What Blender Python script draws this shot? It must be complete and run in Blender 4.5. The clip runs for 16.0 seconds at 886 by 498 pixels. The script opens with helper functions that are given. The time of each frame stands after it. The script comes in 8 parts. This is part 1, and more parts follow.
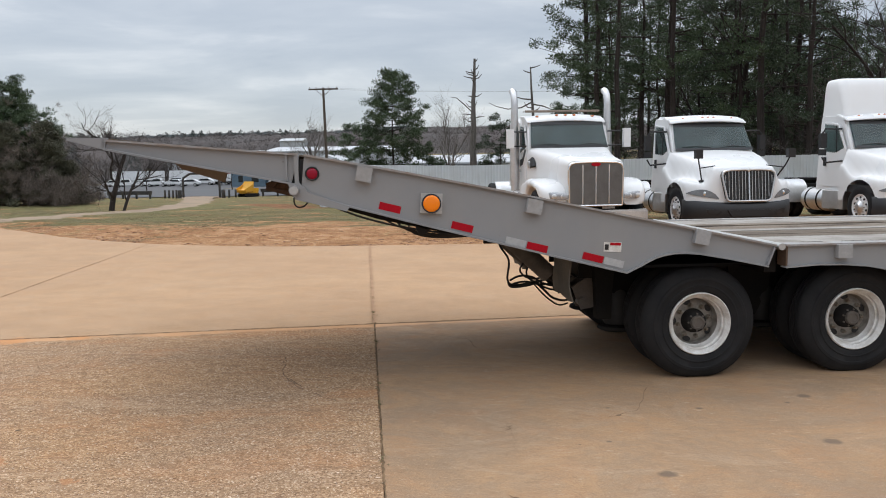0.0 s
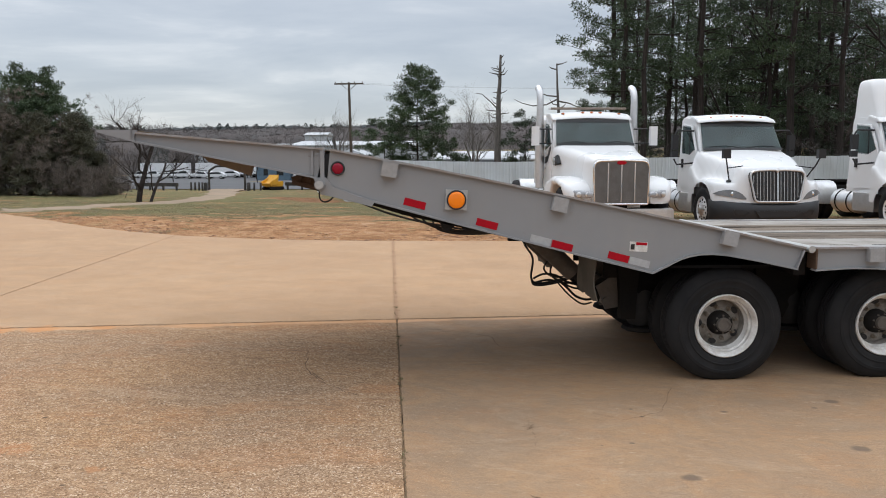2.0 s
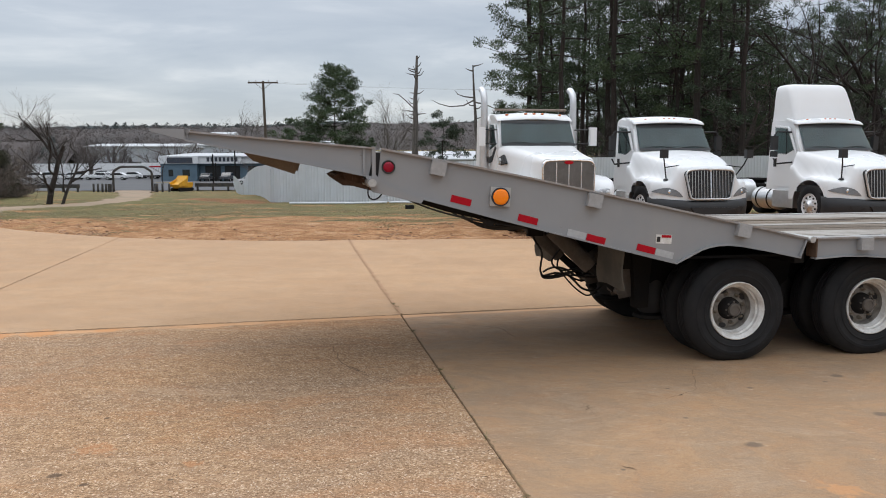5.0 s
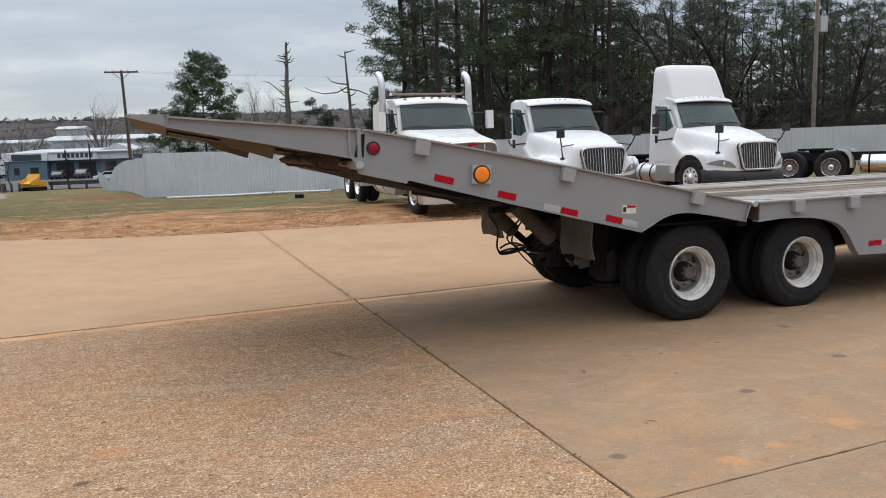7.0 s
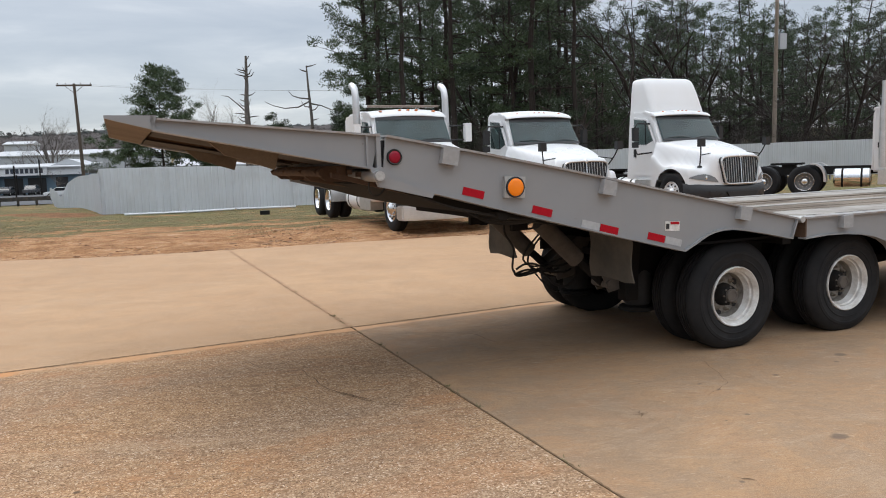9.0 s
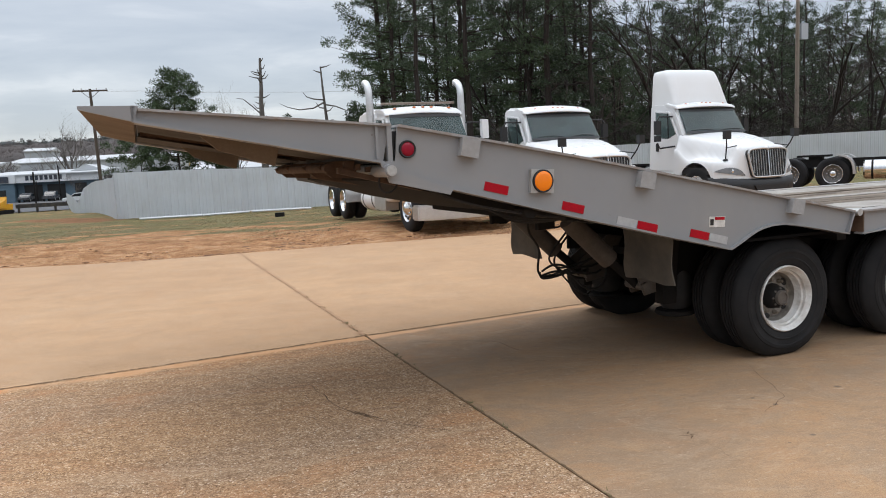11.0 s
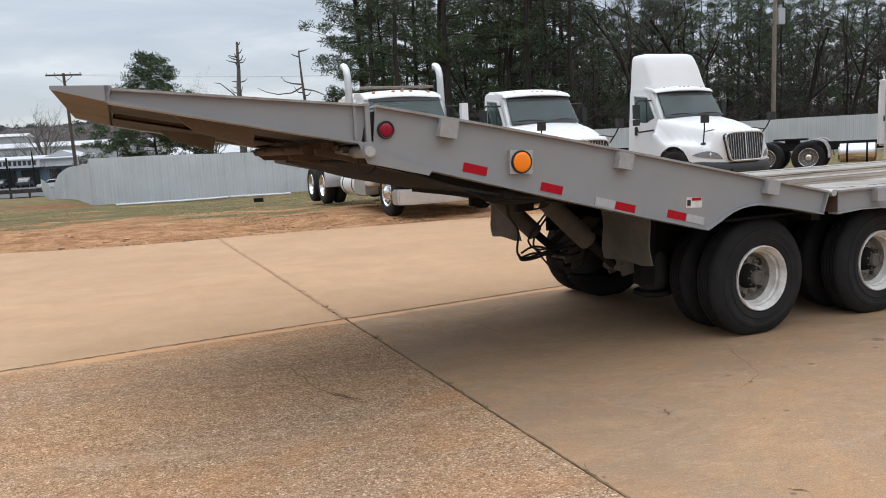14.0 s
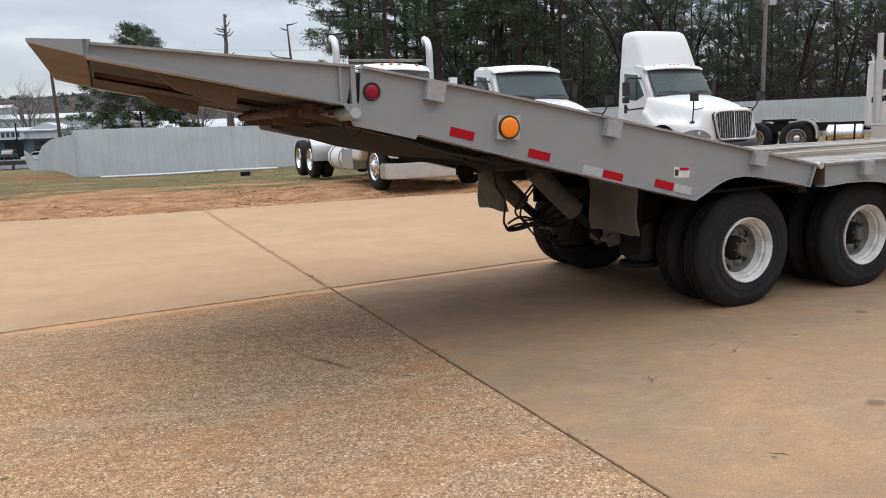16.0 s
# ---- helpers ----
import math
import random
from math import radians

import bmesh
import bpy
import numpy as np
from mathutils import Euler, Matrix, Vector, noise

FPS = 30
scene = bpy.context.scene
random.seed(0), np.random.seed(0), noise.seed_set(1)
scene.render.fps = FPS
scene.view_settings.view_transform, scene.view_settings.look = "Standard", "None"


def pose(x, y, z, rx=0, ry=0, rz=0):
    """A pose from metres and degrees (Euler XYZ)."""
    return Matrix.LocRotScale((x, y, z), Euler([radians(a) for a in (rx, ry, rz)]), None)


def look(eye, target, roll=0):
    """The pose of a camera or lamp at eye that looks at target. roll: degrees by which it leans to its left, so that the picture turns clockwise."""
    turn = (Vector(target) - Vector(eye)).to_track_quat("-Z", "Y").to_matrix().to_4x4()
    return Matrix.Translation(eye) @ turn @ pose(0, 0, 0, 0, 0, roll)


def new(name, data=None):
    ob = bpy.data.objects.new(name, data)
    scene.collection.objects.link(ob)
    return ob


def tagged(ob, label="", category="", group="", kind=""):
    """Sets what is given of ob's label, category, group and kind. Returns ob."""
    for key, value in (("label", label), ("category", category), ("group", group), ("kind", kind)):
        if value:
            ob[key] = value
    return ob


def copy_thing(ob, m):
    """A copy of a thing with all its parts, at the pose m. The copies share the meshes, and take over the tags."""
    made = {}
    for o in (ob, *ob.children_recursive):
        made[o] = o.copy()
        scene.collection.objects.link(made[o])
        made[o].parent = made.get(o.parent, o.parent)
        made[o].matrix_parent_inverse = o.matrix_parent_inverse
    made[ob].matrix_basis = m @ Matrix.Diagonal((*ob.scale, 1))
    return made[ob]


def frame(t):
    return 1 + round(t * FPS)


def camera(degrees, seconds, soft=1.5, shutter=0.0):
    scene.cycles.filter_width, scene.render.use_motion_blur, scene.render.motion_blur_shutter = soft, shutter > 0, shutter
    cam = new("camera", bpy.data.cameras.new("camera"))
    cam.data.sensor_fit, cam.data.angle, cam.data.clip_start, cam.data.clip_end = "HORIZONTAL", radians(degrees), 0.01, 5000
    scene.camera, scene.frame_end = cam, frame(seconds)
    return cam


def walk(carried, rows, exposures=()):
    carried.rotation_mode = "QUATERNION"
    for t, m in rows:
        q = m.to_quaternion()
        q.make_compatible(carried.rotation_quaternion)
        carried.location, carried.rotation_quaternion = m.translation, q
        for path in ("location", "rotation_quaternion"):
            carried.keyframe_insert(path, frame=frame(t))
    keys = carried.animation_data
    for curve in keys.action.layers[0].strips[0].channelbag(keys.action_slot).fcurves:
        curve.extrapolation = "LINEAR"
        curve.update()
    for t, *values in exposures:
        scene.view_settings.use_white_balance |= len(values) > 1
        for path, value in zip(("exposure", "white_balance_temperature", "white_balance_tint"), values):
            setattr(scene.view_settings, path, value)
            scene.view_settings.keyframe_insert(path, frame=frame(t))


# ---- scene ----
# ---- camera and its walk ----
cam = camera(60.5, 16.0, 1.0)
PATH = [
    (0, (0.13, 0.077, 1.643), (0.003, 2.061, 1.424), -0.9),
    (0.5, (0.111, 0.062, 1.656), (-0.021, 2.046, 1.438), -0.5),
    (1, (0.113, 0.064, 1.653), (-0.032, 2.047, 1.435), -0.6),
    (1.5, (0.116, 0.071, 1.651), (-0.047, 2.051, 1.428), -0.5),
    (2, (0.117, 0.093, 1.646), (-0.069, 2.071, 1.417), -0.1),
    (2.5, (0.112, 0.102, 1.639), (-0.098, 2.078, 1.412), 0.2),
    (3, (0.043, 0.09, 1.644), (-0.164, 2.066, 1.42), 0.9),
    (5.5, (-1.126, -0.314, 1.631), (-0.97, 1.666, 1.398), -0.8),
    (6, (-1.356, -0.402, 1.605), (-1.095, 1.566, 1.361), -1.3),
    (6.5, (-1.539, -0.367, 1.608), (-1.195, 1.586, 1.351), -1.6),
    (7, (-1.703, -0.172, 1.597), (-1.319, 1.772, 1.329), -1.9),
    (7.5, (-1.816, 0.01, 1.572), (-1.416, 1.952, 1.305), -2.0),
    (8, (-1.865, 0.266, 1.573), (-1.449, 2.204, 1.312), -2.0),
    (8.5, (-1.923, 0.462, 1.567), (-1.472, 2.394, 1.32), -1.9),
    (9, (-1.999, 0.662, 1.567), (-1.508, 2.587, 1.336), -1.9),
    (11.5, (-1.878, 1.182, 1.519), (-1.436, 3.118, 1.288), -3.0),
    (12, (-1.884, 1.143, 1.518), (-1.43, 3.076, 1.28), -3.2),
    (12.5, (-1.865, 1.15, 1.517), (-1.4, 3.079, 1.271), -3.5),
    (13, (-1.877, 1.15, 1.519), (-1.398, 3.075, 1.264), -3.4),
    (13.5, (-1.888, 1.142, 1.516), (-1.403, 3.064, 1.254), -3.4),
    (14, (-1.886, 1.152, 1.501), (-1.392, 3.071, 1.23), -3.0),
    (14.5, (-1.895, 1.149, 1.462), (-1.391, 3.064, 1.178), -2.6),
    (15, (-1.886, 1.151, 1.421), (-1.372, 3.061, 1.124), -2.3),
    (15.5, (-1.886, 1.159, 1.429), (-1.366, 3.064, 1.112), -2.1),
    (16, (-1.869, 1.175, 1.42), (-1.349, 3.078, 1.092), -2.2),
]
walk(cam, [(t, look(eye, target, roll)) for t, eye, target, roll in PATH], ((0, -0.02), (7, -0.06), (9, 0.03), (12, 0.08), (14, 0.11), (16, 0.12)))

# ---- overcast sky, weak sun behind the cloud ----
SUN_DIR = Vector((-0.25, 0.45, 0.86)).normalized()
world = bpy.data.worlds.new("overcast_sky")
scene.world = world
world.use_nodes = True
wn, wl = world.node_tree.nodes, world.node_tree.links
wn.clear()


def wnode(kind, **values):
    n = wn.new(kind)
    for key, value in values.items():
        n.inputs[key].default_value = value
    return n


w_out, w_bg = wn.new("ShaderNodeOutputWorld"), wn.new("ShaderNodeBackground")
w_sky = wn.new("ShaderNodeTexSky")
w_sky.sky_type, w_sky.sun_disc = "NISHITA", False
w_sky.sun_elevation = math.asin(SUN_DIR.z)
w_sky.sun_rotation = math.atan2(SUN_DIR.x, SUN_DIR.y)
w_dim = wn.new("ShaderNodeVectorMath")
w_dim.operation = "SCALE"
w_dim.inputs["Scale"].default_value = 0.025
wl.new(w_sky.outputs[0], w_dim.inputs[0])
w_tc, w_sep = wn.new("ShaderNodeTexCoord"), wn.new("ShaderNodeSeparateXYZ")
wl.new(w_tc.outputs["Generated"], w_sep.inputs[0])
# cloud sheet: direction divided by its height, so that the layers flatten towards the horizon
w_h = wn.new("ShaderNodeMath")
w_h.operation = "MAXIMUM"
w_h.inputs[1].default_value = 0.0
wl.new(w_sep.outputs["Z"], w_h.inputs[0])
w_h2 = wn.new("ShaderNodeMath")
w_h2.operation = "ADD"
w_h2.inputs[1].default_value = 0.13
wl.new(w_h.outputs[0], w_h2.inputs[0])
w_div = wn.new("ShaderNodeVectorMath")
w_div.operation = "DIVIDE"
w_cmb = wn.new("ShaderNodeCombineXYZ")
for k in ("X", "Y"):
    wl.new(w_h2.outputs[0], w_cmb.inputs[k])
w_cmb.inputs["Z"].default_value = 1.0
wl.new(w_tc.outputs["Generated"], w_div.inputs[0])
wl.new(w_cmb.outputs[0], w_div.inputs[1])
w_map = wn.new("ShaderNodeMapping")
w_map.inputs["Scale"].default_value = (0.75, 1.0, 0.6)
w_map.inputs["Location"].default_value = (0.7, 0.2, 0.0)
wl.new(w_div.outputs[0], w_map.inputs[0])
w_n = wnode("ShaderNodeTexNoise", Scale=1.1, Detail=6.0, Roughness=0.55, Distortion=0.3)
wl.new(w_map.outputs[0], w_n.inputs["Vector"])
w_ramp = wn.new("ShaderNodeValToRGB")
w_ramp.color_ramp.elements[0].position, w_ramp.color_ramp.elements[0].color = 0.36, (0.40, 0.44, 0.50, 1)
w_ramp.color_ramp.elements[1].position, w_ramp.color_ramp.elements[1].color = 0.66, (0.66, 0.68, 0.71, 1)
w_mid = w_ramp.color_ramp.elements.new(0.52)
w_mid.color = (0.49, 0.525, 0.575, 1)
wl.new(w_n.outputs["Fac"], w_ramp.inputs[0])
# an overcast sky is about three times as bright overhead as at the horizon
w_gain = wn.new("ShaderNodeMapRange")
w_gain.inputs["From Min"].default_value, w_gain.inputs["From Max"].default_value = 0.25, 0.9
w_gain.inputs["To Min"].default_value, w_gain.inputs["To Max"].default_value = 0.95, 3.5
wl.new(w_sep.outputs["Z"], w_gain.inputs["Value"])
w_mul = wn.new("ShaderNodeVectorMath")
w_mul.operation = "SCALE"
wl.new(w_ramp.outputs[0], w_mul.inputs[0])
wl.new(w_gain.outputs[0], w_mul.inputs["Scale"])
w_add = wn.new("ShaderNodeVectorMath")
w_add.operation = "ADD"
wl.new(w_mul.outputs[0], w_add.inputs[0])
wl.new(w_dim.outputs[0], w_add.inputs[1])
wl.new(w_add.outputs[0], w_bg.inputs["Color"])
w_bg.inputs["Strength"].default_value = 1.0
wl.new(w_bg.outputs[0], w_out.inputs[0])

sun_data = bpy.data.lights.new("sun", "SUN")
sun_data.energy, sun_data.angle, sun_data.color = 0.75, radians(40), (1.0, 0.96, 0.9)
sun = new("sun", sun_data)
sun.matrix_world = look(SUN_DIR * 50, (0, 0, 0))
scene.view_settings.exposure = 0.0

# ---- materials ----
def material(name, rough=0.6, metal=0.0, base=(0.5, 0.5, 0.5), spec=0.5):
    m = bpy.data.materials.new(name)
    m.use_nodes = True
    b = m.node_tree.nodes["Principled BSDF"]
    b.inputs["Base Color"].default_value = (*base, 1)
    b.inputs["Roughness"].default_value = rough
    b.inputs["Metallic"].default_value = metal
    b.inputs["Specular IOR Level"].default_value = spec
    return m


class Nodes:
    """Short writing of a material's nodes."""

    def __init__(self, m, space="Object"):
        self.t = m.node_tree
        self.b = self.t.nodes["Principled BSDF"]
        if space == "World":
            self.co = self.t.nodes.new("ShaderNodeNewGeometry").outputs["Position"]
        else:
            self.co = self.t.nodes.new("ShaderNodeTexCoord").outputs[space]

    def link(self, a, b):
        self.t.links.new(a, b)

    def scaled(self, s):
        n = self.t.nodes.new("ShaderNodeMapping")
        n.inputs["Scale"].default_value = s if isinstance(s, tuple) else (s, s, s)
        self.link(self.co, n.inputs[0])
        return n.outputs[0]

    def noise(self, scale, detail=4.0, rough=0.55, stretch=(1, 1, 1), distort=0.0):
        n = self.t.nodes.new("ShaderNodeTexNoise")
        n.inputs["Scale"].default_value, n.inputs["Detail"].default_value = scale, detail
        n.inputs["Roughness"].default_value, n.inputs["Distortion"].default_value = rough, distort
        self.link(self.scaled(stretch), n.inputs["Vector"])
        return n.outputs["Fac"]

    def voronoi(self, scale, feature="F1", out="Color", stretch=(1, 1, 1)):
        n = self.t.nodes.new("ShaderNodeTexVoronoi")
        n.feature = feature
        n.inputs["Scale"].default_value = scale
        self.link(self.scaled(stretch), n.inputs["Vector"])
        return n.outputs[out]

    def ramp(self, fac, stops):
        n = self.t.nodes.new("ShaderNodeValToRGB")
        e = n.color_ramp.elements
        for i, (p, c) in enumerate(stops):
            el = e[i] if i < 2 else e.new(p)
            el.position = p
            el.color = (*c, 1) if isinstance(c, tuple) else (c, c, c, 1)
        self.link(fac, n.inputs[0])
        return n.outputs[0]

    def mix(self, fac, a, b, mode="MIX"):
        n = self.t.nodes.new("ShaderNodeMix")
        n.data_type, n.blend_type = "RGBA", mode
        for socket, value in ((n.inputs[0], fac), (n.inputs[6], a), (n.inputs[7], b)):
            if isinstance(value, (int, float)):
                socket.default_value = value
            elif isinstance(value, tuple):
                socket.default_value = (*value, 1)
            else:
                self.link(value, socket)
        return n.outputs[2]

    def math(self, op, a, b=0.5):
        n = self.t.nodes.new("ShaderNodeMath")
        n.operation = op
        for socket, value in ((n.inputs[0], a), (n.inputs[1], b)):
            if isinstance(value, (int, float)):
                socket.default_value = value
            else:
                self.link(value, socket)
        return n.outputs[0]

    def bump(self, height, strength=0.3, distance=0.01):
        n = self.t.nodes.new("ShaderNodeBump")
        n.inputs["Strength"].default_value, n.inputs["Distance"].default_value = strength, distance
        self.link(height, n.inputs["Height"])
        self.link(n.outputs[0], self.b.inputs["Normal"])

    def color(self, c):
        self.link(c, self.b.inputs["Base Color"])

    def rough(self, r):
        self.link(r, self.b.inputs["Roughness"])


def worn(name, base, rough=0.55, metal=0.0, dirt=(0.2, 0.15, 0.1), amount=0.35, scale=3.0, grain=60.0, bump=0.08, spec=0.5):
    """A plain surface with large dirt patches, fine grain and a slight relief."""
    m = material(name, rough, metal, base, spec)
    n = Nodes(m)
    big = n.ramp(n.noise(scale, 6, 0.62), ((0.42, 0.0), (0.75, 1.0)))
    fine = n.noise(grain, 3, 0.6)
    tint = n.mix(n.ramp(fine, ((0.3, 0.0), (0.7, 1.0))), tuple(c * 0.88 for c in base), tuple(min(1, c * 1.1) for c in base))
    n.color(n.mix(n.math("MULTIPLY", big, amount), tint, dirt))
    n.rough(n.ramp(big, ((0.0, rough), (1.0, min(1.0, rough + 0.2)))))
    n.bump(fine, bump, 0.004)
    return m


def stained(n, c, places, tone, strength, rough=1.2):
    """Soft uneven stains at places (x, y, radius)."""
    ragged = n.math("MULTIPLY", n.math("SUBTRACT", n.noise(13, 7, 0.72, distort=0.6), 0.5), rough)
    for x, y, r in places:
        d = n.t.nodes.new("ShaderNodeVectorMath")
        d.operation = "DISTANCE"
        n.link(n.scaled((1, 1.25, 0)), d.inputs[0])
        d.inputs[1].default_value = (x, y * 1.25, 0)
        edge = n.math("ADD", n.math("DIVIDE", d.outputs["Value"], r), ragged)
        c = n.mix(n.ramp(edge, ((0.55, strength), (1.15, 0.0))), c, tone)
    return c


def joint_wash(n, c):
    """Orange clay washed along the long joint, wider towards the open end of the yard."""
    sep = n.t.nodes.new("ShaderNodeSeparateXYZ")
    n.link(n.co, sep.inputs[0])
    b = n.math("SUBTRACT", n.math("MULTIPLY", sep.outputs["Y"], 0.9814), n.math("ADD", n.math("MULTIPLY", sep.outputs["X"], 0.1943), 7.917))
    a = n.math("ADD", n.math("ADD", n.math("MULTIPLY", sep.outputs["X"], 0.987), n.math("MULTIPLY", sep.outputs["Y"], 0.163)), -0.195)
    reach = n.math("ADD", n.math("MULTIPLY", n.math("MINIMUM", n.math("MAXIMUM", n.math("MULTIPLY", a, -1.0), 0.0), 9.0), 0.02), 0.085)
    off = n.math("DIVIDE", n.math("ABSOLUTE", n.math("ADD", b, 0.075), 0.0), reach)
    spread = n.math("SUBTRACT", n.noise(1.5, 7, 0.68, stretch=(0.6, 1.6, 1), distort=0.6), n.math("MULTIPLY", off, 0.24))
    tone = n.mix(n.noise(7, 5, 0.7), (0.54, 0.270, 0.120), (0.60, 0.375, 0.215))
    c = n.mix(n.ramp(spread, ((0.30, 0.0), (0.44, 0.85))), c, tone)
    return stained(n, c, ((-5.0, 6.99, 0.26), (-4.55, 7.08, 0.20), (-5.6, 6.86, 0.30), (-6.4, 6.7, 0.3), (-3.95, 7.2, 0.12)), (0.53, 0.255, 0.11), 0.8, 3.0)


OIL = ((1.047, 4.005, 0.062), (2.30, 5.39, 0.06), (-0.147, 3.285, 0.058), (2.115, 4.505, 0.07), (1.508, 5.105, 0.03), (2.132, 5.239, 0.024), (0.954, 4.957, 0.022), (0.904, 5.106, 0.018), (0.818, 4.477, 0.02), (0.201, 3.673, 0.02), (3.0, 4.7, 0.04))
RUST_SPOTS = ((0.395, 3.068, 0.10), (0.70, 3.205, 0.07), (1.24, 3.38, 0.12))
AGG_SPOTS = ((-2.806, 3.691, 0.045), (-2.601, 3.573, 0.03), (-2.177, 3.623, 0.02), (-2.9, 4.6, 0.025), (-1.9, 2.9, 0.03))
AGG_RUST = ((-2.127, 3.833, 0.06), (-2.75, 4.05, 0.12))


def slab_concrete(name="worn_tan_concrete", tone=1.0, rusty=0.57, grit_amount=0.4, mottle=0.32, tint=(1.055, 1.0, 0.945), scuffs=0.22, spots=False, wear=0.22):
    m = material(name, 0.85, spec=0.3)
    n = Nodes(m, "World")
    def k(r, g, b):
        return (r * tone * tint[0], g * tone * tint[1], b * tone * tint[2])
    big = n.noise(0.35, 5, 0.6)
    mid = n.noise(1.7, 7, 0.7, distort=0.6)
    fine = n.noise(70, 4, 0.7)
    c = n.ramp(big, ((0.3, k(0.375, 0.228, 0.122)), (0.55, k(0.435, 0.276, 0.152)), (0.75, k(0.470, 0.310, 0.180))))
    c = n.mix(n.ramp(mid, ((0.46, 0.0), (0.72, 0.5))), c, k(0.315, 0.210, 0.130))
    worn_dark = n.ramp(n.noise(0.95, 10, 0.78, stretch=(0.75, 1.25, 1), distort=1.0), ((0.40, wear), (0.56, 0.0)))
    c = n.mix(worn_dark, c, k(0.265, 0.190, 0.128))
    worn_pale = n.ramp(n.noise(1.25, 10, 0.78, stretch=(0.7, 1.3, 1), distort=1.4), ((0.52, 0.0), (0.66, wear * 0.8)))
    c = n.mix(worn_pale, c, k(0.50, 0.385, 0.275))
    rust = n.ramp(n.noise(1.4, 9, 0.76, distort=1.2), ((rusty, 0.0), (rusty + 0.16, 0.34)))
    c = n.mix(rust, c, k(0.46, 0.215, 0.085))
    streak = n.ramp(n.noise(2.2, 6, 0.65, stretch=(0.5, 1.5, 1), distort=0.5), ((0.48, 0.0), (0.75, 0.18)))
    c = n.mix(streak, c, k(0.50, 0.37, 0.25))
    grey = n.ramp(n.noise(3.4, 10, 0.80, stretch=(0.8, 1.2, 1), distort=0.9), ((0.45, 0.0), (0.62, mottle)))
    c = n.mix(grey, c, k(0.305, 0.228, 0.160))
    scuff = n.ramp(n.noise(13, 8, 0.78, stretch=(0.6, 1.3, 1), distort=0.6), ((0.34, scuffs), (0.47, 0.0)))
    c = n.mix(scuff, c, k(0.235, 0.150, 0.088))
    pale = n.ramp(n.noise(26, 5, 0.65, stretch=(0.5, 1.6, 1), distort=1.2), ((0.60, 0.0), (0.69, 0.6)))
    c = n.mix(pale, c, k(0.58, 0.45, 0.33))
    c = n.mix(n.ramp(fine, ((0.36, 0.4), (0.55, 0.0))), c, k(0.22, 0.142, 0.086))
    grit = n.noise(190, 2, 0.7)
    c = n.mix(n.ramp(grit, ((0.36, grit_amount), (0.48, 0.0))), c, k(0.19, 0.115, 0.066))
    c = n.mix(n.ramp(grit, ((0.56, 0.0), (0.66, grit_amount))), c, k(0.60, 0.44, 0.29))
    dots = n.ramp(n.voronoi(2.1, out="Distance"), ((0.012, 0.7), (0.022, 0.0)))
    c = n.mix(dots, c, (0.09, 0.065, 0.05))
    if spots:
        c = stained(n, c, RUST_SPOTS, k(0.56, 0.285, 0.125), 0.6, 5.0)
        c = stained(n, c, OIL, (0.125, 0.088, 0.062), 0.8)
    n.color(joint_wash(n, c))
    n.rough(n.ramp(mid, ((0.3, 0.72), (0.7, 0.95))))
    n.bump(n.math("ADD", n.math("MULTIPLY", fine, 0.6), mid), 0.3, 0.006)
    return m


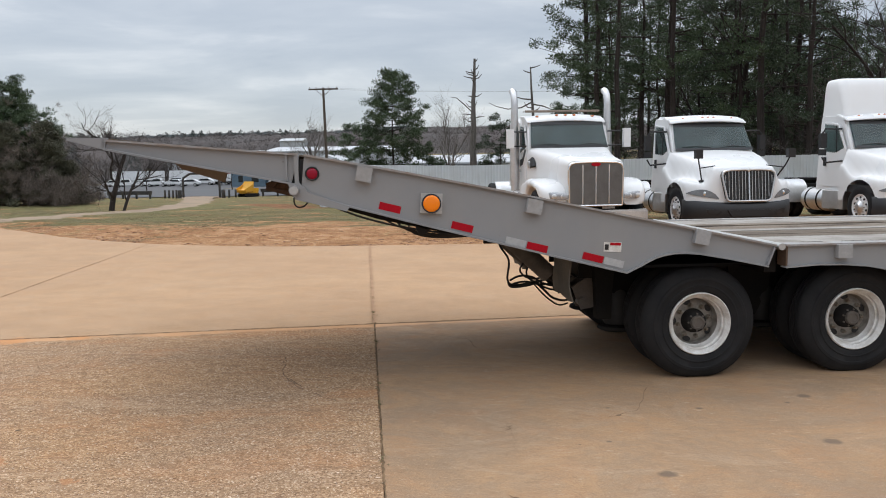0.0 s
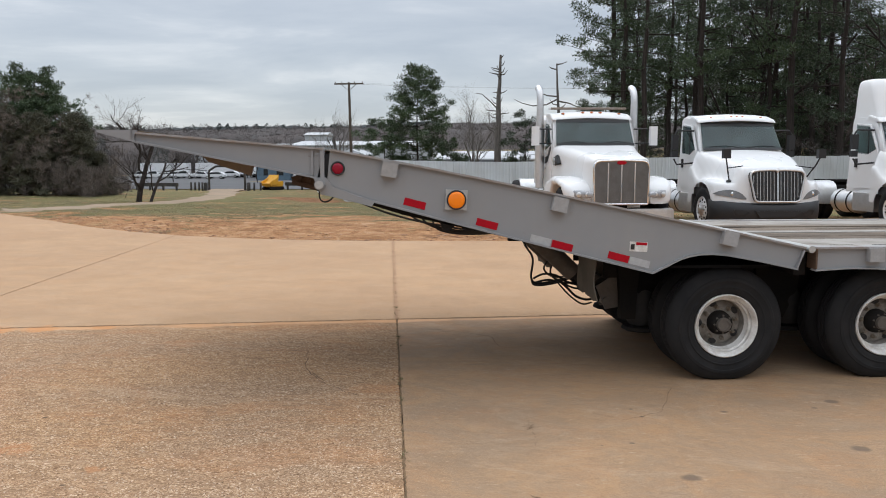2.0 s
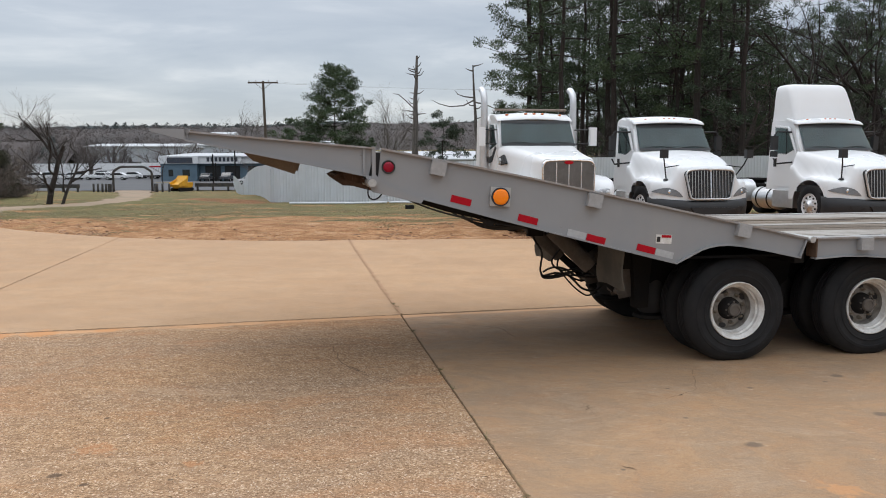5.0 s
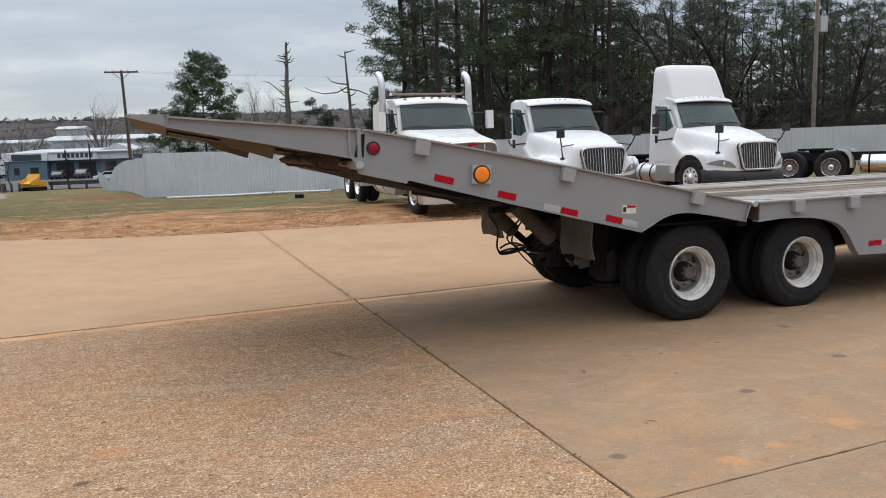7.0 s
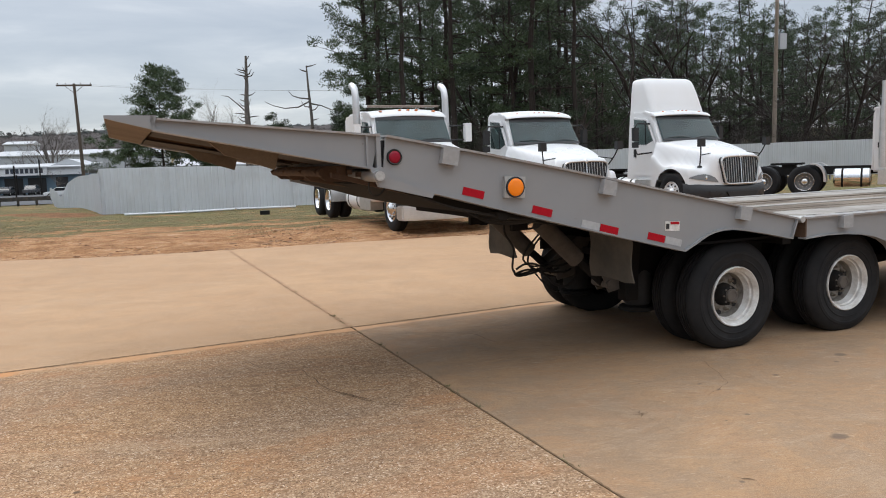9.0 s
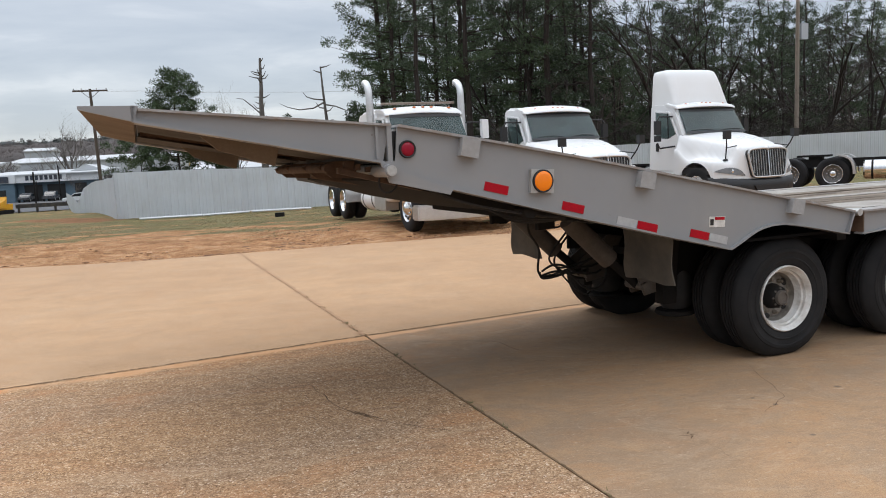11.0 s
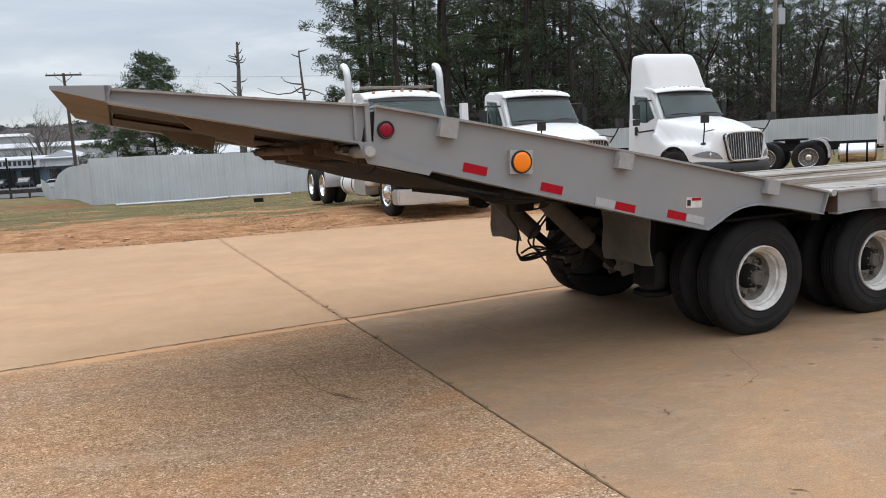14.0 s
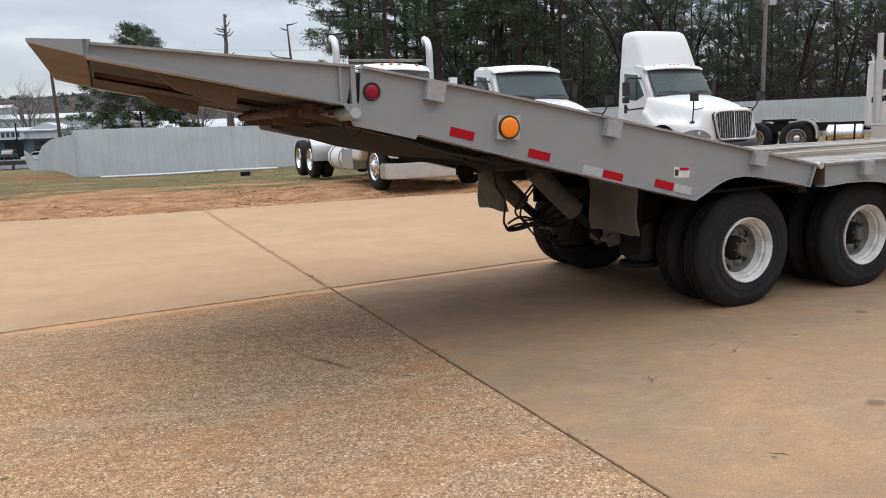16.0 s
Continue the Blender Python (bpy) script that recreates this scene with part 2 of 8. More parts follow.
def aggregate_concrete():
    m = material("exposed_aggregate_concrete", 0.95, spec=0.1)
    n = Nodes(m, "World")

    def stones(scale, stretch):
        sep = n.t.nodes.new("ShaderNodeSeparateColor")
        n.link(n.voronoi(scale, out="Color", stretch=stretch), sep.inputs[0])
        return sep.outputs[0]

    # stones of two sizes lie through each other
    which = n.ramp(n.noise(30, 3, 0.6), ((0.44, 0.0), (0.56, 1.0)))
    pick = n.mix(which, stones(76, (1.0, 1.15, 1)), stones(135, (1.1, 1.0, 1)))
    sandy = n.ramp(pick, ((0.0, (0.15, 0.080, 0.042)), (0.22, (0.315, 0.184, 0.096)), (0.55, (0.455, 0.280, 0.154)), (0.84, (0.55, 0.360, 0.212)), (1.0, (0.74, 0.57, 0.41))))
    greyish = n.ramp(pick, ((0.0, (0.12, 0.072, 0.044)), (0.22, (0.255, 0.164, 0.099)), (0.55, (0.375, 0.252, 0.160)), (0.86, (0.47, 0.332, 0.222)), (1.0, (0.70, 0.57, 0.44))))
    big = n.noise(0.5, 7, 0.68, stretch=(0.6, 1.4, 1), distort=0.7)
    c = n.mix(n.ramp(big, ((0.38, 1.0), (0.62, 0.0))), sandy, greyish)
    rust = n.ramp(n.noise(0.9, 8, 0.74, stretch=(0.7, 1.4, 1), distort=0.9), ((0.50, 0.0), (0.68, 0.55)))
    c = n.mix(rust, c, (0.46, 0.205, 0.084))
    gaps = n.ramp(n.voronoi(76, out="Distance", stretch=(1.0, 1.15, 1)), ((0.46, 0.0), (0.76, 0.5)))
    c = n.mix(gaps, c, (0.20, 0.118, 0.066))
    smooth_lane = n.ramp(n.noise(1.3, 8, 0.74, stretch=(0.35, 2.0, 1), distort=0.7), ((0.56, 0.0), (0.68, 0.5)))
    c = n.mix(smooth_lane, c, (0.50, 0.345, 0.220))
    mott = n.ramp(n.noise(9.0, 9, 0.80, stretch=(0.75, 1.3, 1), distort=0.5), ((0.36, 0.62), (0.52, 0.0)))
    c = n.mix(mott, c, (0.20, 0.118, 0.070))
    chips = n.voronoi(34, out="Distance")
    c = n.mix(n.ramp(chips, ((0.10, 0.75), (0.15, 0.0))), c, n.ramp(stones(34, (1, 1, 1)), ((0.45, (0.07, 0.045, 0.03)), (0.55, (0.66, 0.57, 0.47)))))
    c = stained(n, c, AGG_RUST, (0.45, 0.20, 0.085), 0.5, 5.0)
    c = stained(n, c, AGG_SPOTS, (0.08, 0.055, 0.04), 0.75)
    n.color(joint_wash(n, c))
    n.bump(n.math("ADD", pick, n.math("MULTIPLY", n.noise(120, 3, 0.7), 0.8)), 0.35, 0.006)
    return m


def ground_material():
    """Thin grass, red clay and brown dead grass, changing with the distance from the slab as the yard does."""
    m = material("grass_and_red_clay", 0.95, spec=0.2)
    n = Nodes(m, "World")
    sep = n.t.nodes.new("ShaderNodeSeparateXYZ")
    n.link(n.co, sep.inputs[0])
    fine = n.noise(9, 5, 0.7)
    blades = n.noise(38, 4, 0.7)
    grass = n.ramp(fine, ((0.25, (0.095, 0.082, 0.034)), (0.5, (0.190, 0.160, 0.066)), (0.75, (0.30, 0.25, 0.118))))
    green = n.ramp(n.noise(0.16, 4, 0.6), ((0.42, 0.0), (0.60, 0.6)))
    grass = n.mix(green, grass, n.mix(fine, (0.135, 0.138, 0.050), (0.225, 0.215, 0.092)))
    clumps = n.ramp(n.noise(0.85, 7, 0.72, stretch=(0.4, 1.5, 1)), ((0.48, 0.0), (0.62, 0.5)))
    grass = n.mix(clumps, grass, (0.105, 0.082, 0.046))
    clay = n.ramp(n.noise(2.2, 7, 0.75, stretch=(0.8, 1.2, 1), distort=0.8), ((0.30, (0.26, 0.120, 0.055)), (0.43, (0.40, 0.190, 0.085)), (0.54, (0.54, 0.285, 0.138)), (0.68, (0.66, 0.42, 0.250))))
    crumbs = n.ramp(n.noise(5.5, 8, 0.75, stretch=(0.8, 1.2, 1)), ((0.35, 0.45), (0.45, 0.0)))
    clay = n.mix(crumbs, clay, (0.17, 0.080, 0.040))
    patch = n.noise(0.62, 9, 0.74, stretch=(0.45, 1.5, 1), distort=0.9)
    # clay takes over in the strip along the slab and near the fence
    strip = n.t.nodes.new("ShaderNodeMapRange")
    strip.inputs["From Min"].default_value, strip.inputs["From Max"].default_value = 15.5, 25.0
    strip.inputs["To Min"].default_value, strip.inputs["To Max"].default_value = 0.23, -0.04
    n.link(sep.outputs["Y"], strip.inputs["Value"])
    amount = n.ramp(n.math("ADD", patch, strip.outputs[0]), ((0.50, 0.0), (0.57, 1.0)))
    c = n.mix(amount, grass, clay)
    red = n.ramp(n.noise(0.30, 6, 0.7, stretch=(0.5, 1.6, 1)), ((0.58, 0.0), (0.68, 0.75)))
    c = n.mix(red, c, (0.27, 0.115, 0.052))
    # bare red earth beside the fence's wing
    ex = n.math("POWER", n.math("ABSOLUTE", n.math("DIVIDE", n.math("ADD", sep.outputs["X"], 11.0), 4.6), 0.0), 2.0)
    ey = n.math("POWER", n.math("ABSOLUTE", n.math("DIVIDE", n.math("ADD", n.math("SUBTRACT", sep.outputs["Y"], 29.9), n.math("MULTIPLY", sep.outputs["X"], 0.89)), 2.8), 0.0), 2.0)
    bare = n.math("SUBTRACT", 1.15, n.math("ADD", n.math("ADD", ex, ey), n.noise(1.3, 6, 0.75, stretch=(0.35, 1.6, 1))))
    c = n.mix(n.ramp(bare, ((0.22, 0.0), (0.42, 0.9))), c, n.mix(n.ramp(n.noise(3.0, 6, 0.7, stretch=(0.5, 2, 1)), ((0.35, 0.0), (0.65, 1.0))), (0.12, 0.050, 0.026), (0.40, 0.17, 0.080)))
    c = n.mix(n.ramp(blades, ((0.35, 0.4), (0.6, 0.0))), c, (0.12, 0.10, 0.055))
    n.color(c)
    ridge = n.noise(2.6, 6, 0.7, stretch=(0.6, 1.9, 1), distort=0.8)
    n.bump(n.math("ADD", n.math("ADD", n.math("MULTIPLY", blades, 0.25), n.math("MULTIPLY", fine, 0.6)), n.math("MULTIPLY", ridge, 2.0)), 0.9, 0.10)
    return m


def paint_grey():
    m = material("grey_machinery_paint", 0.42, spec=0.4)
    n = Nodes(m)
    big = n.noise(0.9, 6, 0.6)
    mid = n.noise(7, 5, 0.6)
    c = n.ramp(big, ((0.3, (0.222, 0.225, 0.231)), (0.7, (0.262, 0.265, 0.269))))
    dust = n.ramp(n.noise(2.2, 6, 0.65, stretch=(1, 1, 0.35)), ((0.48, 0.0), (0.75, 0.35)))
    c = n.mix(dust, c, (0.30, 0.285, 0.262))
    chips = n.ramp(n.noise(24, 4, 0.6), ((0.70, 0.0), (0.75, 0.45)))
    n.color(n.mix(chips, c, (0.12, 0.08, 0.06)))
    n.rough(n.ramp(mid, ((0.3, 0.36), (0.7, 0.55))))
    n.bump(n.noise(1.6, 3, 0.5), 0.12, 0.02)
    return m


def rubber(name, base=(0.022, 0.022, 0.023), dust=(0.115, 0.095, 0.075), amount=0.5):
    m = material(name, 0.75, 0.0, base, 0.2)
    n = Nodes(m)
    d = n.ramp(n.noise(3.5, 6, 0.65), ((0.35, 0.0), (0.8, amount)))
    n.color(n.mix(d, base, dust))
    n.bump(n.noise(45, 3, 0.6), 0.15, 0.004)
    return m


def deck_wood():
    m = material("grey_weathered_planks", 0.9, spec=0.2)
    n = Nodes(m)
    grain = n.noise(9, 6, 0.7, stretch=(0.35, 6, 2))
    c = n.ramp(grain, ((0.3, (0.10, 0.072, 0.052)), (0.55, (0.21, 0.165, 0.125)), (0.75, (0.28, 0.245, 0.205))))
    c = n.mix(n.ramp(n.noise(1.6, 7, 0.7, stretch=(0.6, 2.2, 1), distort=0.8), ((0.40, 0.0), (0.62, 0.75))), c, (0.225, 0.193, 0.158))
    c = n.mix(n.ramp(n.noise(0.9, 8, 0.74, stretch=(0.7, 1.6, 1), distort=1.0), ((0.46, 0.0), (0.58, 0.85))), c, (0.072, 0.057, 0.046))
    info = n.t.nodes.new("ShaderNodeObjectInfo")
    c = n.mix(n.math("MULTIPLY", info.outputs["Random"], 0.4), c, (0.19, 0.15, 0.115))
    n.color(c)
    n.bump(grain, 0.5, 0.008)
    return m


def leafy(name, dark, light, rough=0.6):
    m = material(name, rough, 0, light, 0.3)
    n = Nodes(m)
    g = n.t.nodes.new("ShaderNodeNewGeometry")
    c = n.ramp(g.outputs["Random Per Island"], ((0.0, dark), (1.0, light)))
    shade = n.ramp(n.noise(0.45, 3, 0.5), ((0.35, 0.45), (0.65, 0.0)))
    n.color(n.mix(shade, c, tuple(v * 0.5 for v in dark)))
    return m


def bark(name, dark, light, stretch=(3, 3, 0.5)):
    m = material(name, 0.95, 0, dark, 0.2)
    n = Nodes(m)
    f = n.noise(4, 6, 0.7, stretch=stretch)
    n.color(n.ramp(f, ((0.3, dark), (0.7, light))))
    n.bump(f, 0.8, 0.03)
    return m


def truck_white():
    m = material("white_truck_paint", 0.28, 0, (0.68, 0.685, 0.685), 0.35)
    n = Nodes(m)
    film = n.ramp(n.noise(0.8, 3, 0.5), ((0.35, 0.0), (0.7, 1.0)))
    n.color(n.mix(film, (0.69, 0.695, 0.695), (0.655, 0.65, 0.64)))
    n.rough(n.ramp(film, ((0.0, 0.26), (1.0, 0.40))))
    return m


def sheet_white():
    m = material("weathered_white_sheet_metal", 0.5, 0.1, (0.62, 0.64, 0.66), 0.4)
    n = Nodes(m)
    runs = n.ramp(n.noise(5, 5, 0.6, stretch=(1, 1, 0.06)), ((0.40, 0.0), (0.75, 0.35)))
    c = n.mix(runs, (0.66, 0.685, 0.71), (0.54, 0.545, 0.54))
    n.color(n.mix(n.ramp(n.noise(0.5, 4, 0.6), ((0.5, 0.0), (0.75, 0.35))), c, (0.46, 0.45, 0.43)))
    return m


M = dict(
    slab=slab_concrete(), slabdark=slab_concrete("trafficked_brown_concrete", 0.85, 0.485, 0.38, 0.62, (1.045, 1.0, 0.955), 0.5, True, 0.75), aggregate=aggregate_concrete(), ground=ground_material(), grey=paint_grey(),
    joint=worn("joint_filler_soil", (0.160, 0.106, 0.062), 0.95, scale=7, grain=60, bump=0.6, dirt=(0.27, 0.172, 0.100), amount=0.9, spec=0.1),
    jointpale=worn("packed_clay_in_joint", (0.37, 0.215, 0.118), 0.95, scale=4, grain=40, bump=0.5, dirt=(0.22, 0.135, 0.078), amount=0.7),
    dusty=worn("dusty_hydraulic_steel", (0.10, 0.085, 0.072), 0.65, 0.1, scale=6, dirt=(0.05, 0.04, 0.033), amount=0.7),
    crackmat=worn("dirt_in_crack", (0.110, 0.070, 0.044), 0.95, scale=16, grain=60, dirt=(0.27, 0.175, 0.108), amount=0.9, spec=0.1),
    tyre=rubber("dusty_tyre_rubber", (0.0095, 0.0098, 0.0110), (0.040, 0.037, 0.035), 0.55),
    flap=rubber("mud_flap_rubber", (0.065, 0.060, 0.052), (0.14, 0.12, 0.095), 0.9),
    hose=rubber("hose_rubber", (0.022, 0.022, 0.023), (0.08, 0.07, 0.06), 0.5),
    rim=worn("white_painted_rim", (0.66, 0.65, 0.62), 0.45, scale=11, grain=120, dirt=(0.27, 0.21, 0.16), amount=0.75),
    pocket=worn("pale_grey_paint", (0.305, 0.305, 0.305), 0.5, scale=5, dirt=(0.245, 0.225, 0.20), amount=0.5, grain=30, bump=0.02),
    wornedge=worn("scuffed_grey_edge", (0.29, 0.285, 0.28), 0.55, scale=9, grain=90, dirt=(0.20, 0.135, 0.09), amount=0.9, bump=0.2),
    hub=worn("dirty_wheel_disc", (0.28, 0.258, 0.228), 0.5, 0.1, scale=13, dirt=(0.075, 0.058, 0.046), amount=0.95),
    brass=worn("rusty_brass_nut", (0.25, 0.215, 0.17), 0.45, 0.4, scale=30, dirt=(0.11, 0.075, 0.05), amount=0.8),
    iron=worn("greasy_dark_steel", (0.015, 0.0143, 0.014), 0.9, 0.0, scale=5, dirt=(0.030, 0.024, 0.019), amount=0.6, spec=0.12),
    rust=worn("rusty_underside_steel", (0.115, 0.073, 0.050), 0.85, 0.1, scale=5, dirt=(0.045, 0.033, 0.027), amount=0.85, spec=0.2),
    under=worn("dusty_brown_underside", (0.195, 0.152, 0.112), 0.85, 0.0, scale=2.2, dirt=(0.125, 0.098, 0.076), amount=0.8, spec=0.2),
    # darker and greyer than under, for the ramp's skins
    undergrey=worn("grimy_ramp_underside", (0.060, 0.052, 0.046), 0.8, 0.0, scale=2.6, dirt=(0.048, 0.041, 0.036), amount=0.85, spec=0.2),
    plate=worn("galvanised_plate", (0.42, 0.42, 0.41), 0.45, 0.4, scale=6, dirt=(0.3, 0.25, 0.2), amount=0.4),
    decksteel=worn("scuffed_deck_steel", (0.315, 0.293, 0.262), 0.8, 0.0, scale=3.2, dirt=(0.140, 0.112, 0.090), amount=0.9, bump=0.3),
    wood=deck_wood(),
    red=worn("red_reflector", (0.37, 0.003, 0.012), 0.4, scale=12, dirt=(0.22, 0.006, 0.014), amount=0.4, bump=0.02, spec=0.15),
    silver=worn("silver_reflector", (0.385, 0.388, 0.39), 0.45, scale=9, dirt=(0.33, 0.32, 0.31), amount=0.5, grain=30, bump=0.02),
    redlens=material("red_lens", 0.25, 0, (0.25, 0.002, 0.018), 0.3), amberlens=material("amber_lens", 0.22, 0, (0.92, 0.225, 0.003)), marker=material("amber_marker_lens", 0.25, 0, (0.60, 0.20, 0.08)),
    black=worn("black_plastic", (0.009, 0.009, 0.010), 0.5, scale=4, dirt=(0.03, 0.027, 0.025), amount=0.3),
    white=truck_white(),
    # almost black and dull: the wheel arches' shade is put into this colour
    shadeblack=worn("sooty_underside", (0.009, 0.009, 0.0095), 0.95, scale=4, dirt=(0.014, 0.012, 0.011), amount=0.5, spec=0.05),
    bumper=worn("dark_grey_bumper", (0.016, 0.017, 0.019), 0.55, scale=3, dirt=(0.040, 0.037, 0.034), amount=0.4),
    chrome=worn("chrome", (0.72, 0.72, 0.72), 0.12, 1.0, scale=6, dirt=(0.45, 0.42, 0.38), amount=0.3, bump=0.01),
    satin=worn("satin_aluminium", (0.60, 0.60, 0.60), 0.32, 0.9, scale=4, dirt=(0.4, 0.38, 0.35), amount=0.4),
    mesh=worn("grille_mesh", (0.16, 0.155, 0.15), 0.45, 0.6, scale=5, dirt=(0.1, 0.09, 0.08), amount=0.5),
    clearlamp=worn("clear_headlamp", (0.40, 0.41, 0.42), 0.08, 0.3, scale=12, dirt=(0.20, 0.20, 0.21), amount=0.8),
    headlamp=worn("headlamp_lens", (0.19, 0.195, 0.20), 0.05, 0.1, scale=10, dirt=(0.12, 0.12, 0.12), amount=0.8),
    # dark trim behind the glass; its pale teal patches are painted reflections
    interior=worn("dim_cab_trim", (0.024, 0.044, 0.050), 0.8, scale=0.9, dirt=(0.20, 0.275, 0.285), amount=1.0),
    fence=sheet_white(), fasciawhite=worn("white_fascia", (0.64, 0.65, 0.66), 0.5, scale=0.4, dirt=(0.5, 0.5, 0.5), amount=0.3),
    # darker copy of brush, with the pine wood's shade put into its colour
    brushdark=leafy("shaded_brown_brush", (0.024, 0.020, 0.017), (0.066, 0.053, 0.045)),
    asphalt=worn("asphalt", (0.075, 0.076, 0.08), 0.9, scale=0.2, grain=30, dirt=(0.12, 0.115, 0.11), amount=0.6),
    drive=worn("pale_dirt_drive", (0.29, 0.205, 0.138), 0.95, scale=0.5, grain=14, dirt=(0.20, 0.165, 0.10), amount=0.9, bump=0.5),
    pole=bark("weathered_pole_wood", (0.060, 0.045, 0.036), (0.14, 0.115, 0.095), (6, 6, 0.3)),
    palepole=bark("pale_pole_wood", (0.16, 0.13, 0.105), (0.28, 0.235, 0.195), (6, 6, 0.3)),
    bark=bark("pine_bark", (0.021, 0.0175, 0.0155), (0.050, 0.040, 0.035)), greybark=bark("grey_bark", (0.055, 0.045, 0.040), (0.13, 0.110, 0.098)),
    dead=bark("dead_grey_wood", (0.085, 0.075, 0.068), (0.20, 0.18, 0.165)),
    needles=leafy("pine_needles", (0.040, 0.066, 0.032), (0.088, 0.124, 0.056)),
    # darker copy of needles: shade inside the stand is put into the colour
    needles_shaded=leafy("shaded_pine_needles", (0.026, 0.043, 0.024), (0.060, 0.082, 0.042)),
    cedar=leafy("cedar_foliage", (0.018, 0.031, 0.016), (0.052, 0.074, 0.034)),
    # bronze cedar tone, raised well above cedar to put light into the grove
    litcedar=leafy("bronzed_cedar_foliage", (0.058, 0.060, 0.038), (0.125, 0.118, 0.076)),
    thicket=leafy("brown_thicket", (0.110, 0.088, 0.074), (0.235, 0.190, 0.160)),
    deadgrass=leafy("dry_grass", (0.125, 0.115, 0.045), (0.37, 0.30, 0.16)),
    clod=leafy("red_clay_clods", (0.20, 0.085, 0.038), (0.58, 0.345, 0.185)),
    brush=leafy("bare_brown_brush", (0.095, 0.076, 0.064), (0.215, 0.172, 0.150)),
    twigs=leafy("bare_twigs", (0.075, 0.060, 0.052), (0.155, 0.130, 0.115)),
    # distance haze is mixed into the colours of the far woods and crest pines
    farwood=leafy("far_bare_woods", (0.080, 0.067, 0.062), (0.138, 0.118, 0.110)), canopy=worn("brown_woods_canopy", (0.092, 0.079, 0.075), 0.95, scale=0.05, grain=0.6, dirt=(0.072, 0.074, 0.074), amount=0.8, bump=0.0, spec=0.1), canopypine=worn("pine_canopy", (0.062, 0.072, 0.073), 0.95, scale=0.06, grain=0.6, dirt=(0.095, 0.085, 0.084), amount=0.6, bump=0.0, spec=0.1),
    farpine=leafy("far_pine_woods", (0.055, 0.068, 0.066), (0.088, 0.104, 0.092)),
    blue=worn("blue_grey_cladding", (0.095, 0.15, 0.195), 0.6, scale=0.5, dirt=(0.07, 0.1, 0.13), amount=0.5),
    roofwhite=worn("white_metal_roof", (0.45, 0.465, 0.48), 0.55, scale=0.2, dirt=(0.33, 0.33, 0.33), amount=0.5),
    wallpale=worn("pale_warehouse_wall", (0.40, 0.425, 0.455), 0.7, scale=0.2, dirt=(0.33, 0.34, 0.36), amount=0.5),
    navy=worn("navy_sign", (0.02, 0.03, 0.05), 0.5), yellow=worn("yellow_machine_paint", (0.66, 0.33, 0.012), 0.45, scale=1.5, dirt=(0.36, 0.2, 0.05), amount=0.5),
    carwhite=worn("white_car_paint", (0.72, 0.73, 0.74), 0.25), cargrey=worn("dark_car_paint", (0.07, 0.075, 0.085), 0.25),
    carglass=material("dark_car_glass", 0.08, 0, (0.02, 0.024, 0.028)), wire=material("wire", 0.6, 0.3, (0.42, 0.43, 0.45)),
    stone=worn("pale_stone", (0.55, 0.53, 0.50), 0.9), steelgate=worn("black_pipe", (0.018, 0.018, 0.019), 0.5),
)


def windscreen_glass():
    m = material("tinted_windscreen", 0.04, 0, (0.15, 0.235, 0.23))
    b = m.node_tree.nodes["Principled BSDF"]
    b.inputs["Transmission Weight"].default_value = 0.85
    b.inputs["IOR"].default_value = 1.45
    n = Nodes(m)
    b.inputs["Roughness"].default_value = 0.02
    return m


M["glass"] = windscreen_glass()

# ---- building helpers ----
def part(name, bm, mat, parent=None, label="", smooth=40):
    """Links a bmesh as one mesh object, under a thing or a part where one is given."""
    me = bpy.data.meshes.new(name)
    bm.to_mesh(me)
    bm.free()
    return part_mesh(name, me, mat, parent, label, smooth)


def part_mesh(name, me, mat, parent=None, label="", smooth=40):
    me.materials.append(M[mat] if isinstance(mat, str) else mat)
    if smooth:
        me.polygons.foreach_set("use_smooth", [True] * len(me.polygons))
        me.set_sharp_from_angle(angle=radians(smooth))
    ob = new(name, me)
    if parent is not None:
        ob.parent = parent
    if label:
        ob["label"] = label
    return ob


def again(ob, parent, m=None):
    """Another object on the same mesh."""
    o = new(ob.name.split(".")[0], ob.data)
    o.parent = parent
    if m is not None:
        o.matrix_basis = m
    if "label" in ob:
        o["label"] = ob["label"]
    return o


def thing(name, m, label, category, group="", kind=""):
    e = new(name)
    e.matrix_basis = m
    return tagged(e, label, category, group, kind)


def box(bm, lo, hi, m=None):
    x0, y0, z0 = lo
    x1, y1, z1 = hi
    v = [Vector(p) for p in ((x0, y0, z0), (x1, y0, z0), (x1, y1, z0), (x0, y1, z0), (x0, y0, z1), (x1, y0, z1), (x1, y1, z1), (x0, y1, z1))]
    v = [bm.verts.new(m @ p if m else p) for p in v]
    for f in ((3, 2, 1, 0), (4, 5, 6, 7), (0, 1, 5, 4), (1, 2, 6, 5), (2, 3, 7, 6), (3, 0, 4, 7)):
        bm.faces.new([v[i] for i in f])
    return bm


def bevel(bm, w=0.006, seg=1, angle=30):
    edges = [e for e in bm.edges if len(e.link_faces) == 2 and e.calc_face_angle(0) > radians(angle)]
    bmesh.ops.bevel(bm, geom=edges, offset=w, segments=seg, affect="EDGES", clamp_overlap=True)
    return bm


def boxed(lo, hi, w=0.006, m=None):
    return bevel(box(bmesh.new(), lo, hi, m), w)


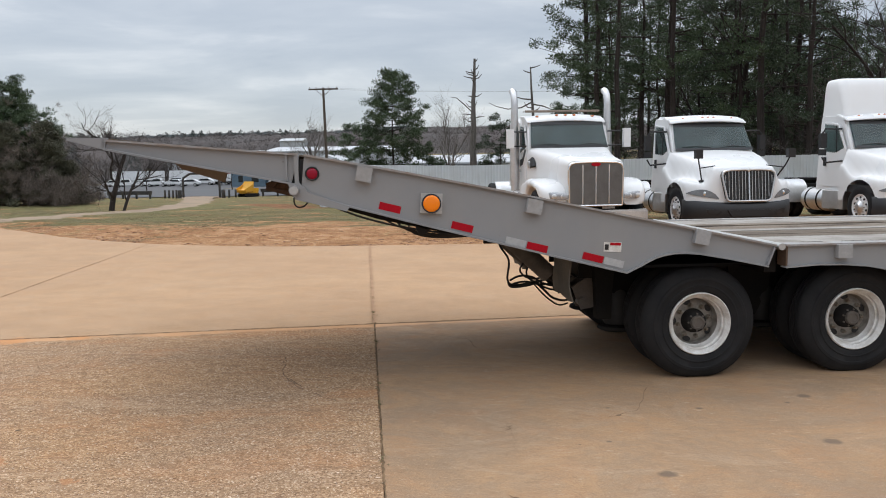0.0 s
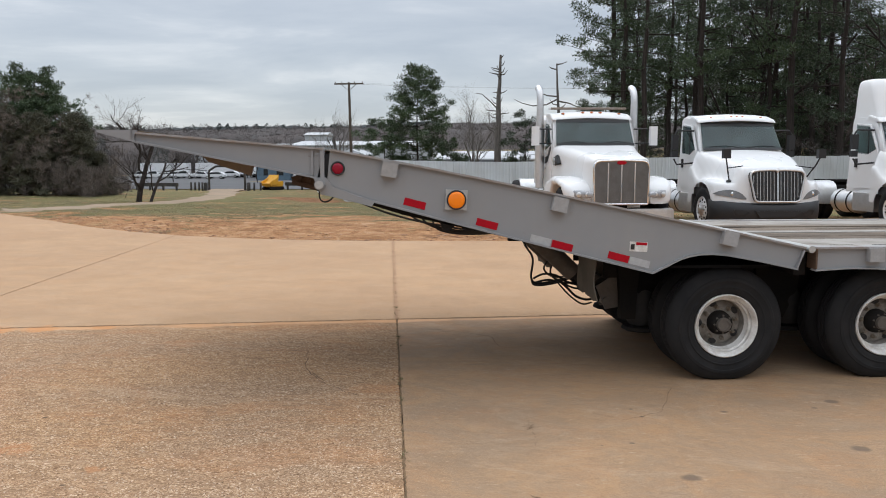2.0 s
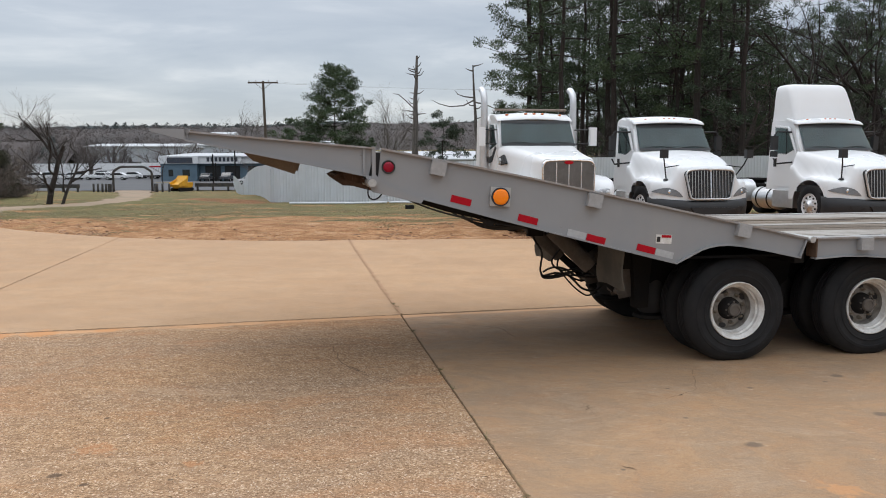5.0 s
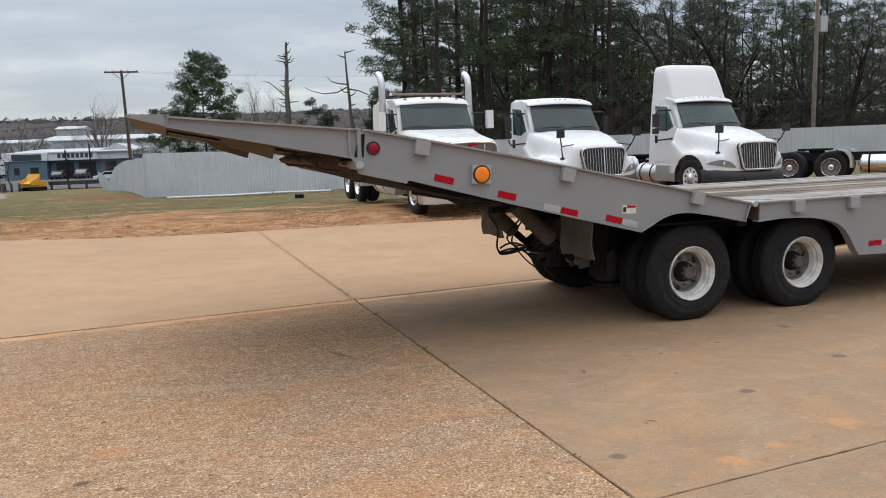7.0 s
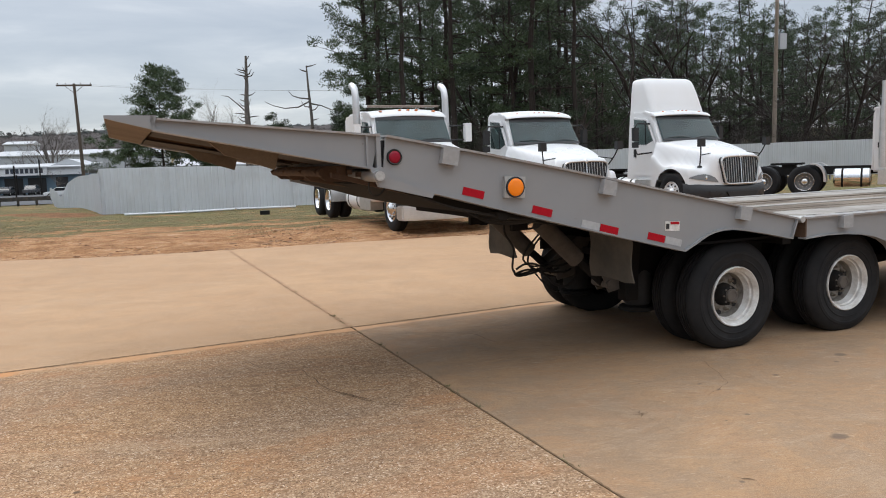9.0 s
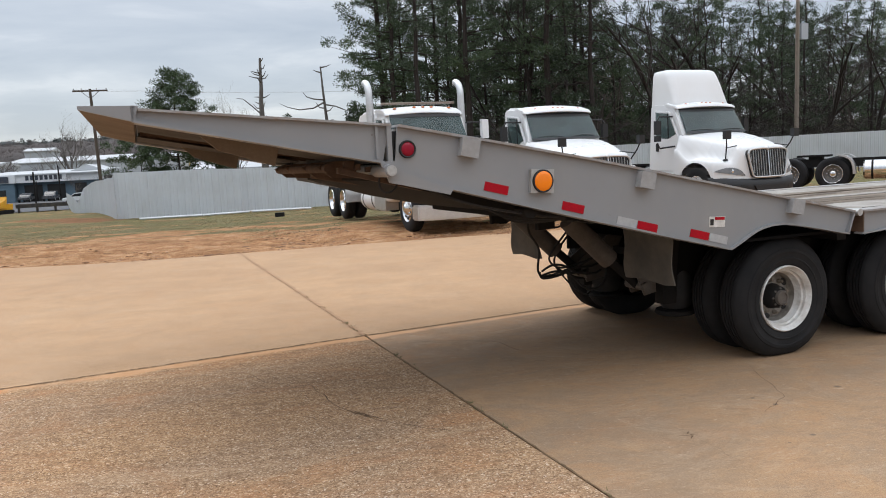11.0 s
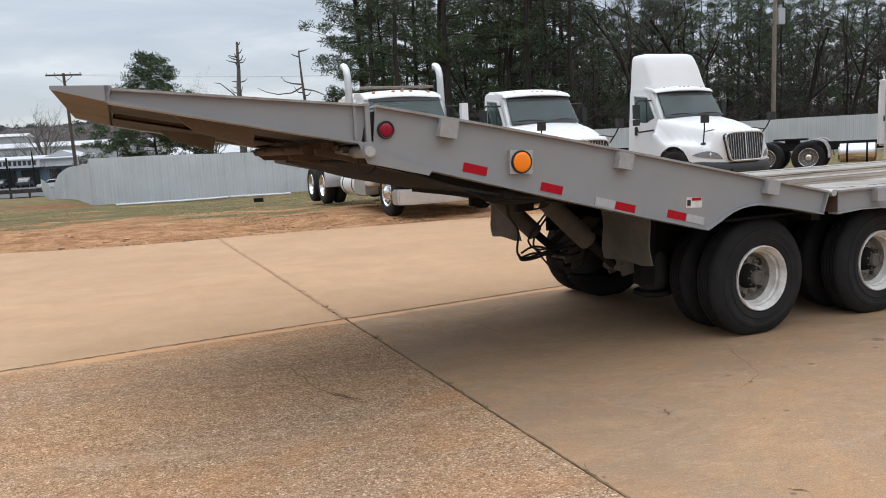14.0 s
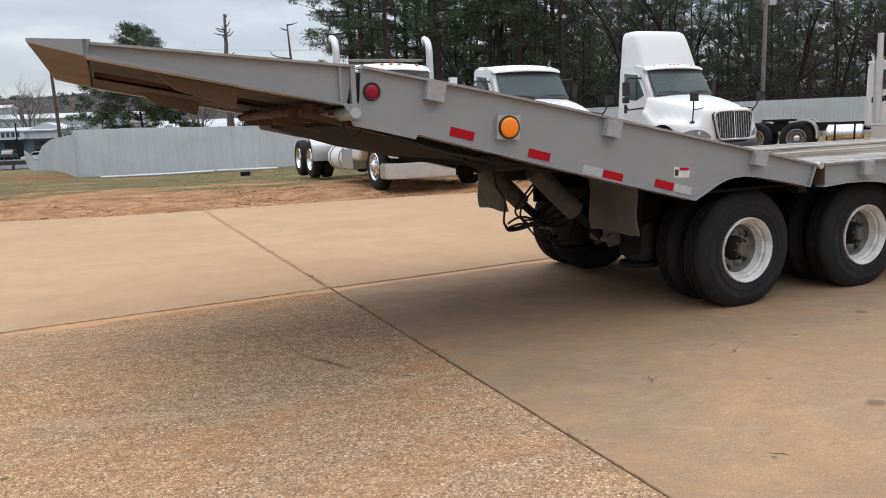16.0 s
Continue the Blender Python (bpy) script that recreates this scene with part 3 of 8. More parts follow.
def prism(bm, poly, a0, a1, axis="y", m=None):
    """Extrudes a polygon across an axis. For y its points are (x, z); for x (y, z); for z (x, y)."""
    def at(p, a):
        q = {"y": (p[0], a, p[1]), "x": (a, p[0], p[1]), "z": (p[0], p[1], a)}[axis]
        return m @ Vector(q) if m else Vector(q)
    A, B = [bm.verts.new(at(p, a0)) for p in poly], [bm.verts.new(at(p, a1)) for p in poly]
    n = len(poly)
    bm.faces.new(A)
    bm.faces.new(B[::-1])
    for i in range(n):
        bm.faces.new((A[i], B[i], B[(i + 1) % n], A[(i + 1) % n]))
    bmesh.ops.recalc_face_normals(bm, faces=bm.faces)
    return bm


def loft(bm, rings, closed=True, caps=True):
    """Skins a list of rings of points, all of one count."""
    rows = [[bm.verts.new(Vector(p)) for p in r] for r in rings]
    n = len(rows[0])
    for a, b in zip(rows, rows[1:]):
        for i in range(n if closed else n - 1):
            j = (i + 1) % n
            bm.faces.new((a[i], a[j], b[j], b[i]))
    if caps and closed:
        bm.faces.new(rows[0][::-1])
        bm.faces.new(rows[-1])
    bmesh.ops.recalc_face_normals(bm, faces=bm.faces)
    return bm


def frame_of(d):
    d = Vector(d).normalized()
    a = Vector((0, 0, 1)) if abs(d.z) < 0.9 else Vector((1, 0, 0))
    s = d.cross(a).normalized()
    return s, s.cross(d).normalized()


def tube(bm, points, r, seg=8, caps=True):
    """A tube along points; r is one radius or one for each point."""
    pts = [Vector(p) for p in points]
    rs = r if isinstance(r, (list, tuple)) else [r] * len(pts)
    rings = []
    for i, p in enumerate(pts):
        d = pts[min(i + 1, len(pts) - 1)] - pts[max(i - 1, 0)]
        s, u = frame_of(d)
        if rings:
            # keep the ring from twisting
            s = (last - d.normalized() * last.dot(d.normalized())).normalized()
            u = s.cross(d.normalized())
        last = s
        rings.append([p + (s * math.cos(k * math.tau / seg) + u * math.sin(k * math.tau / seg)) * rs[i] for k in range(seg)])
    return loft(bm, rings, True, caps)


def lathe(bm, profile, seg=32, axis="y", m=None):
    """Turns (radius, along) points round an axis."""
    rings = []
    for k in range(seg):
        a = k * math.tau / seg
        c, s = math.cos(a), math.sin(a)
        ring = []
        for r, h in profile:
            p = {"y": (r * c, h, r * s), "z": (r * c, r * s, h), "x": (h, r * c, r * s)}[axis]
            ring.append(m @ Vector(p) if m else Vector(p))
        rings.append([bm.verts.new(p) for p in ring])
    n = len(profile)
    for k in range(seg):
        a, b = rings[k], rings[(k + 1) % seg]
        for i in range(n - 1):
            bm.faces.new((a[i], a[i + 1], b[i + 1], b[i]))
    bmesh.ops.remove_doubles(bm, verts=bm.verts, dist=1e-5)
    bmesh.ops.recalc_face_normals(bm, faces=bm.faces)
    return bm


def bezier(p0, p1, p2, p3, n=12):
    p0, p1, p2, p3 = map(Vector, (p0, p1, p2, p3))
    return [p0 * (1 - t) ** 3 + p1 * 3 * t * (1 - t) ** 2 + p2 * 3 * t * t * (1 - t) + p3 * t ** 3 for t in (i / n for i in range(n + 1))]


def raw_mesh(name, verts, faces):
    me = bpy.data.meshes.new(name)
    me.from_pydata(verts.tolist() if isinstance(verts, np.ndarray) else verts, [], faces.tolist() if isinstance(faces, np.ndarray) else faces)
    return me


def smoothstep(a, b, x):
    t = np.clip((x - a) / (b - a), 0, 1)
    return t * t * (3 - 2 * t)

# ---- ground: one sheet to the horizon, and the concrete yard on it ----
# the joints of the yard do not cross quite square
E1 = Vector((math.cos(radians(11.2)), math.sin(radians(11.2)), 0))
E2 = Vector((-math.sin(radians(9.4)), math.cos(radians(9.4)), 0))
CROSS = Vector((-1.10, 7.85, 0))
EDGE = [(-60, 52), (-30, 33), (-20, 26), (-13.5, 20.9), (-9.9, 17.9), (-7.4, 16.5), (-5, 15.8), (-2.4, 15.72), (0, 15.84), (2, 15.8), (6, 15.6), (10, 16.2), (60, 26)]


def to_grid(x, y):
    dx, dy, det = x - CROSS.x, y - CROSS.y, E1.x * E2.y - E1.y * E2.x
    return (dx * E2.y - dy * E2.x) / det, (E1.x * dy - E1.y * dx) / det


EDGE_AB = [to_grid(x, y) for x, y in EDGE]


def yard_edge(a):
    return float(np.interp(a, [p[0] for p in EDGE_AB], [p[1] for p in EDGE_AB]))


def lay(x, y):
    """Height of the land, without its small bumps."""
    left = -0.42 + 0.30 * smoothstep(-4, 18, x)
    z = left * smoothstep(18, 38, y) - 0.72 * smoothstep(42, 76, y) - 0.85 * smoothstep(68, 94, y) - 0.10 * smoothstep(94, 160, y)
    return z + 22.0 * smoothstep(210, 620, y) + 10 * smoothstep(600, 1500, y)


def land(x, y):
    z = float(lay(np.float64(x), np.float64(y)))
    a, b = to_grid(x, y)
    out = b - yard_edge(a)
    near = float(smoothstep(260, 120, math.hypot(x, y))) if math.hypot(x, y) < 260 else 0.0
    bumps = noise.noise((x * 0.55, y * 0.55, 0)) * 0.05 + noise.noise((x * 1.7, y * 1.7, 3)) * 0.03 + noise.noise((x * 0.12, y * 0.12, 7)) * 0.10
    rut = (0.12 * noise.noise((x * 0.6, y * 2.6, 5)) + 0.05 * noise.noise((x * 1.9, y * 6.0, 9))) * float(smoothstep(5.5, 2.5, np.float64(out))) if out > 0 else 0
    if out < 0.0:
        return -0.11
    rim_fade = float(smoothstep(0.0, 2.2, np.float64(out)))
    return z + (0.02 + bumps + rut) * near * (0.35 + 0.65 * rim_fade) - 0.035 * (1 - rim_fade)


def ground_sheet():
    xs = np.unique(np.concatenate([np.linspace(-16, 14, 96), np.linspace(-60, -16, 45), np.linspace(14, 60, 32), np.linspace(-3000, -60, 24), np.linspace(60, 3000, 24)]))
    ys = np.unique(np.concatenate([np.linspace(14.5, 24, 60), np.linspace(24, 42, 40), np.linspace(42, 130, 36), np.linspace(-200, 14.5, 20), np.linspace(130, 900, 24), np.linspace(900, 4500, 10)]))
    verts = [(x, y, land(x, y)) for y in ys for x in xs]
    w = len(xs)
    faces = [(j * w + i, j * w + i + 1, (j + 1) * w + i + 1, (j + 1) * w + i) for j in range(len(ys) - 1) for i in range(w - 1)]
    ob = part_mesh("ground", raw_mesh("ground", verts, faces), "ground", smooth=180)
    return tagged(ob, "thin brown grass and bare red clay ground sloping down to a road", "ground", kind="structure")


ground_sheet()


def slab_outline(a0, a1, b0, b1=None):
    """Corner points of a slab in the joint grid; b1 None runs to the yard's edge."""
    g = 0.005
    pts = [(a0 + g, b0 + g), (a1 - g, b0 + g)]
    if b1 is None:
        steps = 10
        pts += [(a1 - g + (a0 - a1 + 2 * g) * k / steps, yard_edge(a1 - g + (a0 - a1 + 2 * g) * k / steps) + random.uniform(-0.06, 0.05)) for k in range(steps + 1)]
    else:
        pts += [(a1 - g, b1 - g), (a0 + g, b1 - g)]
    out = []
    for (pa, pb), (qa, qb) in zip(pts, pts[1:] + pts[:1]):
        n = max(1, int(math.hypot(qa - pa, qb - pb) / 0.3))
        for k in range(n):
            t = k / n
            j = 0.003 if 0 < k else 0.0
            out.append((pa + (qa - pa) * t + random.uniform(-j, j), pb + (qb - pb) * t + random.uniform(-j, j)))
    return out


pavement = thing("pavement", Matrix.Identity(4), "tan concrete yard of cast slabs with soil-filled joints", "pavement", kind="structure")
COLS = [-34.3 + 4.9 * k for k in range(15)]


def slab(poly, mat, label=""):
    bm = bmesh.new()
    lift = random.uniform(-0.003, 0.003)
    world = [CROSS + E1 * a + E2 * b for a, b in poly]
    prism(bm, [(p.x, p.y) for p in world], -0.15, lift, "z")
    top = [e for e in bm.edges if all(v.co.z > -0.1 for v in e.verts)]
    bmesh.ops.bevel(bm, geom=top, offset=0.004, segments=1, affect="EDGES", clamp_overlap=True)
    return part("slab", bm, mat, pavement, label, smooth=20)


for k, a0 in enumerate(COLS[:-1]):
    a1 = COLS[k + 1]
    slab(slab_outline(a0, a1, 0.0), "slab")
    if a1 <= 0.01:
        slab(slab_outline(a0, a1, -15.0, 0.0), "aggregate", "exposed-aggregate concrete slab worn rough and stained red")
    else:
        for b0, b1 in ((-5.13, 0.0), (-9.7, -5.13), (-15.0, -9.7)):
            slab(slab_outline(a0, a1, b0, b1), "slabdark", "browner concrete slab with rust and oil stains")


def ribbon(points, width, z=0.004, wobble=0.3):
    """A thin strip along ground points, of uneven width."""
    bm = bmesh.new()
    rows = []
    for i, p in enumerate(points):
        q, o = points[min(i + 1, len(points) - 1)], points[max(i - 1, 0)]
        d = (Vector(q) - Vector(o)).normalized()
        s = Vector((-d.y, d.x, 0)) * width * 0.5
        e = 1 if 0 < i < len(points) - 1 else 0.15
        rows.append((Vector(p) + s * e * random.uniform(1 - wobble, 1 + wobble) + Vector((0, 0, z)), Vector(p) - s * e * random.uniform(1 - wobble, 1 + wobble) + Vector((0, 0, z))))
    vs = [[bm.verts.new(v) for v in r] for r in rows]
    for a, b in zip(vs, vs[1:]):
        bm.faces.new((a[0], a[1], b[1], b[0]))
    bmesh.ops.recalc_face_normals(bm, faces=bm.faces)
    for f in bm.faces:
        if f.normal.z < 0:
            f.normal_flip()
    return bm


def along(p, q, n, jitter):
    p, q = Vector((*p, 0)), Vector((*q, 0))
    d = (q - p).normalized()
    s = Vector((-d.y, d.x, 0))
    return [p.lerp(q, i / n) + s * random.uniform(-jitter, jitter) for i in range(n + 1)]


def grid_point(a, b):
    p = CROSS + E1 * a + E2 * b
    return (p.x, p.y)


# soil that fills the joints; the long joint is the widest
part("joint_soil", ribbon(along(grid_point(0, -15), grid_point(0, 0), 480, 0.004), 0.011, wobble=0.9), "joint", pavement, smooth=0)
part("joint_soil", ribbon(along(grid_point(0, 0), grid_point(0, 8.0), 260, 0.008), 0.042, wobble=0.8), "jointpale", pavement, smooth=0)
part("joint_soil", ribbon(along(grid_point(-14, 0), grid_point(0, 0), 560, 0.005), 0.024, wobble=0.85), "joint", pavement, smooth=0)
part("joint_soil", ribbon(along(grid_point(0, 0), grid_point(14, 0), 400, 0.005), 0.024, wobble=0.85), "joint", pavement, smooth=0)
part("joint_soil", ribbon(along(grid_point(-4.9, 0), grid_point(-4.9, 8), 60, 0.006), 0.006, wobble=0.8), "jointpale", pavement, smooth=0)
part("joint_soil", ribbon(along(grid_point(0, -5.13), grid_point(14, -5.13), 400, 0.003), 0.009, wobble=0.9), "joint", pavement, smooth=0)


def patch(cx, cy, rx, ry, turn, h, seed, rings=7, seg=40):
    """A low irregular mound or spot on the slab."""
    bm = bmesh.new()
    m = Matrix.Rotation(turn, 3, "Z")
    rows = []
    for r in range(rings):
        f = (r + 1) / rings
        row = []
        for k in range(seg):
            a = k * math.tau / seg
            w = 1 + 0.45 * noise.noise((math.cos(a) * 1.6 + seed, math.sin(a) * 1.6, seed)) + 0.2 * noise.noise((math.cos(a) * 5, math.sin(a) * 5, seed))
            p = m @ Vector((math.cos(a) * rx * f * w, math.sin(a) * ry * f * w, 0))
            z = 0.0036 + h * (1 - f * f) * (1 + 0.5 * noise.noise((p.x * 4, p.y * 4, seed)))
            row.append(bm.verts.new((cx + p.x, cy + p.y, z)))
        rows.append(row)
    c = bm.verts.new((cx, cy, 0.0036 + h))
    for k in range(seg):
        bm.faces.new((c, rows[0][k], rows[0][(k + 1) % seg]))
        for a, b in zip(rows, rows[1:]):
            bm.faces.new((a[k], b[k], b[(k + 1) % seg], a[(k + 1) % seg]))
    bmesh.ops.recalc_face_normals(bm, faces=bm.faces)
    return bm


def crack(points, width, steps=5):
    pts = []
    for p, q in zip(points, points[1:]):
        pts += along(p, q, steps, 0.010)[:-1]
    pts.append(Vector((*points[-1], 0)))
    part("crack", ribbon(pts, width * 0.5, wobble=0.7), "crackmat", pavement, smooth=0)


crack([(-2.08, 6.9), (-1.96, 6.63), (-1.69, 6.51)], 0.008)
crack([(-1.69, 6.51), (-1.6, 6.18), (-1.53, 5.88), (-1.31, 5.53), (-0.92, 5.17)], 0.012)
crack([(-1.69, 6.53), (-1.5, 6.52), (-1.38, 6.46), (-1.2, 6.5)], 0.008)
crack([(-1.46, 5.80), (-1.38, 5.66), (-1.29, 5.56)], 0.018, 4)
crack([(-1.69, 6.51), (-1.86, 6.42), (-2.15, 6.44)], 0.007)
crack([(-0.95, 7.42), (-0.55, 7.38), (-0.1, 7.15), (0.0, 6.75)], 0.010)
crack([(1.29, 5.68), (1.17, 5.3), (1.11, 5.08), (0.96, 4.96), (0.8, 4.85)], 0.0055)
crack([(0.17, 4.70), (0.23, 4.69), (0.29, 4.70)], 0.010, 3)
crack([(0.21, 4.63), (0.23, 4.69), (0.25, 4.74)], 0.009, 3)
crack([(0.21, 4.84), (0.23, 4.69), (0.26, 4.46), (0.26, 4.29)], 0.0025)
crack([(0.20, 3.72), (0.27, 3.66)], 0.012, 3)

# ---- low-bed trailer with a hinged tail and a flip ramp ----
TRAILER = thing("lowbed_trailer", pose(2.19, 5.80, 0, 0, 0, 8.5), "grey steel lowbed trailer with raised hinged tail and flip ramp", "trailer")
WIDE = 2.55


def strip(bm, pts, v0, v1, th):
    """A flange of that thickness along a line of (u, z) points, from v0 to v1."""
    rings = []
    for i, p in enumerate(pts):
        o, q = pts[max(i - 1, 0)], pts[min(i + 1, len(pts) - 1)]
        d = Vector((q[0] - o[0], q[1] - o[1])).normalized()
        n = Vector((-d.y, d.x)) * th
        rings.append([(p[0], v0, p[1]), (p[0], v1, p[1]), (p[0] + n.x, v1, p[1] + n.y), (p[0] + n.x, v0, p[1] + n.y)])
    return loft(bm, rings)


TAIL_TOP = [(-3.385, 1.722), (-2.742, 1.600), (-2.106, 1.472), (-1.145, 1.265), (0.03, 1.012)]
TAIL_LOW = [(-0.02, 0.869), (-0.32, 0.934), (-0.549, 0.976), (-0.65, 0.986), (-0.744, 0.984), (-0.82, 0.972), (-0.879, 0.955), (-0.935, 0.93), (-0.986, 0.903), (-1.092, 0.851), (-1.646, 0.991), (-2.546, 1.227), (-3.106, 1.380), (-3.366, 1.462), (-3.41, 1.50)]
DECK_LOW = [(0.11, 0.857), (0.364, 0.872), (0.56, 0.868), (0.754, 0.852), (0.90, 0.825), (1.024, 0.783), (1.11, 0.73), (1.167, 0.663), (1.215, 0.59), (1.257, 0.524), (1.302, 0.472), (1.6, 0.462), (3.5, 0.45), (6.4, 0.44)]
DECK_TOP = [(6.4, 1.022), (0.12, 1.022)]
FLIP_TOP = [(-3.425, 1.738), (-4.692, 1.849)]
FLIP_LOW = [(-3.475, 1.540), (-4.714, 1.792)]


def side(name, outline, v0, v1, label=""):
    bm = prism(bmesh.new(), outline, v0, v1, "y")
    return part(name, bm, "grey", TRAILER, label)


for near in (True, False):
    w0, w1 = (0.0, 0.012) if near else (WIDE - 0.012, WIDE)
    f0, f1 = (-0.028, 0.10) if near else (WIDE - 0.10, WIDE + 0.028)
    side("tail_beam", TAIL_TOP + TAIL_LOW, w0, w1)
    part("top_flange", strip(bmesh.new(), TAIL_TOP[::-1], f0, f1, -0.014), "wornedge", TRAILER)
    part("lower_flange", strip(bmesh.new(), TAIL_LOW, f0, f1, 0.012), "grey", TRAILER)
    part("end_flange", strip(bmesh.new(), [(0.026, 1.0), (-0.022, 0.872)], f0, f1, -0.012), "grey", TRAILER)
    side("deck_beam", DECK_TOP + DECK_LOW, w0, w1)
    part("deck_flange", strip(bmesh.new(), DECK_LOW, f0, 0.05 if near else f1, -0.010), "grey", TRAILER)
    part("deck_top_rail", boxed((0.115, f0, 1.010), (6.4, f1, 1.024), 0.003), "wornedge", TRAILER)
    part("end_post", boxed((0.11, f0 + 0.004, 0.862), (0.122, f1, 1.012), 0.002), "rust", TRAILER, "rusty end plate in the hinge gap")
    # flip ramp sides: web, flanges and the wedge at its tip
    side("flip_beam", FLIP_TOP + FLIP_LOW[::-1], w0, w1)
    part("flip_top_flange", strip(bmesh.new(), FLIP_TOP[::-1], f0, f1, -0.012), "wornedge", TRAILER)
    part("flip_lower_flange", strip(bmesh.new(), FLIP_LOW, f0, f1, 0.012), "grey", TRAILER)
    part("flip_tip", prism(bmesh.new(), [(-4.69, 1.861), (-4.715, 1.785), (-4.955, 1.848), (-4.955, 1.864)], w0 - (0.02 if near else -0.02), w1 + 0.004, "y"), "grey", TRAILER)
    part("flip_post", boxed((-3.515, w0 - 0.018, 1.552), (-3.50, w1 + 0.02, 1.738), 0.003), "grey", TRAILER)
    part("root_post", boxed((-3.452, w0 - 0.024, 1.52), (-3.425, w1 + 0.024, 1.745), 0.004), "grey", TRAILER)
    part("tip_post", boxed((-4.725, w0 - 0.02, 1.785), (-4.705, w1 + 0.02, 1.862), 0.003), "grey", TRAILER)
    vo = -0.03 if near else WIDE + 0.015
    part("hinge_gusset", prism(bmesh.new(), [(-3.50, 1.535), (-3.45, 1.42), (-3.38, 1.405), (-3.10, 1.335), (-3.08, 1.365), (-3.36, 1.47), (-3.42, 1.54)], vo, vo + 0.02, "y"), "grey", TRAILER)
part("hinge_tube", tube(bmesh.new(), [(-3.455, -0.075, 1.487), (-3.455, WIDE + 0.075, 1.487)], 0.036, 16), "grey", TRAILER, "painted hinge tube")
part("hinge_cap", tube(bmesh.new(), [(-3.455, -0.088, 1.487), (-3.455, -0.074, 1.487)], 0.029, 16), "plate", TRAILER)
part("deck_hinge", tube(bmesh.new(), [(0.075, -0.03, 1.008), (0.075, WIDE + 0.03, 1.008)], 0.026, 12), "plate", TRAILER)


# decks: steel plates with two lanes of planks
def sloped(u, v, z_of, off=0.0):
    return (u, v, z_of(u) + off)


def tail_z(u):
    return float(np.interp(u, [p[0] for p in TAIL_TOP], [p[1] for p in TAIL_TOP]))


def flip_z(u):
    return float(np.interp(u, [-4.692, -3.425], [1.849, 1.738]))


def deck_plate(name, u0, u1, v0, v1, z_of, mat, top=0.0, th=0.012, n=1, label=""):
    rings = []
    for k in range(n + 1):
        u = u0 + (u1 - u0) * k / n
        z = z_of(u) + top
        rings.append([(u, v0, z), (u, v1, z), (u, v1, z - th), (u, v0, z - th)])
    return part(name, loft(bmesh.new(), rings), mat, TRAILER, label)


LANES = ((0.62, 1.20), (1.36, 1.94))
for u0, u1, z_of, n in ((0.13, 6.38, lambda u: 1.018, 1), (-3.36, 0.01, tail_z, 8)):
    for v0, v1 in ((0.10, 0.62), (1.20, 1.36), (1.94, WIDE - 0.10)):
        deck_plate("deck_plate", u0, u1, v0, v1, z_of, "decksteel", 0.0, 0.012, n)
    for v0, v1 in LANES:
        w = (v1 - v0) / 3
        for k in range(3):
            deck_plate("plank", u0 + 0.004, u1 - 0.004, v0 + w * k + 0.004, v0 + w * (k + 1) - 0.004, z_of, "wood", random.uniform(-0.007, 0.004), 0.04, n)
deck_plate("flip_plate", -4.69, -3.44, 0.10, WIDE - 0.10, flip_z, "under", -0.004, 0.010)
part("tip_plate", prism(bmesh.new(), [(-4.69, 1.858), (-4.70, 1.836), (-4.955, 1.850), (-4.955, 1.862)], 0.02, WIDE - 0.02, "y"), "under", TRAILER, "bent steel ramp lip with brown dusty underside")
part("tip_apron", prism(bmesh.new(), [(-4.70, 1.836), (-4.715, 1.79), (-4.725, 1.79), (-4.95, 1.850)], 0.02, WIDE - 0.02, "y"), "under", TRAILER)
for k in range(9):
    u = -3.60 - 0.13 * k
    part("cleat", boxed((u - 0.02, 0.12, flip_z(u + 0.02) - 0.006), (u + 0.02, WIDE - 0.12, flip_z(u) + 0.003), 0.002), "decksteel", TRAILER)
# ribs and plates under the flip ramp
for k in range(7):
    v = 0.30 + 0.325 * k
    part("flip_rib", prism(bmesh.new(), [(-3.50, 1.722), (-4.68, 1.830), (-4.68, 1.800), (-3.50, 1.575)], v, v + 0.012, "y"), "rust", TRAILER)
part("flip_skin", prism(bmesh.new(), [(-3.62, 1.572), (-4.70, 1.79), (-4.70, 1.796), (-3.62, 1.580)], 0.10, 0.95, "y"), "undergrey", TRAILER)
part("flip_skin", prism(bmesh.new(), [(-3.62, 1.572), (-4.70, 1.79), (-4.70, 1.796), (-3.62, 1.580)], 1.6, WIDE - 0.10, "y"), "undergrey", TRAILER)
for v in (0.35, 2.16):
    part("ramp_foot", prism(bmesh.new(), [(-4.40, 1.735), (-4.30, 1.645), (-4.0, 1.545), (-3.97, 1.65)], v, v + 0.04, "y"), "under", TRAILER, "brown steel foot plate under the ramp")
for v in (0.50, 0.95, 1.55, 2.0):
    part("crank_arm", prism(bmesh.new(), [(-3.45, 1.555), (-3.66, 1.555), (-3.73, 1.525), (-3.64, 1.455), (-3.45, 1.445)], v, v + 0.03, "y"), "rust", TRAILER)
# black plate added in the open hinge gap in place of its shade
part("hinge_backing", boxed((-3.50, 0.03, 1.53), (-3.37, 2.50, 1.70), 0.004), "black", TRAILER, "added black plate standing for shade in the hinge gap")
for k in range(9):
    part("rack_tooth", boxed((-3.64 + 0.062 * k, 0.20, 1.515 - 0.016 * k), (-3.61 + 0.062 * k, 0.235, 1.545 - 0.016 * k), 0.003), "rust", TRAILER)
part("rack_bar", prism(bmesh.new(), [(-3.68, 1.515), (-3.08, 1.36), (-3.08, 1.33), (-3.68, 1.485)], 0.19, 0.245, "y"), "rust", TRAILER, "rusty notched bar under the hinge")
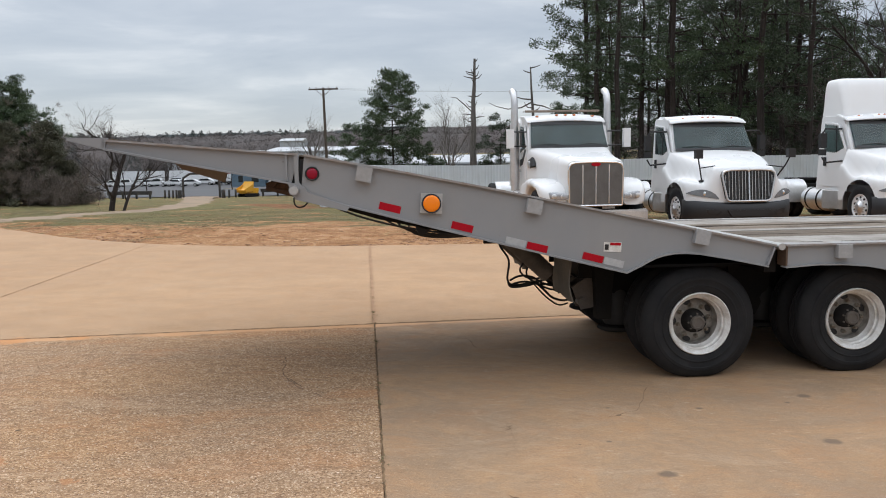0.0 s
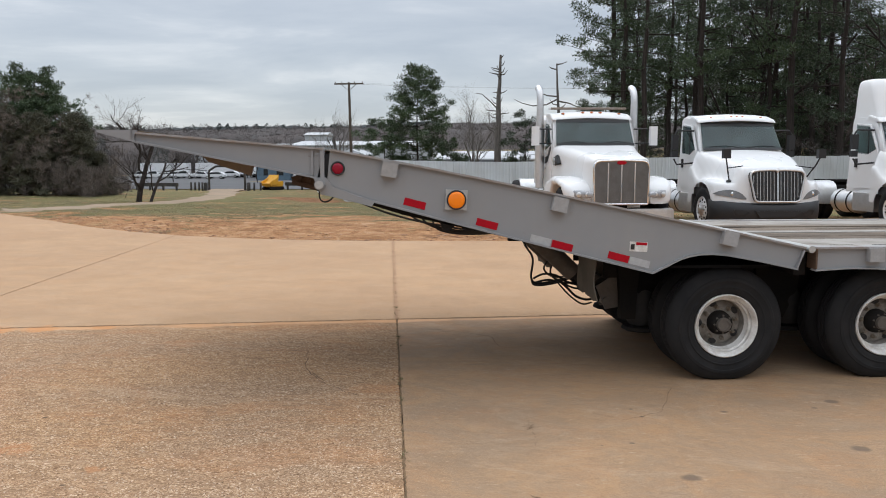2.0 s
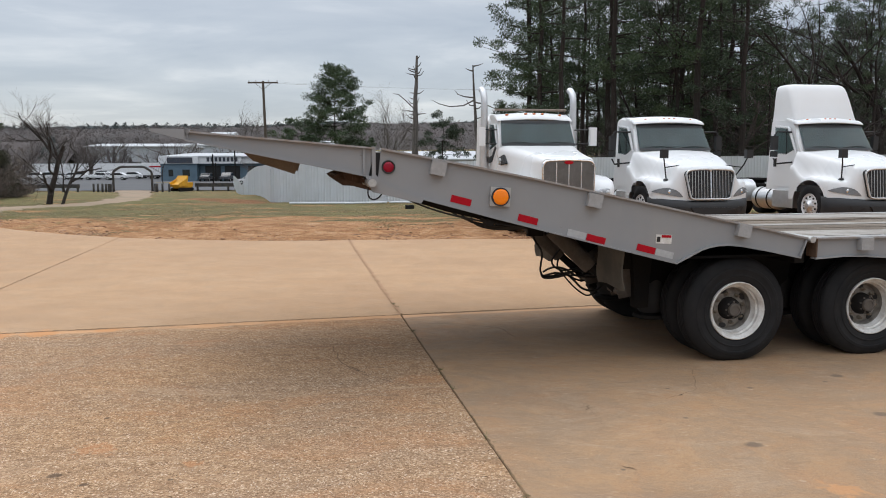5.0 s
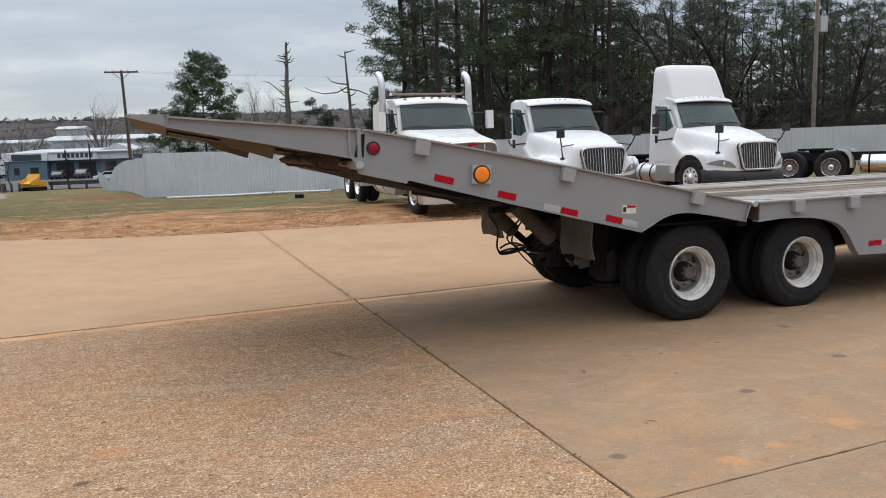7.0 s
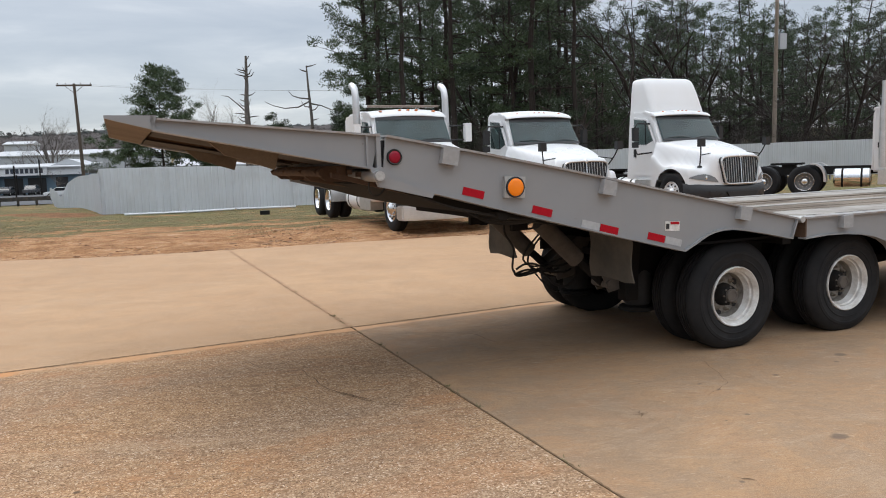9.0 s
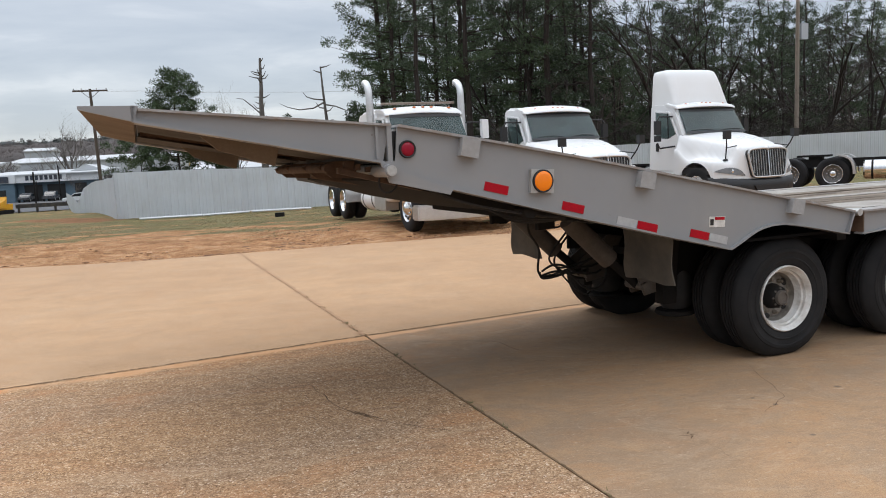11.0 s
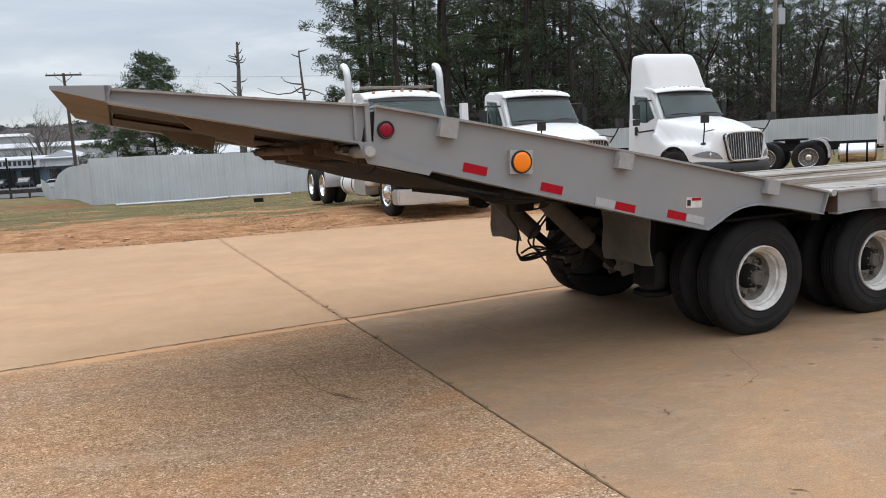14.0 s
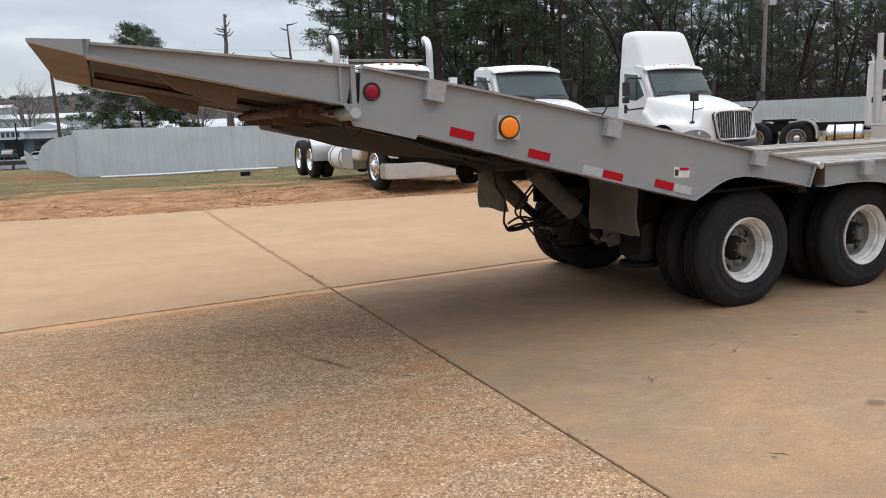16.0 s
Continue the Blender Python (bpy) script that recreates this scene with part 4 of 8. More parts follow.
part("crank_bar", tube(bmesh.new(), [(-3.68, 0.42, 1.515), (-3.68, 2.1, 1.515)], 0.028, 10), "rust", TRAILER, "rusty crank bar")
part("flip_cylinder", tube(bmesh.new(), [(-3.60, 1.27, 1.50), (-2.9, 1.27, 1.36)], 0.05, 12), "rust", TRAILER)

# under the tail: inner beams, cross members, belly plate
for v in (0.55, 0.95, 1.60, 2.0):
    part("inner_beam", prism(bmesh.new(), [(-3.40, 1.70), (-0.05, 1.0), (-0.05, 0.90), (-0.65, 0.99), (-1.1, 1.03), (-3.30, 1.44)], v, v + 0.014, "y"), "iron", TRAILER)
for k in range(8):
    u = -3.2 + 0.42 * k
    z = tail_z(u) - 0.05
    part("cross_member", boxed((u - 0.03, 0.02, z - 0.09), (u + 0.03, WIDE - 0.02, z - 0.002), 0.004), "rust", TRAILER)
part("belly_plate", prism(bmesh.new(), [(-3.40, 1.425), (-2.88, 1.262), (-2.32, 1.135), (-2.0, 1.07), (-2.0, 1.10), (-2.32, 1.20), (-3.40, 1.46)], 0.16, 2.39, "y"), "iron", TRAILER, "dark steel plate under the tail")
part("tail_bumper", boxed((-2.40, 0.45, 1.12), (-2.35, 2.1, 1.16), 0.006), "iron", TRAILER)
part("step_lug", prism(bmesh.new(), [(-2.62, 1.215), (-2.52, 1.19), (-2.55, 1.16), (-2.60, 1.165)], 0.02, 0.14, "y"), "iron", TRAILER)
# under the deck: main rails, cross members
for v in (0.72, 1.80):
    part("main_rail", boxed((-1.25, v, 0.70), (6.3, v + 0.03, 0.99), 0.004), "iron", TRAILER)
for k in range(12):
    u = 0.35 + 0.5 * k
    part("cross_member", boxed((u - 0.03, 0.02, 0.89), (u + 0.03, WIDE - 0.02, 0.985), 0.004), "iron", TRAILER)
# unseen pan added to keep light off the ground below the deck
part("belly_pan", boxed((1.55, 0.10, 0.56), (6.3, WIDE - 0.10, 0.58), 0.004), "iron", TRAILER, "added dark pan that blocks light under the low deck")
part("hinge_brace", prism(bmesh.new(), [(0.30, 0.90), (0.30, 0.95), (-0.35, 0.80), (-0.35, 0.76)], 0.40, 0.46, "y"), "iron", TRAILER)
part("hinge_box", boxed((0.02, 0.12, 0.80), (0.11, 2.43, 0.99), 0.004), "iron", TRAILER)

for k in range(14):
    part("deck_slot", boxed((0.30 + 0.30 * k + 0.04 * math.sin(k * 2.3), 0.102, 1.016), (0.48 + 0.30 * k + 0.05 * math.sin(k * 1.7), 0.140, 1.0225), 0.001), "iron", TRAILER)
# stake pockets
for u, z, ry in ((-2.974, 1.589, 11.4), (-1.777, 1.342, 12.2), (-0.54, 1.092, 12.2), (0.55, 0.965, 0), (1.199, 0.962, 0), (2.4, 0.962, 0), (3.6, 0.962, 0)):
    m = pose(u, 0, z, 0, ry, 0)
    p = part("stake_pocket", bevel(box(bmesh.new(), (-0.054, -0.058, -0.050), (0.054, 0.0, 0.052), m), 0.007), "pocket", TRAILER)
    again(p, TRAILER, pose(0, WIDE + 0.0, 0) @ Matrix.Diagonal((1, -1, 1, 1)))


# reflector tape, lamps and the warning sticker on the near beam
def tape(u, z, ry, w, h, mat, v=-0.0035):
    return part("reflector", boxed((-w / 2, v, -h / 2), (w / 2, 0.001, h / 2), 0.001, pose(u, 0, z, 0, ry, 0)), mat, TRAILER)


for u, z in ((-2.80, 1.352), (-2.29, 1.205), (-1.75, 1.046), (-1.34, 0.961)):
    tape(u, z, 14.6, 0.155, 0.052, "red")
for u, z in ((-1.905, 1.087), (-1.185, 0.921)):
    tape(u, z, 14.6, 0.15, 0.052, "silver")
tape(1.52, 0.555, 0, 0.16, 0.05, "red")
tape(1.68, 0.555, 0, 0.15, 0.05, "silver")
part("sticker", boxed((-0.065, -0.003, -0.035), (0.065, 0.001, 0.035), 0.001, pose(-1.195, 0, 1.035, 0, 3, 0)), "rim", TRAILER, "small white warning sticker with red band")
part("sticker_band", boxed((-0.02, -0.0045, 0.012), (0.06, -0.002, 0.032), 0.0005, pose(-1.195, 0, 1.035, 0, 3, 0)), "red", TRAILER)
part("sticker_mark", boxed((-0.058, -0.0045, -0.022), (-0.03, -0.002, 0.018), 0.0005, pose(-1.195, 0, 1.035, 0, 3, 0)), "black", TRAILER)
m_red = pose(-3.333, 0, 1.599)
lamp = part("tail_lamp", lathe(bmesh.new(), [(0.049, 0.0), (0.049, -0.012), (0.045, -0.017), (0.039, -0.015), (0.039, 0.0)], 28, "y", m_red), "black", TRAILER, "round red lamp in a black rubber grommet")
part("lens", lathe(bmesh.new(), [(0.0, -0.021), (0.020, -0.020), (0.033, -0.017), (0.040, -0.010), (0.040, 0.0)], 28, "y", m_red), "redlens", lamp, "red lens")
m_amb = pose(-2.509, 0, 1.378, 0, 0, 0)
beacon = part("side_beacon", boxed((-0.076, -0.03, -0.070), (0.076, 0.0, 0.070), 0.006, m_amb @ pose(0, 0, 0, 0, 3, 0)), "plate", TRAILER, "amber lamp on a square steel plate")
part("grommet", lathe(bmesh.new(), [(0.069, -0.029), (0.069, -0.038), (0.065, -0.043), (0.059, -0.042), (0.059, -0.03)], 32, "y", m_amb), "black", beacon)
part("lens", lathe(bmesh.new(), [(0.0, -0.048), (0.037, -0.0475), (0.053, -0.045), (0.060, -0.039), (0.060, -0.03)], 32, "y", m_amb), "amberlens", beacon, "amber lens")


# wheels: dual tyres on white dished rims
def dual_wheel():
    axle = thing("wheel", Matrix.Identity(4), "", "")
    axle.name = "wheel"
    # side wall with mould rings, rounded shoulder, ribbed tread; the load flattens its foot
    tread = [(0.235, 0.035), (0.246, 0.012), (0.262, 0.004), (0.285, 0.001), (0.288, -0.003), (0.296, -0.003), (0.30, 0.001), (0.335, 0.000), (0.340, -0.003), (0.362, 0.0), (0.366, 0.005), (0.390, 0.012), (0.415, 0.026), (0.434, 0.042), (0.441, 0.052)]
    for v in (0.078, 0.104, 0.132, 0.158):
        tread += [(0.445, v - 0.006), (0.431, v - 0.004), (0.431, v + 0.004), (0.445, v + 0.006)]
    tread += [(0.441, 0.186), (0.434, 0.196), (0.415, 0.214), (0.390, 0.228), (0.35, 0.236), (0.30, 0.238), (0.262, 0.234), (0.246, 0.226), (0.235, 0.20)]
    bm = lathe(bmesh.new(), tread, 64, "y")
    for w in bm.verts:
        if w.co.z < -0.33:
            low = -0.33 - w.co.z
            w.co.y += 0.10 * low * (1 if w.co.y > 0.12 else -1) * max(0.0, 1 - low / 0.12)
            w.co.z = max(w.co.z, -0.33 - low * 0.90, -0.4165)
    t = part("tyre", bm, "tyre", axle, smooth=30)
    again(t, axle, pose(0, 0.30, 0))
    part("rim", lathe(bmesh.new(), [(0.232, 0.045), (0.240, 0.020), (0.240, 0.004), (0.233, -0.002), (0.226, 0.004), (0.218, 0.022), (0.207, 0.030), (0.205, 0.052), (0.199, 0.056), (0.192, 0.058), (0.190, 0.095), (0.184, 0.102), (0.180, 0.110)], 48, "y"), "rim", axle, "white painted dished rim")
    part("wheel_disc", lathe(bmesh.new(), [(0.187, 0.100), (0.182, 0.112), (0.179, 0.165), (0.172, 0.174), (0.158, 0.160), (0.130, 0.154), (0.086, 0.150), (0.080, 0.160), (0.0, 0.160)], 48, "y"), "hub", axle)
    part("hub", lathe(bmesh.new(), [(0.094, 0.154), (0.092, 0.128), (0.082, 0.116), (0.080, 0.078), (0.070, 0.066), (0.052, 0.062), (0.044, 0.058)], 24, "y"), "iron", axle, "greasy dark hub")
    part("hub_cap", lathe(bmesh.new(), [(0.054, 0.066), (0.054, 0.044), (0.049, 0.037), (0.038, 0.036), (0.036, 0.042), (0.0, 0.042)], 24, "y"), "dusty", axle, "dusty hub cap")
    for k in range(8):
        a = k * math.tau / 8
        part("flange_bolt", lathe(bmesh.new(), [(0.008, 0.01), (0.008, -0.006), (0.0, -0.007)], 6, "y", pose(0.066 * math.cos(a), 0.066, 0.066 * math.sin(a))), "dusty", axle)
    nut = None
    for k in range(8):
        a = k * math.tau / 8 + 0.2
        m = pose(0.124 * math.cos(a), 0.130, 0.124 * math.sin(a))
        if nut is None:
            nut = part("wheel_nut", lathe(bmesh.new(), [(0.018, 0.03), (0.018, 0.006), (0.013, 0.002), (0.010, -0.018), (0.0, -0.019)], 6, "y"), "brass", axle)
            nut.matrix_basis = m
        else:
            again(nut, axle, m)
    hole = None
    for k in range(5):
        a = k * math.tau / 5 + 0.65
        m = pose(0.150 * math.cos(a), 0.157, 0.150 * math.sin(a), 0, -math.degrees(a), 0)
        if hole is None:
            hole = part("hand_hole", lathe(bmesh.new(), [(0.021, 0.012), (0.021, -0.006), (0.0, -0.006)], 14, "y", Matrix.Diagonal((1, 1, 1.45, 1))), "black", axle)
            hole.matrix_basis = m
        else:
            again(hole, axle, m)
    return axle


first = dual_wheel()
first.parent = TRAILER
first.matrix_basis = pose(-0.478, 0.10, 0.421)
for u, v, rz in ((0.76, 0.10, 0), (-0.485, WIDE - 0.10, 180), (0.76, WIDE - 0.10, 180)):
    c = copy_thing(first, pose(u, v, 0.418) @ pose(0, 0, 0, 0, 0, rz))
    c.parent = TRAILER
    for o in c.children:
        if o.name.split(".")[0] != "tyre":
            o.matrix_basis = pose(0, 0, 0, 0, 31 * v + 17 * u, 0) @ o.matrix_basis
for o in [o for o in TRAILER.children if o.type == "EMPTY"]:
    for key in ("label", "category"):
        if key in o:
            del o[key]
for u in (-0.485, 0.76):
    part("axle_beam", tube(bmesh.new(), [(u, 0.35, 0.424), (u, 2.2, 0.424)], 0.065, 14), "iron", TRAILER)
    for v in (0.80, 1.75):
        part("suspension_arm", prism(bmesh.new(), [(u + 0.55, 0.72), (u + 0.55, 0.60), (u + 0.05, 0.33), (u - 0.5, 0.25), (u - 0.5, 0.30), (u - 0.08, 0.42)], v - 0.04, v + 0.04, "y"), "iron", TRAILER)
        part("air_spring", lathe(bmesh.new(), [(0.0, 0.30), (0.10, 0.30), (0.12, 0.33), (0.135, 0.40), (0.125, 0.45), (0.135, 0.50), (0.12, 0.56), (0.10, 0.60), (0.0, 0.60)], 20, "z", pose(u - 0.42, v, 0.0)), "hose", TRAILER, "black rubber air spring")
        part("spring_seat", lathe(bmesh.new(), [(0.0, 0.29), (0.15, 0.285), (0.16, 0.26), (0.14, 0.25), (0.0, 0.25)], 20, "z", pose(u - 0.42, v, 0.0)), "iron", TRAILER)
    for v, w in ((0.66, 0.18), (1.71, 0.18)):
        part("brake_drum", tube(bmesh.new(), [(u, v, 0.424), (u, v + w, 0.424)], 0.20, 20), "iron", TRAILER)
for u0, u1 in ((-0.02, 0.40), (1.12, 1.50), (-1.16, -0.94)):
    for v in (0.68, 1.78):
        part("spring_hanger", prism(bmesh.new(), [(u0, 0.99), (u1, 0.99), (u1 - 0.04, 0.60), ((u0 + u1) / 2 + 0.06, 0.36), ((u0 + u1) / 2 - 0.06, 0.36), (u0 + 0.04, 0.60)], v, v + 0.10, "y"), "iron", TRAILER)
# added dark panels close the wheel arches and stand for their shade
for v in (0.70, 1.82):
    part("wheel_well", prism(bmesh.new(), [(-1.10, 0.84), (-1.0, 0.60), (-0.75, 0.40), (1.3, 0.40), (2.4, 0.46), (2.4, 0.97), (0.05, 0.96)], v, v + 0.02, "y"), "shadeblack", TRAILER)
part("well_liner", boxed((-0.95, 0.08, 0.865), (-0.03, 0.72, 0.885), 0.004), "shadeblack", TRAILER)
part("well_liner", boxed((0.14, 0.08, 0.862), (1.05, 0.72, 0.882), 0.004), "shadeblack", TRAILER)
part("air_tank", tube(bmesh.new(), [(0.14, 0.95, 0.62), (0.14, 1.65, 0.62)], 0.14, 16), "iron", TRAILER)
part("cross_box", boxed((-0.95, 0.78, 0.66), (1.2, 1.78, 0.72), 0.01), "iron", TRAILER)
# mud flaps
for v0, v1 in ((0.10, 0.64), (1.91, 2.45)):
    bm = bmesh.new()
    rings = []
    for k in range(8):
        z = 1.02 - 0.40 * k / 7
        off = 0.02 * (k / 7) ** 2
        rings.append([(-1.49 + off + 0.012 * math.sin(3 * s + k), v0 + (v1 - v0) * s / 6, z + 0.008 * math.sin(5 * s)) for s in range(7)])
    loft(bm, rings, closed=False)
    bmesh.ops.solidify(bm, geom=bm.faces[:], thickness=0.008)
    part("mud_flap", bm, "flap", TRAILER, "dusty rubber mud flap")
# lifting cylinders and their brackets
for v in (0.85, 1.65):
    part("lift_cylinder", tube(bmesh.new(), [(-1.82, v, 1.05), (-1.47, v, 0.72)], 0.075, 16), "dusty", TRAILER)
    part("lift_rod", tube(bmesh.new(), [(-1.47, v, 0.72), (-1.22, v, 0.50)], 0.036, 12), "iron", TRAILER)
    part("cylinder_bracket", prism(bmesh.new(), [(-1.30, 0.62), (-1.0, 0.82), (-0.85, 0.80), (-1.05, 0.46), (-1.22, 0.43)], v - 0.09, v - 0.075, "y"), "dusty", TRAILER)
    part("cylinder_bracket", prism(bmesh.new(), [(-1.30, 0.62), (-1.0, 0.82), (-0.85, 0.80), (-1.05, 0.46), (-1.22, 0.43)], v + 0.075, v + 0.09, "y"), "dusty", TRAILER)
    part("bracket_pin", tube(bmesh.new(), [(-1.22, v - 0.12, 0.50), (-1.22, v + 0.12, 0.50)], 0.035, 12), "dusty", TRAILER)
    part("frame_leg", boxed((-2.0, v + 0.12, 0.98), (-1.86, v + 0.17, 1.16), 0.005), "iron", TRAILER)
# hydraulic hoses: drops from the tail, a slack bundle and one open loop
def hose(points, r=0.009, v=0.80):
    """A smooth hose through (u, z) or (u, z, v) points."""
    P = [Vector((q[0] * 1.14 + 0.68, (q[2] if len(q) > 2 else v) * 1.14 + 0.654, q[1] * 1.14 - 0.22)) for q in points]
    pts = []
    for i in range(len(P) - 1):
        p0, p1, p2, p3 = P[max(i - 1, 0)], P[i], P[i + 1], P[min(i + 2, len(P) - 1)]
        for k in range(6):
            t = k / 6
            pts.append(0.5 * (2 * p1 + (p2 - p0) * t + (2 * p0 - 5 * p1 + 4 * p2 - p3) * t * t + (3 * p1 - p0 - 3 * p2 + p3) * t ** 3))
    pts.append(P[-1])
    part("hose", tube(bmesh.new(), pts, r, 8), "hose", TRAILER)


hose([(-2.16, 1.08), (-2.15, 0.98), (-2.08, 0.86), (-2.09, 0.70), (-2.02, 0.655), (-1.80, 0.69), (-1.60, 0.70), (-1.35, 0.78, 0.95)], 0.010, 0.78)
hose([(-1.80, 1.06), (-1.82, 0.98), (-1.95, 0.84), (-1.98, 0.76), (-1.88, 0.70), (-1.66, 0.73), (-1.45, 0.70, 0.9)], 0.009, 0.80)
hose([(-1.74, 1.05), (-1.77, 0.97), (-1.90, 0.82), (-1.92, 0.72), (-1.84, 0.66), (-1.70, 0.60), (-1.50, 0.63, 0.9)], 0.009, 0.83)
hose([(-2.09, 0.69), (-2.06, 0.645), (-1.92, 0.655), (-1.78, 0.70), (-1.62, 0.755), (-1.52, 0.70), (-1.53, 0.59), (-1.61, 0.522), (-1.72, 0.545), (-1.80, 0.62), (-1.88, 0.69)], 0.011, 0.76)
hose([(-2.08, 0.70), (-2.00, 0.735), (-1.90, 0.725), (-1.78, 0.66), (-1.62, 0.645), (-1.42, 0.67, 0.92)], 0.010, 0.74)
hose([(-2.07, 0.655), (-1.95, 0.68), (-1.82, 0.655), (-1.68, 0.665), (-1.50, 0.70, 0.9)], 0.010, 0.79)
hose([(-1.90, 0.70), (-1.78, 0.56), (-1.66, 0.47), (-1.55, 0.46, 0.95)], 0.008, 0.85)
hose([(-2.20, 1.10), (-2.02, 1.02), (-1.90, 1.03), (-1.76, 1.07)], 0.008, 0.70)
part("air_line", tube(bmesh.new(), bezier((-3.47, 0.10, 1.45), (-3.50, 0.08, 1.33), (-3.38, 0.08, 1.34), (-3.36, 0.10, 1.44), 12), 0.006, 6), "hose", TRAILER)
for k in range(3):
    part("air_line", tube(bmesh.new(), bezier((-2.85 + 0.1 * k, 0.20 + 0.05 * k, 1.27 - 0.02 * k), (-2.72, 0.20, 1.16 - 0.02 * k), (-2.45, 0.22, 1.12 - 0.015 * k), (-2.12, 0.24 + 0.04 * k, 1.12), 14), 0.007, 6), "hose", TRAILER)
part("air_line", tube(bmesh.new(), bezier((-3.3, 0.06, 1.42), (-3.0, 0.05, 1.25), (-2.7, 0.06, 1.20), (-2.3, 0.08, 1.14), 14), 0.008, 6), "hose", TRAILER)

# ---- white highway tractors parked in a row ----
def rr_ring(hw, z0, z1, r, y, cx=0.0, seg=5):
    """A rounded rectangle across the truck at y."""
    r = min(r, hw * 0.98, (z1 - z0) * 0.49)
    pts = []
    for sx, sz, a0 in ((1, 1, 0), (-1, 1, 90), (-1, -1, 180), (1, -1, 270)):
        for k in range(seg + 1):
            a = radians(a0 + 90 * k / seg)
            pts.append((cx + sx * (hw - r) + r * math.cos(a), y, (z1 - r if sz > 0 else z0 + r) + r * math.sin(a)))
    return pts


def shell(profile, w=0.05, seg=2):
    """A body from side-profile points (y, z, half width), the same on both sides, with rounded edges."""
    bm = loft(bmesh.new(), [[(-h, y, z) for y, z, h in profile], [(h, y, z) for y, z, h in profile]])
    return bevel(bm, w, seg, 12)


def road_wheel(parent, x, y, r=0.52, side_out=-1, dual=False, rim="satin", label="", turn=0):
    """A tyre, or two, with a rim that faces out to the given side."""
    w = thing("wheel", pose(x, y, r, 0, turn, 0), "", "")
    w.parent = parent
    for key in ("label", "category"):
        if key in w:
            del w[key]
    s = side_out
    def prof(pts):
        return [(a, -s * b) for a, b in pts]
    tread = [(0.30, 0.05), (0.31, 0.015), (0.36, 0.0), (0.42, 0.0), (0.47, 0.012), (0.505, 0.035), (0.515, 0.05)]
    for v in (0.10, 0.145, 0.19):
        tread += [(0.52, v - 0.008), (0.505, v - 0.006), (0.505, v + 0.006), (0.52, v + 0.008)]
    tread += [(0.515, 0.235), (0.505, 0.25), (0.47, 0.272), (0.42, 0.285), (0.36, 0.285), (0.31, 0.27), (0.30, 0.235)]
    tread = [(a * r / 0.52, b) for a, b in tread]
    t = part("tyre", lathe(bmesh.new(), prof(tread), 40, "x"), "tyre", w, smooth=30)
    if dual:
        again(t, w, pose(-s * 0.33, 0, 0))
        dish = [(0.295, 0.06), (0.305, 0.02), (0.298, 0.008), (0.285, 0.02), (0.27, 0.05), (0.255, 0.14), (0.20, 0.165), (0.13, 0.165)]
        hub = [(0.13, 0.165), (0.11, 0.10), (0.085, 0.06), (0.05, 0.045), (0.0, 0.04)]
        nut_at = 0.15
    else:
        dish = [(0.295, 0.06), (0.305, 0.02), (0.298, 0.008), (0.285, 0.02), (0.26, 0.04), (0.20, 0.03), (0.15, 0.005)]
        hub = [(0.15, 0.006), (0.13, -0.01), (0.09, -0.03), (0.07, -0.055), (0.0, -0.06)]
        nut_at = 0.0
    part("rim", lathe(bmesh.new(), prof(dish[:6] if dual else dish), 40, "x"), rim, w)
    if dual:
        part("wheel_disc", lathe(bmesh.new(), prof(dish[5:]), 40, "x"), "mesh" if rim == "chrome" else rim, w)
    part("hub", lathe(bmesh.new(), prof(hub), 24, "x"), "chrome" if rim != "white" else "satin", w)
    nut = None
    for k in range(10):
        a = k * math.tau / 10
        m = pose(0, 0.175 * math.cos(a), 0.175 * math.sin(a))
        if nut is None:
            nut = part("wheel_nut", lathe(bmesh.new(), prof([(0.016, nut_at + 0.03), (0.016, nut_at - 0.01), (0.0, nut_at - 0.014)]), 6, "x"), "chrome", w)
            nut.matrix_basis = m
        else:
            again(nut, w, m)
    hole = None
    for k in range(10):
        a = (k + 0.5) * math.tau / 10
        m = pose(0, 0.225 * math.cos(a), 0.225 * math.sin(a))
        if hole is None:
            hole = part("hand_hole", lathe(bmesh.new(), prof([(0.026, nut_at + 0.04), (0.026, nut_at + 0.018), (0.0, nut_at + 0.018)]), 12, "x"), "black", w)
            hole.matrix_basis = m
        else:
            again(hole, w, m)
    return w


def curved_pane(p_low, p_high, hw_low, hw_high, bulge, off=0.012, n=10, rows=4):
    """A windscreen between (y, z) points, bowed forwards in its middle."""
    bm = bmesh.new()
    grid = []
    for j in range(rows + 1):
        t = j / rows
        y, z, hw = p_low[0] + (p_high[0] - p_low[0]) * t, p_low[1] + (p_high[1] - p_low[1]) * t, hw_low + (hw_high - hw_low) * t
        grid.append([bm.verts.new((hw * (2 * i / n - 1), y - off - bulge * (1 - (2 * i / n - 1) ** 2), z)) for i in range(n + 1)])
    for a, b in zip(grid, grid[1:]):
        for i in range(n):
            bm.faces.new((a[i], a[i + 1], b[i + 1], b[i]))
    return bm


def solid(bm, t=0.006):
    bmesh.ops.solidify(bm, geom=bm.faces[:], thickness=t)
    bmesh.ops.recalc_face_normals(bm, faces=bm.faces)
    return bm


def bowed_visor(profile, half, back, drop, n=14):
    """A peak over the windscreen: a (y, z) profile swept across, its ends falling back and down."""
    rings = []
    for i in range(n + 1):
        k = 2 * i / n - 1
        rings.append([(half * k, y + back * k * k, z - drop * k * k) for y, z in profile])
    bm = loft(bmesh.new(), rings)
    bmesh.ops.recalc_face_normals(bm, faces=bm.faces)
    return bevel(bm, 0.012, 2, 40)


